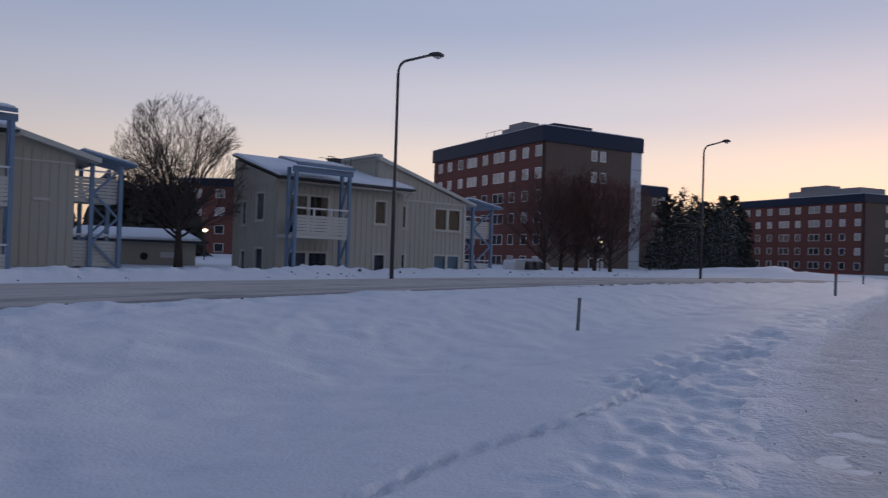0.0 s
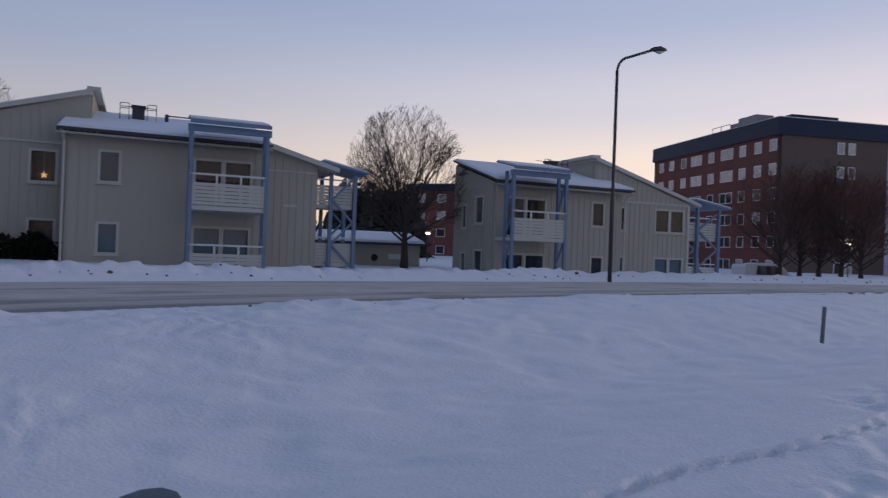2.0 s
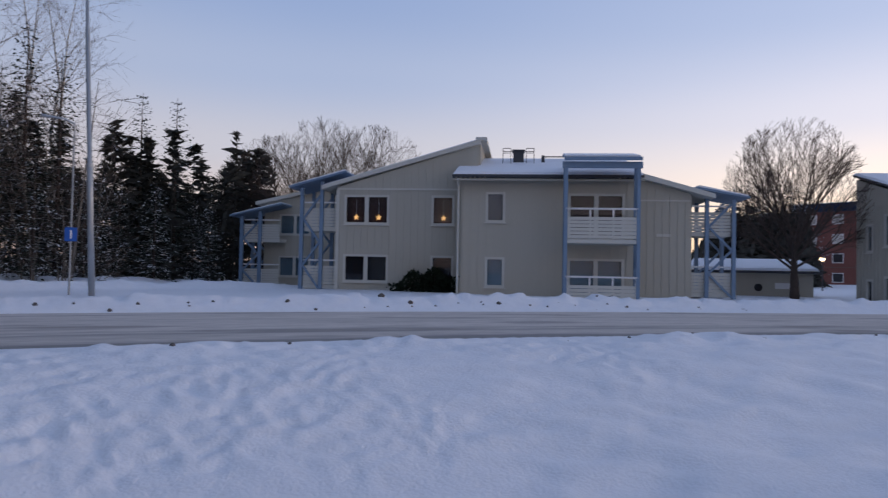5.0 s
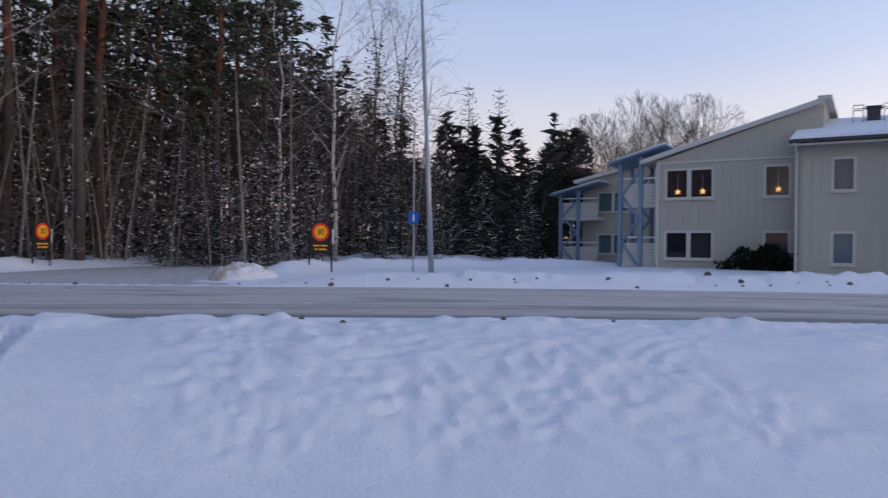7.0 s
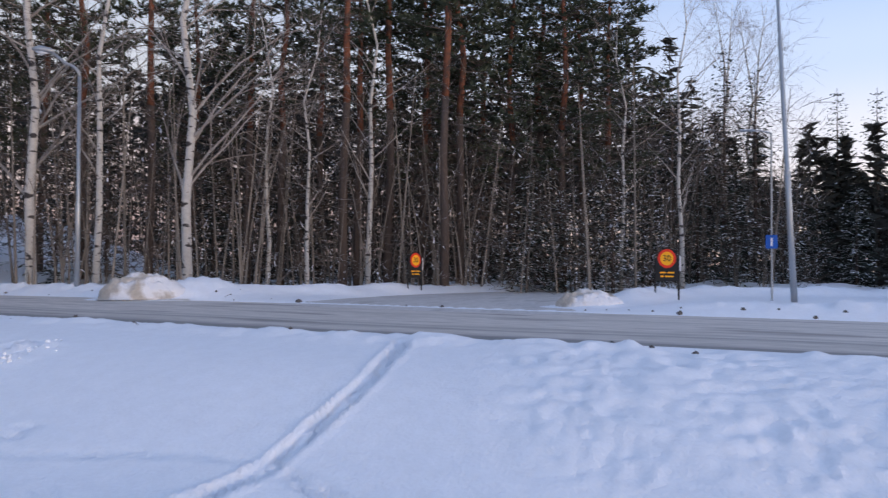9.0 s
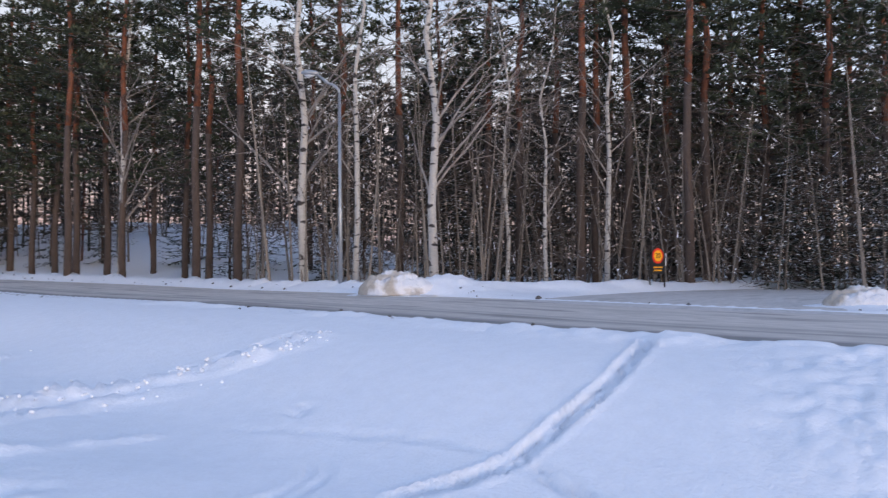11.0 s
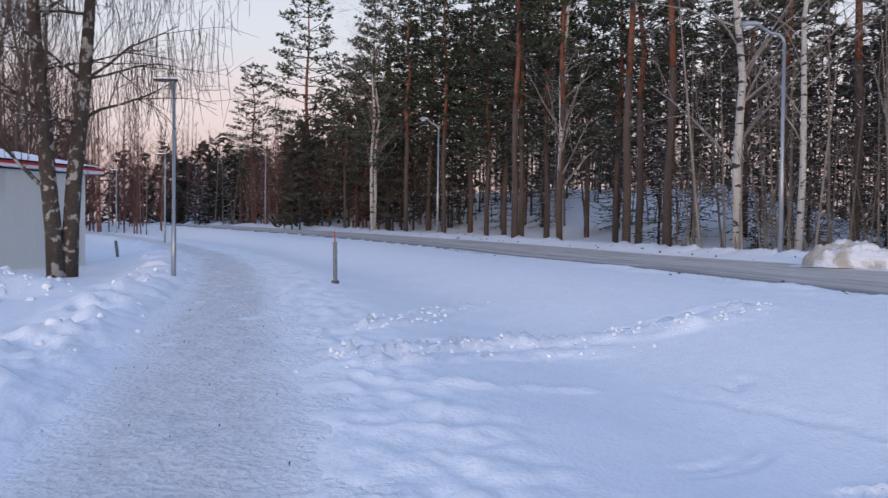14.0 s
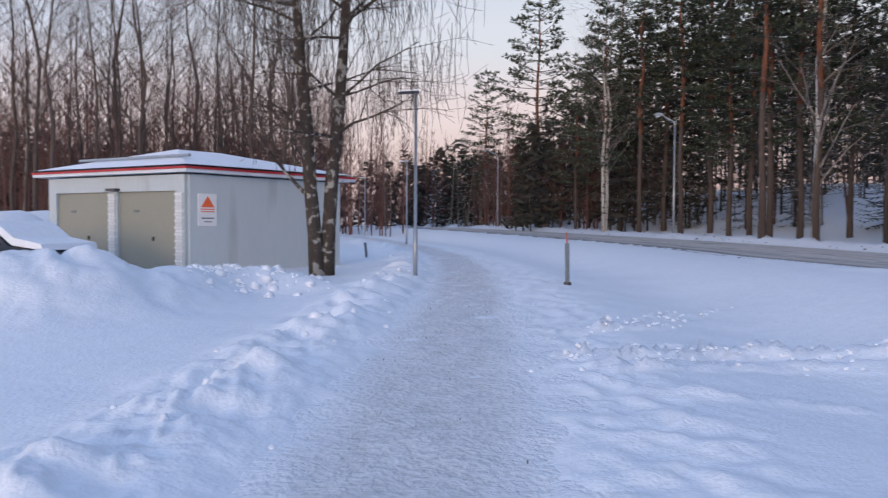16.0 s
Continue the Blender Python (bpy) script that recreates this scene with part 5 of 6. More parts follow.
# ================= shed, cars =================
def shed():
    corner = vec(-172.8, 22.3, 0.12)
    t = thing("garage_shed", pose(corner.x, corner.y, corner.z), "pale grey double garage with olive doors and a snowy hipped roof", "garage")
    # front runs to the left (a), side runs away to the right (b)
    fa, fb = radians(140 + 90), radians(216 - 90)
    a = Vector((-math.sin(fa), math.cos(fa), 0))
    b = Vector((-math.sin(fb), math.cos(fb), 0))
    frame_a = Matrix((a, Vector((-a.y, a.x, 0)), Vector((0, 0, 1)))).transposed().to_4x4()
    frame_b = Matrix((b, Vector((-b.y, b.x, 0)), Vector((0, 0, 1)))).transposed().to_4x4()
    LA, LB, H = 6.2, 5.6, 2.95
    front = new("front_wall", holed_wall(Geo(), 0.0, LA, -0.3, H, -0.12, 0.12, [(0.36, -0.2, 2.88, 2.48), (3.3, -0.2, 5.82, 2.48)]).mesh("front_wall", SHEDWALL))
    front.parent, front.matrix_local = t, frame_a
    for x0 in (0.36, 3.3):
        d = new("garage_door", Geo().box((x0, -0.03, -0.2), (x0 + 2.52, 0.03, 2.48)).mesh("garage_door", SHEDDOOR))
        d.parent = front
        o = part("handle", Geo().box((x0 + 1.0, -0.08, 1.0), (x0 + 1.06, 0.08, 1.12)), DARKSTEEL, d)
        part("plate", Geo().box((x0 + 1.65, -0.04, 1.85), (x0 + 1.9, 0.04, 1.93)), POSTGREY, d)
    bm = Geo().box((0, 0, 0), (0.30, 0.05, 0.085)).mesh("brick", SHEDBRICK)
    for col in (0.03, 2.93):
        for k in range(25):
            for sgn in (-0.17, 0.12):
                o = new("brick", bm)
                o.parent, o.location = front, (col + (0.0 if k % 2 else 0.03), sgn, k * 0.097)
    part("wall_lamp", Geo().box((2.75, -0.3, 2.5), (3.2, 0.3, 2.58)), DARKSTEEL, front)
    side_w = new("side_wall", Geo().box((0, -0.12, -0.3), (LB, 0.12, H)).mesh("side_wall", SHEDWALL))
    side_w.parent, side_w.matrix_local = t, frame_b
    poster = new("warning_sign", Geo().box((0.25, -0.15, 1.45), (0.85, 0.15, 2.4)).mesh("warning_sign", WHITE))
    poster.parent = side_w
    tagged(poster, "white sign with an orange triangle")
    part("triangle", Geo().prism([(0.33, 2.0), (0.77, 2.0), (0.55, 2.34)], -0.156, 0.156), ORANGE, poster)
    part("stripe", Geo().box((0.32, -0.156, 1.93), (0.78, 0.156, 1.96)).box((0.32, -0.156, 1.86), (0.78, 0.156, 1.885)), ORANGE, poster)
    part("writing_bar", Geo().box((0.35, -0.156, 1.66), (0.75, 0.156, 1.70)).box((0.42, -0.156, 1.56), (0.68, 0.156, 1.59)), POSTGREY, poster)
    c, d2 = a * LA, b * LB
    far = c + d2
    part("back_walls", Geo().bar(d2 + Vector((0, 0, 1.3)), far + Vector((0, 0, 1.3)), 0.2, 3.2).bar(c + Vector((0, 0, 1.3)), far + Vector((0, 0, 1.3)), 0.2, 3.2), SHEDWALL, t)
    mid_c = far / 2
    grow = lambda p, k: mid_c + (p - mid_c) * k
    base = [grow(p, 1.13) for p in (Vector((0, 0, 0)), d2, far, c)]
    ridge_pts = [mid_c + (d2 - Vector()) * -0.14, mid_c + d2 * 0.14]
    def hip(z0, z1, k):
        g = Geo()
        bs2 = [mid_c + (p - mid_c) * k for p in base]
        g.v += [(*p.xy, z0) for p in bs2] + [(*p.xy, z1) for p in ridge_pts]
        g.f += [(0, 4, 3), (0, 1, 5, 4), (1, 2, 5), (2, 3, 4, 5), (3, 2, 1, 0)]
        return g
    part("soffit", Geo().prism([(p.x, p.y) for p in base], H + 0.05, H + 0.14, Matrix(((1, 0, 0, 0), (0, 0, 1, 0), (0, 1, 0, 0), (0, 0, 0, 1)))), PANEL, t, "white eaves boards")
    part("fascia", Geo().prism([(p.x, p.y) for p in [mid_c + (p - mid_c) * 1.008 for p in base]], H + 0.141, H + 0.205, Matrix(((1, 0, 0, 0), (0, 0, 1, 0), (0, 1, 0, 0), (0, 0, 0, 1)))), SHEDRED, t, "red tin edge")
    roof = part("roof", hip(H + 0.21, H + 0.9, 1.0), TIN, t)
    part("snow", hip(H + 0.27, H + 1.02, 0.99), SNOW_ROOF, roof)
    r0, r1 = mid_c + (base[0] - mid_c) * 0.72, mid_c + (base[3] - mid_c) * 0.72
    part("snow_rail", Geo().tube([(*r0.xy, H + 0.62), (*r1.xy, H + 0.62)], [0.045, 0.045], 8), STEEL, roof)
    return t


shed()


def car(m, paint, label, snow=0.3, tall=1.45, length=4.3, group="parked cars", van=False):
    t = thing("van" if van else "car", m, label, "van" if van else "car", group)
    L, W = length / 2, 0.88
    if van:
        prof = [(-L, 0.3), (L, 0.3), (L, 1.0), (L - 0.7, 1.15), (L - 1.3, tall), (-L + 0.15, tall), (-L, tall - 0.2)]
    else:
        prof = [(-L, 0.3), (L, 0.3), (L, 0.75), (L - 0.2, 0.85), (L - 1.1, 0.95), (L - 1.8, tall), (-L + 0.9, tall), (-L + 0.2, 1.0), (-L, 0.9)]
    part("body", Geo().prism(prof, -W, W), paint, t)
    for x in (-L + 0.8, L - 0.85):
        for y in (-W, W):
            wheel = part("wheel", Geo().tube([(x, y - 0.1, 0.32), (x, y + 0.1, 0.32)], [0.32, 0.32], 18), RUBBER, t)
            part("rim", Geo().tube([(x, y - 0.11, 0.32), (x, y + 0.11, 0.32)], [0.19, 0.19], 14), STEEL, wheel)
    for y in (-W - 0.004, W + 0.004):
        top = tall - 0.1
        g = Geo().prism([(-L + 0.95, 0.98), (L - 1.3, 0.98), (L - 1.85, top), (-L + 1.05, top)], y - 0.004, y + 0.004)
        part("side_window", g, PANE_DARK, t)
    if snow:
        g = Geo()
        n = 10
        for i in range(n + 1):
            for j in range(7):
                u, v = i / n, j / 6
                x, y = -L + 0.75 + (2 * L - 2.4) * u, -W + 0.03 + (2 * W - 0.06) * v
                e = min(1, 5 * u, 5 * (1 - u)) * min(1, 4 * v, 4 * (1 - v))
                g.v.append((x, y, tall + 0.005 + snow * e ** 0.4 * (1 + 0.12 * math.sin(3 * x + 2 * y))))
        for i in range(n):
            for j in range(6):
                k = i * 7 + j
                g.f.append((k, k + 7, k + 8, k + 1))
        part("snow", g, SNOW_ROOF, t, "thick cap of snow", smooth=True)
        part("snow", Geo().prism([(L - 1.75, tall - 0.02), (L - 1.05, 0.97), (L - 0.15, 0.87), (L - 0.2, 1.02), (L - 1.0, 1.15), (L - 1.6, tall + 0.1)], -W + 0.05, W - 0.05), SNOW_ROOF, t)
    return t


def snow_pile(az, d, wide, deep, tall, mat, label):
    """A lumpy heap left by the plough."""
    c = grounded(az, d, 0.12)
    g = Geo()
    n, m = 56, 34
    X, Y = np.meshgrid(np.linspace(-1, 1, n), np.linspace(-1, 1, m), indexing="ij")
    r2 = np.clip(1 - X ** 2 - Y ** 2, 0, 1)
    Z = tall * r2 ** 0.6 * (1 + 0.22 * lumps(X, Y, 2.2, 41) + 0.18 * lumps(X, Y, 5, 42) + 0.22 * (0.4 - np.abs(lumps(X, Y, 9, 43))) + 0.12 * lumps(X, Y, 17, 44)) - 0.15 * (r2 <= 0)
    for i in range(n):
        for j in range(m):
            g.v.append((X[i, j] * wide, Y[i, j] * deep, float(Z[i, j])))
    for i in range(n - 1):
        for j in range(m - 1):
            k = i * m + j
            g.f.append((k, k + m, k + m + 1, k + 1))
    return single("snow_heap", g, mat, pose(c.x, c.y, c.z, 0, 0, az), label, "snow heap", "ploughed heaps", smooth=True)


snow_pile(120.2, 23.5, 1.25, 0.85, 0.5, DIRTY, "heap of brown gritty ploughed snow beside the road")
snow_pile(86.4, 19.4, 0.9, 0.5, 0.34, DIRTY, "small heap of gritty ploughed snow at the road corner")
v = vec(-6.9, 62, -0.35)
car(pose(v.x, v.y, v.z, 0, 0, 30), VANPAINT, "white van parked behind the snow ridge", 0.12, 1.85, 4.6, van=True)
for az, d, turn in ((-161.2, 21.0, 150), (-157.0, 21.5, 150), (-152.5, 23.0, 148), (-163.0, 31, 140), (-158.5, 31, 140)):
    v = grounded(az, d)
    car(pose(v.x, v.y, v.z - 0.05, 0, 0, turn), CARPAINT, "dark parked car under a thick cap of snow", 0.33)


# ================= trees =================
def limb(g, rnd, p, d, length, r, depth, twigs, spread=0.6, droop=0.0, segs=4, sides=5, up=0.12, wander=0.18, fine=0.005, kids_n=(4, 6), shrink=(0.45, 0.7)):
    """A branching limb in g; the thinnest shoots go to twigs."""
    pts, radii = [p.copy()], [r]
    for k in range(segs):
        d = (d + Vector((rnd.uniform(-1, 1), rnd.uniform(-1, 1), rnd.uniform(-1, 1))) * wander + Vector((0, 0, up - droop))).normalized()
        p = p + d * (length / segs)
        pts.append(p.copy())
        radii.append(max(fine * 0.8, r * (1 - 0.75 * (k + 1) / segs)))
    (g if depth > 1 else twigs).tube(pts, radii, sides if depth > 1 else 3, cap=False)
    if depth <= 0:
        return
    kids = rnd.randint(*kids_n)
    for k in range(kids):
        f = 0.25 + 0.75 * (k + rnd.random()) / kids
        i = min(segs - 1, int(f * segs))
        q = pts[i].lerp(pts[i + 1], f * segs - i)
        side = d.orthogonal().normalized()
        side.rotate(Matrix.Rotation(rnd.uniform(0, 6.283), 3, d))
        nd = (d * (1 - spread * 0.5) + side * spread + Vector((0, 0, up))).normalized()
        limb(g, rnd, q, nd, length * rnd.uniform(*shrink), max(fine, radii[i] * 0.55), depth - 1, twigs, spread, droop, max(2, segs - 1), sides, up, wander, fine, kids_n, shrink)


def tree_thing(name, label, category, group, pieces):
    t = new(name)
    tagged(t, label, category, group)
    for nm, g, mat, smooth in pieces:
        if g.f:
            ob = part(nm, g, mat, t, smooth=smooth)
            if nm in ("snow", "bough", "crown"):
                tagged(ob, kind="stuff")
    return t


def dome_limb(g, tw, rnd, p, d, length, r, depth, reach):
    """A straight rising limb whose shoots end on the crown's outline; reach(p, d): how far the outline lies."""
    segs = 4 if depth > 1 else 2
    pts, radii = [p.copy()], [r]
    for k in range(segs):
        d = (d + Vector((rnd.uniform(-1, 1), rnd.uniform(-1, 1), rnd.uniform(-0.6, 1))) * 0.085).normalized()
        pts.append(pts[-1] + d * (length / segs))
        radii.append(max(0.0065, r * (1 - 0.8 * (k + 1) / segs)))
    (g if depth > 1 else tw).tube(pts, radii, 5 if depth > 1 else 3, cap=False)
    if depth == 0:
        return
    kids = (0, 4, 6, 9)[depth]
    for k in range(kids):
        f = 0.22 + 0.75 * (k + rnd.random()) / kids
        i = min(segs - 1, int(f * segs))
        q = pts[i].lerp(pts[i + 1], f * segs - i)
        side = d.orthogonal().normalized()
        side.rotate(Matrix.Rotation(rnd.uniform(0, 6.283), 3, d))
        nd = (d + side * rnd.uniform(0.45, 0.85) + Vector((0, 0, 0.12))).normalized()
        far = reach(q, nd) * rnd.uniform(0.75, 1.04)
        dome_limb(g, tw, rnd, q, nd, max(0.12, min(far, length * rnd.uniform(0.42, 0.72))), max(0.0075, radii[i] * 0.5), depth - 1, reach)


def round_tree(seed, tall, label, mats=(GREYBARK, TWIG), width=0.38, trunk=0.22, start=0.16, limbs=14, group="bare trees"):
    """A bare tree whose straight limbs fan out from a short trunk into an even dome."""
    rnd = random.Random(seed)
    g, tw = Geo(), Geo()
    mid, rx, rz = tall * (0.54 + start * 0.1), tall * width, tall * 0.45

    def reach(p, d):
        o, v = Vector((p.x / rx, p.y / rx, (p.z - mid) / rz)), Vector((d.x / rx, d.y / rx, d.z / rz))
        a, b, c = v.dot(v), o.dot(v), o.dot(o) - 1
        return max(0.1, (-b + math.sqrt(max(0.0, b * b - a * c))) / a)

    g.tube([(0, 0, -0.3), (0.02, 0, tall * 0.08), (0.03, 0.02, tall * start), (0.0, 0.05, tall * 0.4)], [trunk * 1.3, trunk, trunk * 0.85, trunk * 0.3], 10)
    for k in range(limbs):
        a = 2.4 * k + rnd.uniform(-0.3, 0.3)
        lean = 1.55 * (1 - k / limbs) ** 0.8 + 0.08
        d = Vector((math.cos(a) * lean, math.sin(a) * lean, 1.0)).normalized()
        p = Vector((0.02, 0.02, tall * (start + 0.16 * k / limbs)))
        dome_limb(g, tw, rnd, p, d, reach(p, d) * rnd.uniform(0.86, 1.02), trunk * 0.36, 3, reach)
    return tree_thing("bare_tree", label, "tree", group, [("trunk", g, mats[0], True), ("crown", tw, mats[1], False)])


def birch(seed, tall, label, mats=(BIRCHBARK, TWIG), trunk=0.14, droop=0.1, start=0.22, branches=16, group="birches", fork=False):
    rnd = random.Random(seed)
    g, b, tw = Geo(), Geo(), Geo()
    stems = [(0.0, 0.0)] if not fork else [(-0.10, 0.0), (0.08, 0.03)]
    for si, (ox, oy) in enumerate(stems):
        sway = [(ox + (0 if k == 0 else rnd.uniform(-0.10, 0.10) * k + ox * 1.1 * k), oy + (0 if k == 0 else rnd.uniform(-0.1, 0.1) * k), tall * k / 6 - (0.3 if k == 0 else 0)) for k in range(7)]
        rad = [trunk * 1.2, trunk, trunk * 0.85, trunk * 0.68, trunk * 0.5, trunk * 0.3, 0.015]
        g.tube(sway, rad, 10)
        for k in range(branches):
            f = start + (0.97 - start) * (k + rnd.random()) / branches
            i = min(5, int(f * 6))
            p = Vector(sway[i]).lerp(Vector(sway[i + 1]), f * 6 - i)
            a = rnd.uniform(0, 6.283)
            d = Vector((math.cos(a), math.sin(a), rnd.uniform(0.7, 1.8))).normalized()
            limb(b, rnd, p, d, tall * rnd.uniform(0.15, 0.29) * (1.15 - 0.6 * f), max(0.014, rad[i] * 0.34), 2, tw, 0.55, droop, 4, 4, 0.06, 0.13, 0.005, (4, 5))
    return tree_thing("birch", label, "birch tree", group, [("trunk", g, mats[0], True), ("bough", b, BIRCHBOUGH if mats[0] is BIRCHBARK else TWIG, False), ("crown", tw, mats[1], False)])


def tuft(g, snow, rnd, p, d, size, n, snowy):
    """A brush of narrow needle blades round p, pointing along d and upwards; snow lies on some as a flat pad."""
    for _ in range(n):
        v = (d + Vector((rnd.uniform(-1, 1), rnd.uniform(-1, 1), rnd.uniform(-0.4, 0.9)))).normalized()
        s = v.cross(Vector((rnd.uniform(-0.6, 0.6), rnd.uniform(-0.6, 0.6), 1))).normalized()
        L, w = size * rnd.uniform(0.6, 1.2), size * rnd.uniform(0.10, 0.18)
        g.face([p - v * L * 0.15, p + v * L * 0.45 + s * w, p + v * L, p + v * L * 0.45 - s * w])
    if rnd.random() < snowy:
        a = rnd.uniform(0, 6.283)
        u = Vector((math.cos(a), math.sin(a), 0)) * size * rnd.uniform(0.3, 0.6)
        q = Vector((-u.y, u.x, 0)) * 0.45
        o = p + Vector((0, 0, size * 0.28))
        snow.face([o - u, o - q * 0.8 + Vector((0, 0, 0.02)), o + u, o + q])


def pine(seed, tall, label, crown_from=0.45, spread=0.16, snowy=0.22, group="pines", whorls=15):
    """A Scots pine: dark bark below, orange above, dead snags and level plates of needle tufts."""
    rnd = random.Random(seed)
    lo, hi, br, g, sn = Geo(), Geo(), Geo(), Geo(), Geo()
    r0 = 0.0086 * tall
    sway = [Vector((rnd.uniform(-0.05, 0.05) * k, rnd.uniform(-0.05, 0.05) * k, tall * k / 8 - (0.3 if k == 0 else 0))) for k in range(9)]
    rad = [r0 * 1.15, r0, r0 * 0.93, r0 * 0.86, r0 * 0.76, r0 * 0.62, r0 * 0.45, r0 * 0.28, 0.02]
    cut = 3
    lo.tube(sway[:cut + 1], rad[:cut + 1], 10)
    hi.tube(sway[cut:], rad[cut:], 9)
    at = lambda f: sway[min(7, int(f * 8))].lerp(sway[min(7, int(f * 8)) + 1], f * 8 - min(7, int(f * 8)))
    for k in range(22):
        f = rnd.uniform(0.12, crown_from + 0.1)
        a = rnd.uniform(0, 6.283)
        p, L = at(f), rnd.uniform(0.5, 2.0)
        br.tube([p, p + Vector((math.cos(a) * L * 0.6, math.sin(a) * L * 0.6, rnd.uniform(-0.15, 0.2))), p + Vector((math.cos(a) * L, math.sin(a) * L, rnd.uniform(-0.4, 0.3)))], [0.018, 0.012, 0.005], 3, cap=False)
    for k in range(whorls):
        f = crown_from + (0.985 - crown_from) * (k + 0.5 * rnd.random()) / whorls
        p = at(f)
        h = (f - crown_from) / (1 - crown_from)
        taper = min(1.0, 0.45 + 1.6 * h) * (1 - h) ** 0.55 + 0.12
        turn = rnd.uniform(0, 6.283)
        n = rnd.randint(4, 5)
        for j in range(n):
            a = turn + 6.283 * j / n + rnd.uniform(-0.4, 0.4)
            L = tall * spread * taper * rnd.uniform(0.55, 1.2)
            d = Vector((math.cos(a), math.sin(a), rnd.uniform(-0.08, 0.28) + 0.25 * h))
            cross = Vector((-math.sin(a), math.cos(a), 0))
            e = p + d * L
            br.tube([p, p + d * L * 0.55 + Vector((0, 0, -0.05 * L)), e], [0.036, 0.022, 0.008], 3, cap=False)
            m = max(3, int(L / 0.42))
            for u in range(m):
                t = 0.32 + 0.68 * (u + 1) / m
                for side in (-1, 0, 1):
                    if side == 0 and t < 0.6:
                        continue
                    c = p.lerp(e, t) + cross * side * L * 0.24 * (1.25 - t) * rnd.uniform(0.5, 1.5) + Vector((0, 0, rnd.uniform(-0.08, 0.12)))
                    tuft(g, sn, rnd, c, Vector((math.cos(a), math.sin(a), 0.25)) * 0.6 + cross * side * 0.5, 0.35, 6, snowy)
    return tree_thing("pine", label, "pine tree", group, [("trunk", lo, PINEBARK, True), ("upper_trunk", hi, PINEORANGE, True), ("bough", br, PINEBARK, False), ("crown", g, NEEDLES, False), ("snow", sn, SNOW_ROOF, False)])


def spruce(seed, tall, label, wide=0.17, snowy=0.2, start=0.04, group="spruces", rows=30):
    """A spruce: tiers of drooping flat sprays with upturned tips and a thin leading shoot."""
    rnd = random.Random(seed)
    tr, g, sn = Geo(), Geo(), Geo()
    tr.tube([(0, 0, -0.3), (0, 0, tall * 0.5), (0, 0, tall)], [0.012 * tall, 0.007 * tall, 0.012], 7)
    for k in range(rows):
        f = start + (0.99 - start) * (k / rows) ** 0.9
        n = rnd.randint(6, 7) if f < 0.85 else 5
        turn = rnd.uniform(0, 6.283)
        for j in range(n):
            a = turn + 6.283 * (j + rnd.uniform(-0.3, 0.3)) / n
            L = tall * wide * (1 - f) ** 0.66 * rnd.uniform(0.6, 1.1) + 0.14
            out, cross = Vector((math.cos(a), math.sin(a), 0)), Vector((-math.sin(a), math.cos(a), 0))
            fall = 0.45 * (1 - f) - 0.22 * f
            z0 = tall * f + rnd.uniform(-0.15, 0.15)
            steps = max(2, int(L / 0.26))
            for u in range(steps):
                t = (u + 0.6) / steps
                c = out * L * t + Vector((0, 0, z0 - fall * L * t + 0.32 * L * t * t * t))
                arm = (0.20 + 0.24 * L * (1 - t) * min(1.0, 2.2 * t)) * rnd.uniform(0.7, 1.2)
                for side in (-1, 1):
                    v = (out * 0.75 + cross * side * 0.8 + Vector((0, 0, rnd.uniform(-0.55, -0.02)))).normalized() * arm
                    w = Vector((-v.y, v.x, rnd.uniform(-0.6, 0.6) * arm)).normalized() * rnd.uniform(0.05, 0.085)
                    g.face([c, c + v * 0.5 + w, c + v, c + v * 0.5 - w])
                    if rnd.random() < snowy:
                        h = Vector((0, 0, 0.03))
                        sn.face([c + v * 0.1 + h, c + v * 0.5 + w * 0.8 + h, c + v * 0.9 + h, c + v * 0.5 - w * 0.8 + h])
    return tree_thing("spruce", label, "spruce tree", group, [("trunk", tr, PINEBARK, True), ("crown", g, SPRUCE, False), ("snow", sn, SNOW_ROOF, False)])


def sapling(seed, tall, label, mat=GREYBARK, group="young trees", stems=1):
    rnd = random.Random(seed)
    g, tw = Geo(), Geo()
    for _ in range(stems):
        ox, oy = rnd.uniform(-0.3, 0.3) * (stems > 1), rnd.uniform(-0.3, 0.3) * (stems > 1)
        lean = Vector((rnd.uniform(-0.11, 0.11), rnd.uniform(-0.11, 0.11), 0))
        pts = [Vector((ox, oy, -0.2)) + lean * (k * tall / 5) * (1 + 0.3 * k * (stems > 1)) + Vector((0, 0, tall * k / 5)) for k in range(6)]
        rad = [0.0065 * tall * (1 - 0.16 * k) for k in range(6)]
        g.tube(pts, rad, 6, cap=False)
        for k in range(9):
            f = rnd.uniform(0.2, 0.97)
            i = min(4, int(f * 5))
            p = pts[i].lerp(pts[i + 1], f * 5 - i)
            a = rnd.uniform(0, 6.283)
            limb(tw, rnd, p, Vector((math.cos(a), math.sin(a), rnd.uniform(0.4, 1.2))).normalized(), tall * rnd.uniform(0.10, 0.2), max(0.008, rad[i] * 0.35), 1, tw, 0.6, 0.0, 3, 3, 0.05)
    return tree_thing("young_tree", label, "tree", group, [("trunk", g, mat, False), ("crown", tw, TWIG, False)])


def plant(master, az, d, size=1.0, turn=None, tilt=(0, 0), used=set()):
    """Stands a master tree at a bearing and distance; the first one is the master itself."""
    p = grounded(az, d, 0.05)
    turn = turn if turn is not None else (az * 37.7 + d * 11.3) % 360
    m = pose(p.x, p.y, p.z, tilt[0], tilt[1], turn) @ Matrix.Diagonal((size, size, size, 1))
    if master.name in used:
        return copy_thing(master, m)
    used.add(master.name)
    master.matrix_world = m
    return master


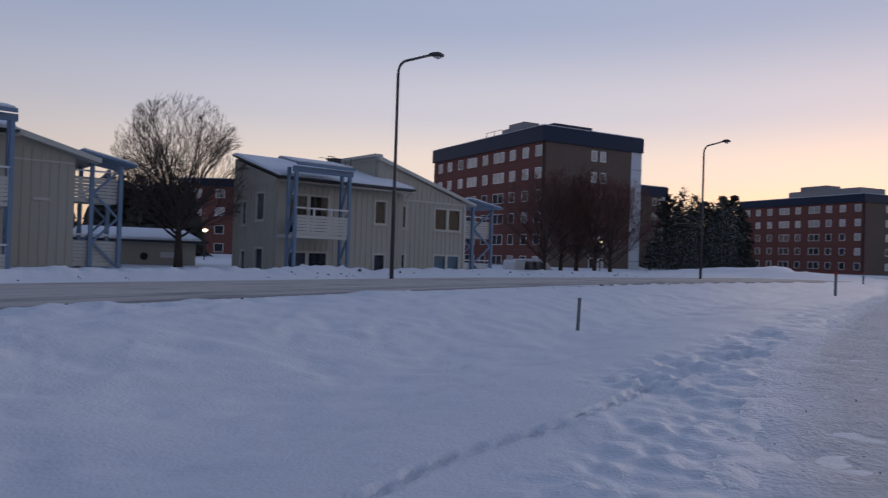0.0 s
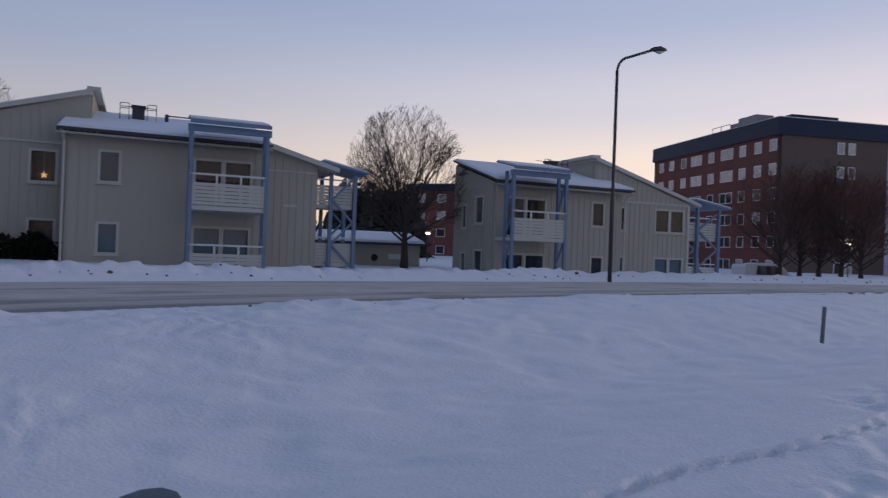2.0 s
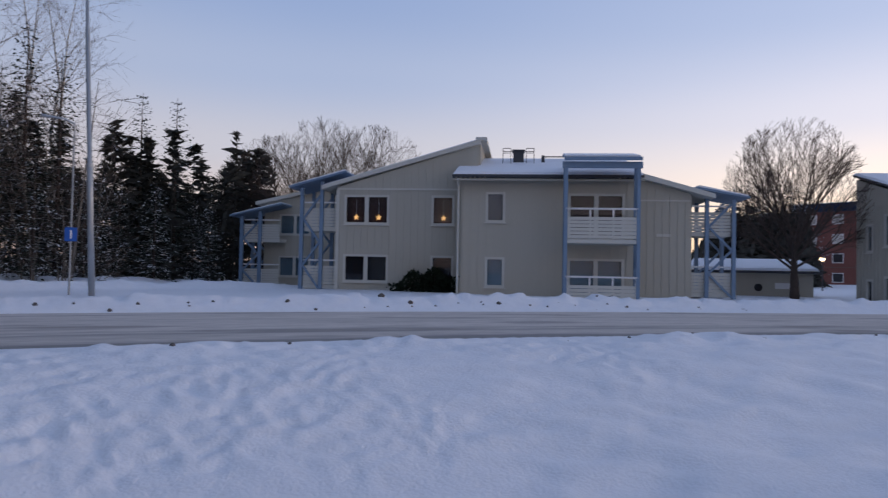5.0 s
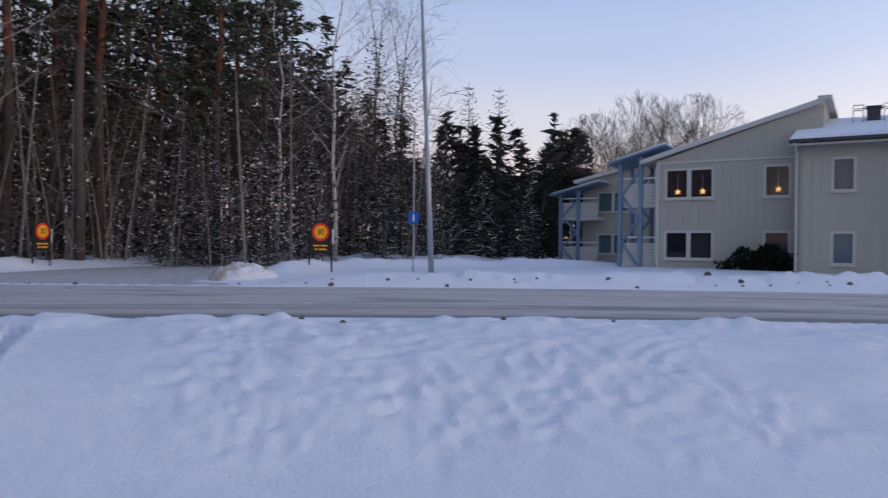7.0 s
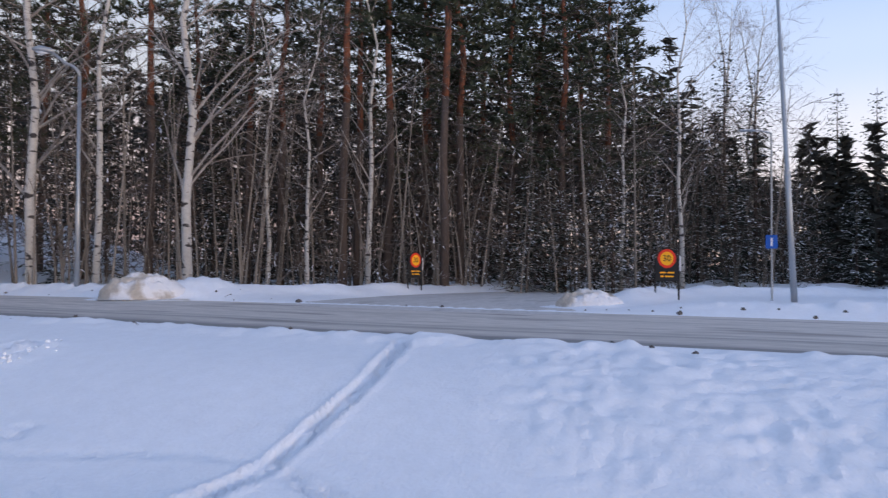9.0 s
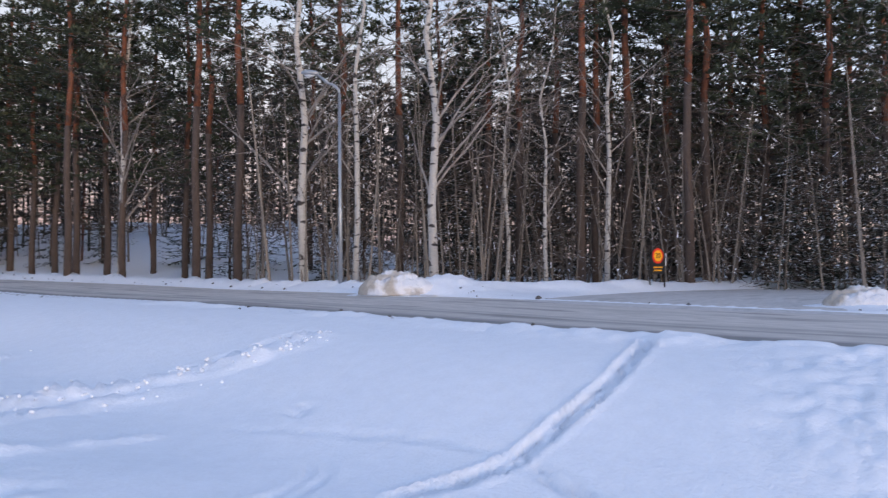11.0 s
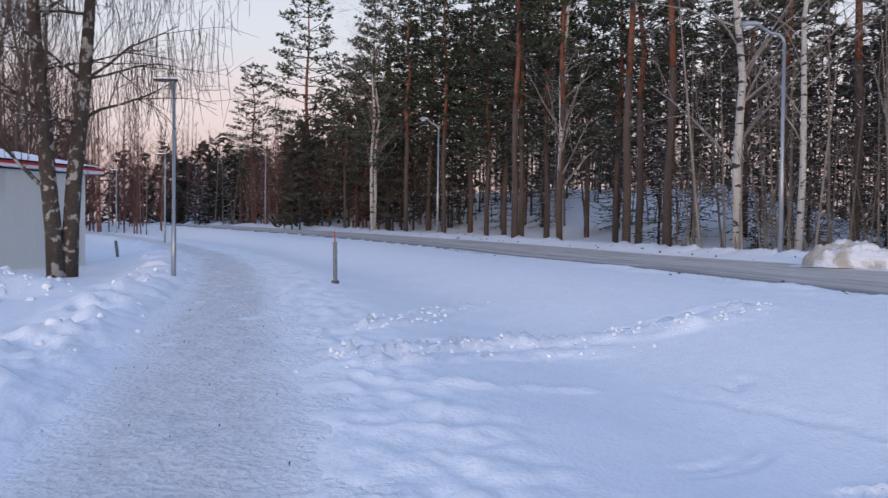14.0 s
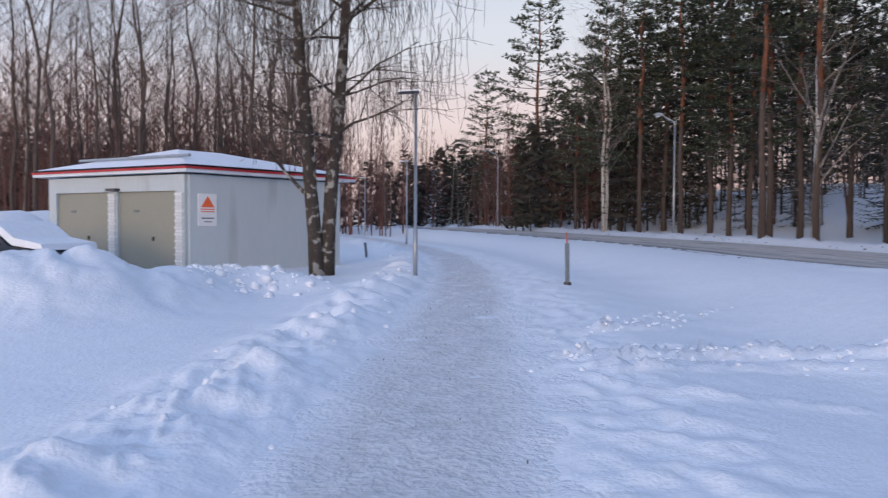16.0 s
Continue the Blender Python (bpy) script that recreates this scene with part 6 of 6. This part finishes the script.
PINES = [pine(11, 21, "tall pine with an orange upper trunk and snow-dusted crown", 0.42, 0.16, 0.4), pine(12, 23, "tall pine with a bare lower trunk and high crown", 0.50, 0.14, 0.3), pine(13, 19, "snow-dusted pine with a full crown", 0.26, 0.19, 0.55, whorls=19)]
SPRUCES = [spruce(21, 15, "dark slender spruce dusted with snow", 0.19, 0.22), spruce(22, 12, "dark full spruce dusted with snow", 0.24, 0.32), spruce(23, 7, "small spruce laden with snow", 0.30, 0.55, rows=20)]
BIRCHES = [birch(31, 17, "white-barked birch with bare branches", (BIRCHBARK, BIRCHTWIG), start=0.14, branches=26), birch(32, 15, "slender white birch with bare branches", (BIRCHBARK, BIRCHTWIG), trunk=0.10), birch(33, 18, "tall forked birch with pale bark", (BIRCHBARK, BIRCHTWIG), trunk=0.13, fork=True)]
SAPLINGS = [sapling(41, 9, "thin bare young tree at the wood's edge"), sapling(42, 12, "thin tall bare young tree at the wood's edge"), sapling(43, 6, "bare shrub of several stems at the wood's edge", stems=4), sapling(44, 11, "bare young tree with reddish twigs", REDTWIG)]
ROUND = [round_tree(51, 8.9, "bare round-crowned tree between the houses", (TWIG, TWIG), 0.385, 0.2, 0.15, 15), round_tree(52, 11.5, "bare broad tree with upright branches", (TWIG, TWIG), 0.42, 0.2, 0.14, 14), round_tree(53, 8.4, "dark bare tree beside the apartment block", (TWIG, REDTWIG), 0.46, 0.16, 0.08, 14)]

TALLS = [birch(71, 20, "tall slim bare tree behind the garage", (PINEBARK, TWIG), 0.13, 0.02, 0.22, 24, "tall bare trees"), birch(72, 18, "tall slim bare tree with fine twigs behind the garage", (PINEBARK, REDTWIG), 0.11, 0.02, 0.2, 24, "tall bare trees")]

# garden trees
plant(ROUND[0], 20.2, 38, 0.975)
for az, d, s in ((19.4, 82, 0.9), (19.9, 79, 0.98), (20.4, 82, 1.04), (20.9, 78, 1.0), (21.4, 80, 1.06), (21.9, 83, 1.1), (22.4, 78, 1.0), (22.8, 80, 1.06), (23.3, 82, 1.04), (23.8, 80, 0.98), (24.3, 78, 0.92), (24.8, 80, 0.85), (25.4, 81, 0.7)):
    plant(SPRUCES[1], az, d, s)
for az, d, s in ((-7.9, 58, 1.0), (-13.0, 59, 0.98), (-10.4, 61, 1.08), (-9.2, 63, 1.0), (-11.8, 60, 1.0)):
    plant(ROUND[2], az, d, s)
for az, d, s in ((56.0, 50, 1.0), (52.0, 52, 1.0), (59.5, 56, 0.95)):
    plant(ROUND[1], az, d, s)
for az, d, s in ((-19.3, 110, 0.8), (-20.9, 109, 0.74), (-21.9, 107, 0.7), (-16.7, 96, 0.42), (-18.0, 94, 0.4), (-19.1, 92, 0.38), (-18.9, 100, 0.70), (-21.5, 101, 0.62), (-20.3, 96, 0.5), (-17.6, 99, 0.62), (-18.3, 105, 0.85), (-19.7, 108, 0.72), (-21.0, 104, 0.75), (-16.0, 92, 0.5), (-22.0, 118, 0.8), (-20.4, 120, 0.8), (-17.0, 112, 0.55)):
    plant(SPRUCES[1], az, d, s * 1.3)

# the wood: single trees told apart by the road
for az, d, s in ((117.2, 27.2, 1.15), (127.4, 29.5, 1.0), (140.6, 41, 0.95)):
    plant(BIRCHES[0], az, d, s)
for az, d, s in ((123.5, 28.5, 1.12), (103.8, 31, 0.95), (79.5, 33, 0.85), (84.0, 33, 0.75), (108.4, 30, 0.7), (111.5, 31, 0.75)):
    plant(BIRCHES[1], az, d, s)
for az, d, s in ((155.2, 57, 1.0), (76.5, 46, 0.95), (74.5, 48, 0.95)):
    plant(BIRCHES[2], az, d, s)
for az, d, k, s in ((96.5, 33, 0, 1.0), (102.2, 33, 1, 0.95), (104.6, 34, 1, 0.9), (99.5, 36, 2, 1.0), (92.5, 35, 2, 1.0), (88.5, 34.5, 2, 1.05), (84.8, 36.5, 2, 0.95), (90.3, 38, 0, 1.05), (87.0, 39.5, 0, 1.0), (94.8, 40, 1, 1.0),
                    (141.5, 45, 2, 1.08), (147.5, 55, 2, 1.15), (150.8, 60, 2, 1.2), (154.0, 63, 2, 1.2), (144.8, 50, 2, 1.1), (136.2, 42, 2, 1.0), (132.4, 34, 1, 1.0), (135.4, 35.5, 1, 1.0), (144.0, 42, 1, 0.95), (149.6, 54, 1, 0.95), (97.7, 31, 1, 1.0), (105.7, 31.5, 1, 1.0), (110.5, 35, 0, 0.95), (113.0, 37, 0, 1.0), (107.5, 38, 1, 0.95), (134.5, 38, 0, 0.95), (140.5, 41, 1, 0.95), (143.5, 46, 0, 1.0), (146.2, 50, 2, 0.95),
                    (152.6, 56, 0, 0.95), (155.2, 58, 2, 0.92), (124.5, 37, 0, 1.0), (120.0, 36, 1, 1.0), (117.0, 39, 2, 1.0), (127.0, 40, 2, 1.0), (99.0, 41, 1, 1.0), (103.5, 42, 0, 1.0), (160.3, 74, 2, 1.3), (164.4, 88, 2, 1.0), (157.4, 64, 2, 0.8), (138.4, 46, 2, 0.95)):
    plant(PINES[k], az, d, s)
for az, d, k, s in ((76.5, 45, 0, 0.94), (74.4, 46, 0, 0.93), (78.0, 47, 0, 0.86), (69.1, 50, 0, 0.86), (66.7, 51, 0, 0.86), (84.6, 32.5, 2, 0.85), (88.2, 32, 2, 0.8), (91.2, 32.5, 2, 0.95), (81.8, 34, 2, 0.9), (67.9, 54, 1, 0.75), (70.4, 47, 1, 0.55), (71.7, 45, 1, 0.6), (65.3, 50, 1, 0.5), (63.5, 56, 1, 0.75), (62.6, 58, 0, 0.72), (78.4, 42, 1, 0.8),
                    (80.2, 43, 0, 0.8), (64.2, 47, 2, 0.8), (68.0, 44, 2, 0.9), (72.6, 43, 2, 1.0), (75.8, 39, 2, 1.0), (82.3, 37, 1, 0.7), (86.0, 33.5, 2, 0.9), (89.8, 34, 2, 1.0), (94.2, 35, 2, 1.1), (98.0, 37, 1, 0.8), (101.0, 38, 1, 0.8), (106.0, 36, 2, 1.1), (109.0, 37, 1, 0.75), (112.0, 40, 1, 0.9),
                    (115.5, 36, 2, 1.0), (118.0, 41, 1, 0.9), (122.8, 38, 1, 0.8), (126.0, 36, 2, 1.1), (130.6, 42, 1, 0.85), (133.0, 39, 2, 1.1), (136.0, 48, 1, 0.9), (141.8, 53, 1, 0.9), (145.0, 55, 0, 0.8), (149.0, 60, 1, 0.8), (166.0, 94, 1, 1.15), (160.0, 75, 0, 0.8), (168.3, 92, 2, 1.3)):
    plant(SPRUCES[k], az, d, s)
rnd = random.Random(5)
for k in range(100):
    az = 72 + 60 * k / 100 + rnd.uniform(-0.6, 0.6)
    d = rnd.uniform(29.5, 37) + (8 if az < 80 else 0) + max(0, az - 125) * 0.5 - (2.0 if az > 112 else 0)
    plant(SAPLINGS[rnd.choice((0, 0, 1, 1, 2, 2))], az, d, rnd.uniform(0.6, 1.15))
for k in range(60):
    az = 132 + 36 * k / 60 + rnd.uniform(-0.5, 0.5)
    plant(SAPLINGS[rnd.choice((0, 1, 1, 2, 3))], az, 42 + (az - 132) * 1.15 + rnd.uniform(0, 12), rnd.uniform(0.7, 1.3))
for k in range(52):
    az = 160 + 42 * k / 52 + rnd.uniform(-0.6, 0.6)
    dd = rnd.uniform(62, 88) + (26 if az < 170 else 0)
    plant(SAPLINGS[rnd.choice((1, 3, 3))], az, dd, rnd.uniform(0.85, 1.25) * (1.45 if az > 177 else 1.0))
for k in range(34):
    az = 178 + 26 * k / 34 + rnd.uniform(-0.7, 0.7)
    plant(TALLS[k % 2], az, rnd.uniform(46, 66), rnd.uniform(0.85, 1.15))
# the old twin birch by the garage


def old_birch():
    rnd = random.Random(61)
    t = new("birch")
    tagged(t, "old twin-stemmed birch with rough bark and hanging twigs", "birch tree", "old birch")
    b, tw = Geo(), Geo()
    for sx in (-1, 1):
        pts = [Vector((sx * (0.10 + 0.075 * z) + rnd.uniform(-0.05, 0.05), 0.05 * sx, z - (0.3 if z == 0 else 0))) for z in (0, 1.2, 2.6, 4.2, 6, 8, 10, 12.5)]
        part("trunk", Geo().tube(pts, [0.26, 0.20, 0.19, 0.175, 0.15, 0.12, 0.08, 0.03], 12), OLDBIRCH, t, smooth=True)
        for k in range(15):
            z = rnd.uniform(3.6, 11.8)
            i = max(n for n in range(7) if pts[n].z <= z)
            p = pts[i].lerp(pts[i + 1], (z - pts[i].z) / (pts[i + 1].z - pts[i].z))
            a = rnd.uniform(0, 6.283)
            d = Vector((math.cos(a), math.sin(a), rnd.uniform(0.2, 0.8))).normalized()
            L = rnd.uniform(1.8, 3.4)
            limb(b, rnd, p, d, L, 0.05, 2, tw, 0.6, 0.10, 4, 4, 0.05, 0.2, 0.006, (4, 5))
            for m in range(60):
                q = p + d * L * rnd.uniform(0.3, 1.35) + Vector((rnd.uniform(-0.7, 0.7), rnd.uniform(-0.7, 0.7), rnd.uniform(-0.2, 0.5)))
                drop = rnd.uniform(0.5, 1.9)
                tw.tube([q, q + Vector((rnd.uniform(-0.12, 0.12), rnd.uniform(-0.12, 0.12), -drop * 0.5)), q + Vector((rnd.uniform(-0.2, 0.2), rnd.uniform(-0.2, 0.2), -drop))], [0.009, 0.007, 0.005], 3, cap=False)
    limb(b, rnd, Vector((0.15, 0, 2.0)), Vector((0.75, -0.2, 0.75)), 2.6, 0.07, 2, tw, 0.5, 0, 4, 5, 0.1)
    part("bough", b, OLDBIRCH, t)
    part("crown", tw, TWIG, t)
    return t


plant(old_birch(), 177.3, 20.6, 1.0, -3)


def far_woods():
    """Dark woods farther off that close the gaps between the trunks."""
    rnd = random.Random(9)
    g, w = Geo(), Geo()
    for k in range(470):
        az = 60 + 102 * (k + rnd.random()) / 470
        thick = min(1.0, max(0.0, (az - 76) / 6)) * min(1.0, max(0.0, (161 - az) / 5))
        if az > 119 and k % 5 == 0:
            continue
        d = rnd.uniform(47, 82) + (12 if az > 119 else 0)
        p = vec(az, d)
        z = height(p.x, p.y) - 0.2
        open_foot = 0.07 * max(0.0, min(1.0, (az - 122) / 8))
        tall = (9.5 + 8.5 * thick) * rnd.uniform(0.7, 1.1)
        wide = tall * rnd.uniform(0.11, 0.16)
        conical = rnd.random() < 0.6 or az > 148
        for _ in range(150):
            f = rnd.random() ** (1.1 if conical else 0.7)
            f = f if conical else 0.35 + 0.65 * f
            f = open_foot + (1 - open_foot) * f
            r = wide * ((1 - f) * 1.4 + 0.08 if conical else 0.75 * math.sin(math.pi * min(1, (f - 0.3) / 0.7)) + 0.25)
            a = rnd.uniform(0, 6.283)
            c = Vector((p.x + math.cos(a) * r * rnd.uniform(0.2, 1), p.y + math.sin(a) * r * rnd.uniform(0.2, 1), z + tall * f))
            u = Vector((rnd.uniform(-1, 1), rnd.uniform(-1, 1), rnd.uniform(-0.5, 0.3))).normalized()
            s = u.cross(Vector((rnd.uniform(-1, 1), rnd.uniform(-1, 1), rnd.uniform(-1, 1)))).normalized()
            L = rnd.uniform(0.28, 0.8)
            g.face([c - u * L, c + s * L * 0.24, c + u * L, c - s * L * 0.24])
        g.tube([(p.x, p.y, z - 1), (p.x, p.y, z + tall)], [0.10, 0.03], 4, cap=False)
    for k in range(330):
        az = 153 + 52 * (k + rnd.random()) / 330
        p = vec(az, rnd.uniform(92, 128))
        if on_road(p.x, p.y)[0]:
            continue
        tall = rnd.uniform(8, 13.5)
        for _ in range(85):
            f = rnd.random()
            r = tall * 0.17 * ((1 - f) * 1.3 + 0.1)
            a = rnd.uniform(0, 6.283)
            c = Vector((p.x + math.cos(a) * r, p.y + math.sin(a) * r, 0.3 + tall * f))
            u = Vector((rnd.uniform(-1, 1), rnd.uniform(-1, 1), rnd.uniform(-0.6, 0.3))).normalized()
            v = u.cross(Vector((rnd.uniform(-1, 1), rnd.uniform(-1, 1), rnd.uniform(-1, 1)))).normalized()
            L = rnd.uniform(0.4, 1.0)
            g.face([c - u * L, c + v * L * 0.3, c + u * L, c - v * L * 0.3])
    single("far_woods", g, FARWOOD, Matrix(), "dark conifer woods behind the front trees", "woods", kind="stuff")
    for k in range(900):
        az = 150 + 52 * (k + rnd.random()) / 860 if k < 860 else 156 + 22 * rnd.random()
        d = rnd.uniform(66, 125) if k < 860 else rnd.uniform(100, 135)
        p = vec(az, d)
        if on_road(p.x, p.y)[0]:
            continue
        tall = rnd.uniform(9, 15.5) * (1.25 if az > 176 else 1.0 if k < 860 else 1.25)
        w.tube([(p.x, p.y, -0.5), (p.x + rnd.uniform(-0.3, 0.3), p.y, tall * 0.6), (p.x + rnd.uniform(-0.5, 0.5), p.y, tall)], [0.09, 0.05, 0.015], 4, cap=False)
        for _ in range(44):
            f = rnd.uniform(0.15, 0.97)
            a = rnd.uniform(0, 6.283)
            c = Vector((p.x, p.y, tall * f))
            L = rnd.uniform(0.7, 2.4) * (1.15 - 0.95 * f)
            w.tube([c, c + Vector((math.cos(a) * L, math.sin(a) * L, L * rnd.uniform(0.7, 1.9)))], [0.026, 0.010], 3, cap=False)
    single("far_birch_wood", w, REDTWIG, Matrix(), "reddish bare birch wood in the distance", "woods", kind="stuff")


def undergrowth():
    """Fine bare branches and snow-dusted sprays between the trunks."""
    rnd = random.Random(23)
    g, s = Geo(), Geo()
    spots = []
    for k in range(11500):
        az = rnd.uniform(70, 165)
        far_off = 8 if az < 80 else max(0.0, az - 126) * 1.1
        spots.append(vec(az, rnd.uniform(29.0, 44) + far_off, az))
    foot = terrain(np.array([q.x for q in spots]), np.array([q.y for q in spots]))
    for p, z0 in zip(spots, foot):
        low = 0.3 + 2.2 * max(0.0, min(1.0, (p.z - 124) / 8))
        z = float(z0) + low + 9.5 * rnd.random() ** 1.7
        a = rnd.uniform(0, 6.283)
        L = rnd.uniform(0.5, 1.9)
        c = Vector((p.x, p.y, z))
        v = Vector((math.cos(a), math.sin(a), rnd.uniform(-0.25, 1.3))).normalized()
        e = c + v * L * 0.6 + Vector((0, 0, rnd.uniform(-0.1, 0.1)))
        g.tube([c, e, c + v * L + Vector((rnd.uniform(-0.2, 0.2), rnd.uniform(-0.2, 0.2), rnd.uniform(-0.2, 0.1)))], [0.016, 0.011, 0.006], 3, cap=False)
        if v.z < 0.75:
            for _ in range(rnd.choice((1, 1, 2, 3))):
                q = v.cross(Vector((0, 0, 1))).normalized() * rnd.uniform(0.012, 0.035)
                h = Vector((0, 0, 0.018))
                u0 = rnd.uniform(0, 0.8)
                o, w = c.lerp(e, u0) + h, c.lerp(e, min(1.0, u0 + rnd.uniform(0.08, 0.3))) + h
                s.face([o + q, o - q, w - q * 0.5, w + q * 0.5])
    single("undergrowth", g, UNDER, Matrix(), "tangle of fine bare branches at the wood's edge", "undergrowth", kind="stuff")
    single("branch_snow", s, SNOW_ROOF, Matrix(), "thin snow lying along the branches", "snow", kind="stuff")


undergrowth()


def far_garden_trees():
    rnd = random.Random(10)
    h = Geo()
    for k in range(260):
        az = rnd.uniform(15, 62) if k < 90 else rnd.uniform(-60, -14)
        d = rnd.uniform(170, 260)
        p = vec(az, d)
        tall = rnd.uniform(7, 12)
        for tier in range(5):
            for j in range(6):
                a0 = rnd.uniform(0, 6.283)
                r = tall * 0.28 * (1 - tier / 6)
                base = Vector((p.x, p.y, tall * tier / 5))
                s = Vector((-math.sin(a0), math.cos(a0), 0)) * r * 0.6
                tip = base + Vector((math.cos(a0) * r, math.sin(a0) * r, 0))
                h.face([tip + s, tip - s, base + Vector((0, 0, tall / 3))])
    # dense dark copses between the blocks and behind the low garage
    for az0, az1, d0, d1, t0, t1, count in ((-22.6, -16.6, 112, 135, 8.5, 12.5, 70), (19.3, 25.6, 74, 90, 6.0, 8.2, 70)):
        for k in range(count):
            p = vec(az0 + (az1 - az0) * (k + rnd.random()) / count, rnd.uniform(d0, d1))
            tall = rnd.uniform(t0, t1)
            for _ in range(110):
                f = rnd.random() ** 1.2
                r = tall * 0.2 * ((1 - f) * 1.2 + 0.08)
                a = rnd.uniform(0, 6.283)
                c = Vector((p.x + math.cos(a) * r, p.y + math.sin(a) * r, 0.4 + tall * f))
                u = Vector((rnd.uniform(-1, 1), rnd.uniform(-1, 1), rnd.uniform(-0.6, 0.3))).normalized()
                v = u.cross(Vector((rnd.uniform(-1, 1), rnd.uniform(-1, 1), rnd.uniform(-1, 1)))).normalized()
                L = rnd.uniform(0.35, 0.9)
                h.face([c - u * L, c + v * L * 0.3, c + u * L, c - v * L * 0.3])
    single("far_trees", h, FARWOOD, Matrix(), "dark trees far behind the houses", "woods", kind="stuff")


far_woods()
far_garden_trees()


def hedge():
    """Dark bush under the house wall."""
    rnd = random.Random(3)
    g, st = Geo(), Geo()
    for k in range(2200):
        x = rnd.gauss(0, 1.0)
        if abs(x) > 2.1:
            continue
        top = 1.25 * (1 - 0.16 * x * x) + 0.2 * math.sin(5 * x)
        z = rnd.uniform(0.1, max(0.3, top))
        p = Vector((x, rnd.uniform(-0.45, 0.45), z))
        d = Vector((rnd.uniform(-1, 1), rnd.uniform(-1, 1), rnd.uniform(-0.3, 1))).normalized()
        s = d.orthogonal().normalized()
        L = rnd.uniform(0.12, 0.24)
        g.face([p, p + d * L * 0.5 + s * L * 0.3, p + d * L, p + d * L * 0.5 - s * L * 0.3])
    for k in range(16):
        x = rnd.uniform(-1.6, 1.6)
        st.tube([(x * 0.8, 0, -0.2), (x, rnd.uniform(-0.3, 0.3), 1.0)], [0.02, 0.008], 4, cap=False)
    t = thing("bush", at_row(-4.0, 31.6, 0.55) @ Matrix.Diagonal((0.85, 0.9, 0.85, 1)), "dark evergreen bush under a house window", "bush")
    part("foliage", g, BUSH, t)
    part("stem", st, TWIG, t)


hedge()

# clods along the ploughed edges
rnd = random.Random(17)
g = Geo()
for k in range(900):
    i = rnd.randrange(90, len(EDGE) - 160)
    t = EDGE[i + 1] - EDGE[i - 1]
    t = t / np.hypot(*t)
    nrm = np.array([t[1], -t[0]])
    off = rnd.choice((rnd.uniform(7.5, 8.7), rnd.uniform(7.5, 8.1), rnd.uniform(7.5, 8.1), rnd.uniform(-0.5, 0.0)))
    p = EDGE[i] + nrm * off
    if math.hypot(*p) > 60:
        continue
    z = max(height(p[0], p[1]), ROAD_Z if 0 < off < ROAD_W else -9)
    r = rnd.uniform(0.015, 0.045) if rnd.random() < 0.86 else rnd.uniform(0.05, 0.10)
    g.tube([(p[0], p[1], z - r * 0.6), (p[0] + rnd.uniform(-r, r) * 0.4, p[1], z + r * 0.1), (p[0], p[1] + rnd.uniform(-r, r) * 0.4, z + r * 0.7)], [r * 0.8, r, r * 0.45], 6)
single("snow_clods", g, GRIT, Matrix(), "dirty clods of snow thrown up along the road", "snow clods", kind="stuff")


# broken lumps of snow along the path's bank and the heap by the garage
rnd = random.Random(29)
g = Geo()
chunks = [curve_through(places, 0.2) for half, deep, gap_m, places in TRACKS if deep < -0.08]
for k in range(860):
    if k >= 620:
        line = chunks[0] if k % 2 else rnd.choice(chunks)
        c = line[rnd.randrange(len(line))]
        x, y = c[0] + rnd.gauss(0, 0.13), c[1] + rnd.gauss(0, 0.13)
    elif k < 430:
        i = rnd.randrange(len(WALKWAY))
        if not (-30 < WALKWAY[i][1] < 1.5):
            continue
        t = WALKWAY[min(i + 1, len(WALKWAY) - 1)] - WALKWAY[i - 1]
        t = t / np.hypot(*t)
        off = -rnd.gauss(1.85, 0.4)
        x, y = WALKWAY[i][0] + t[1] * off + rnd.uniform(-0.3, 0.3), WALKWAY[i][1] - t[0] * off + rnd.uniform(-0.3, 0.3)
    else:
        q = vec(rnd.gauss(-176, 3.0), rnd.gauss(16.2, 0.7))
        x, y = q.x, q.y
    r = rnd.uniform(0.02, 0.06) if rnd.random() < 0.8 else rnd.uniform(0.06, 0.12)
    r = min(r, 0.05) * 0.65 if k >= 620 else r
    z = height(x, y)
    j = lambda: rnd.uniform(-0.35, 0.35) * r
    g.tube([(x + j(), y + j(), z - r * 0.5), (x + j(), y + j(), z + r * 0.05), (x + j(), y + j(), z + r * 0.5), (x + j(), y + j(), z + r * 0.75)], [r * 0.8, r * rnd.uniform(0.9, 1.2), r * 0.8, r * 0.3], 7)
single("snow_lumps", g, SNOW_ROOF, Matrix(), "broken lumps of white snow beside the path", "snow lumps", kind="stuff", smooth=True)
g = Geo()
for k in range(90):
    d = rnd.uniform(2.2, 14)
    side = rnd.choice((0, 1))
    i = int(np.argmin(np.abs(np.hypot(*WALKWAY.T) - d) + (99 if side else 0) * (WALKWAY[:, 1] > 0) + (0 if side else 99) * (WALKWAY[:, 1] < 0)))
    x, y = WALKWAY[i][0] + rnd.uniform(-1, 1), WALKWAY[i][1] + rnd.uniform(-0.4, 0.4)
    z = float(path_height(math.hypot(x, y))) - 0.005
    r = rnd.uniform(0.003, 0.007)
    g.tube([(x, y, z - 0.02), (x, y, z + r), (x + r * 0.4, y, z + r * 1.4)], [r, r, r * 0.4], 5)
single("path_grit", g, GRIT, Matrix(), "dark grit scattered over the trodden path", "grit", kind="stuff")
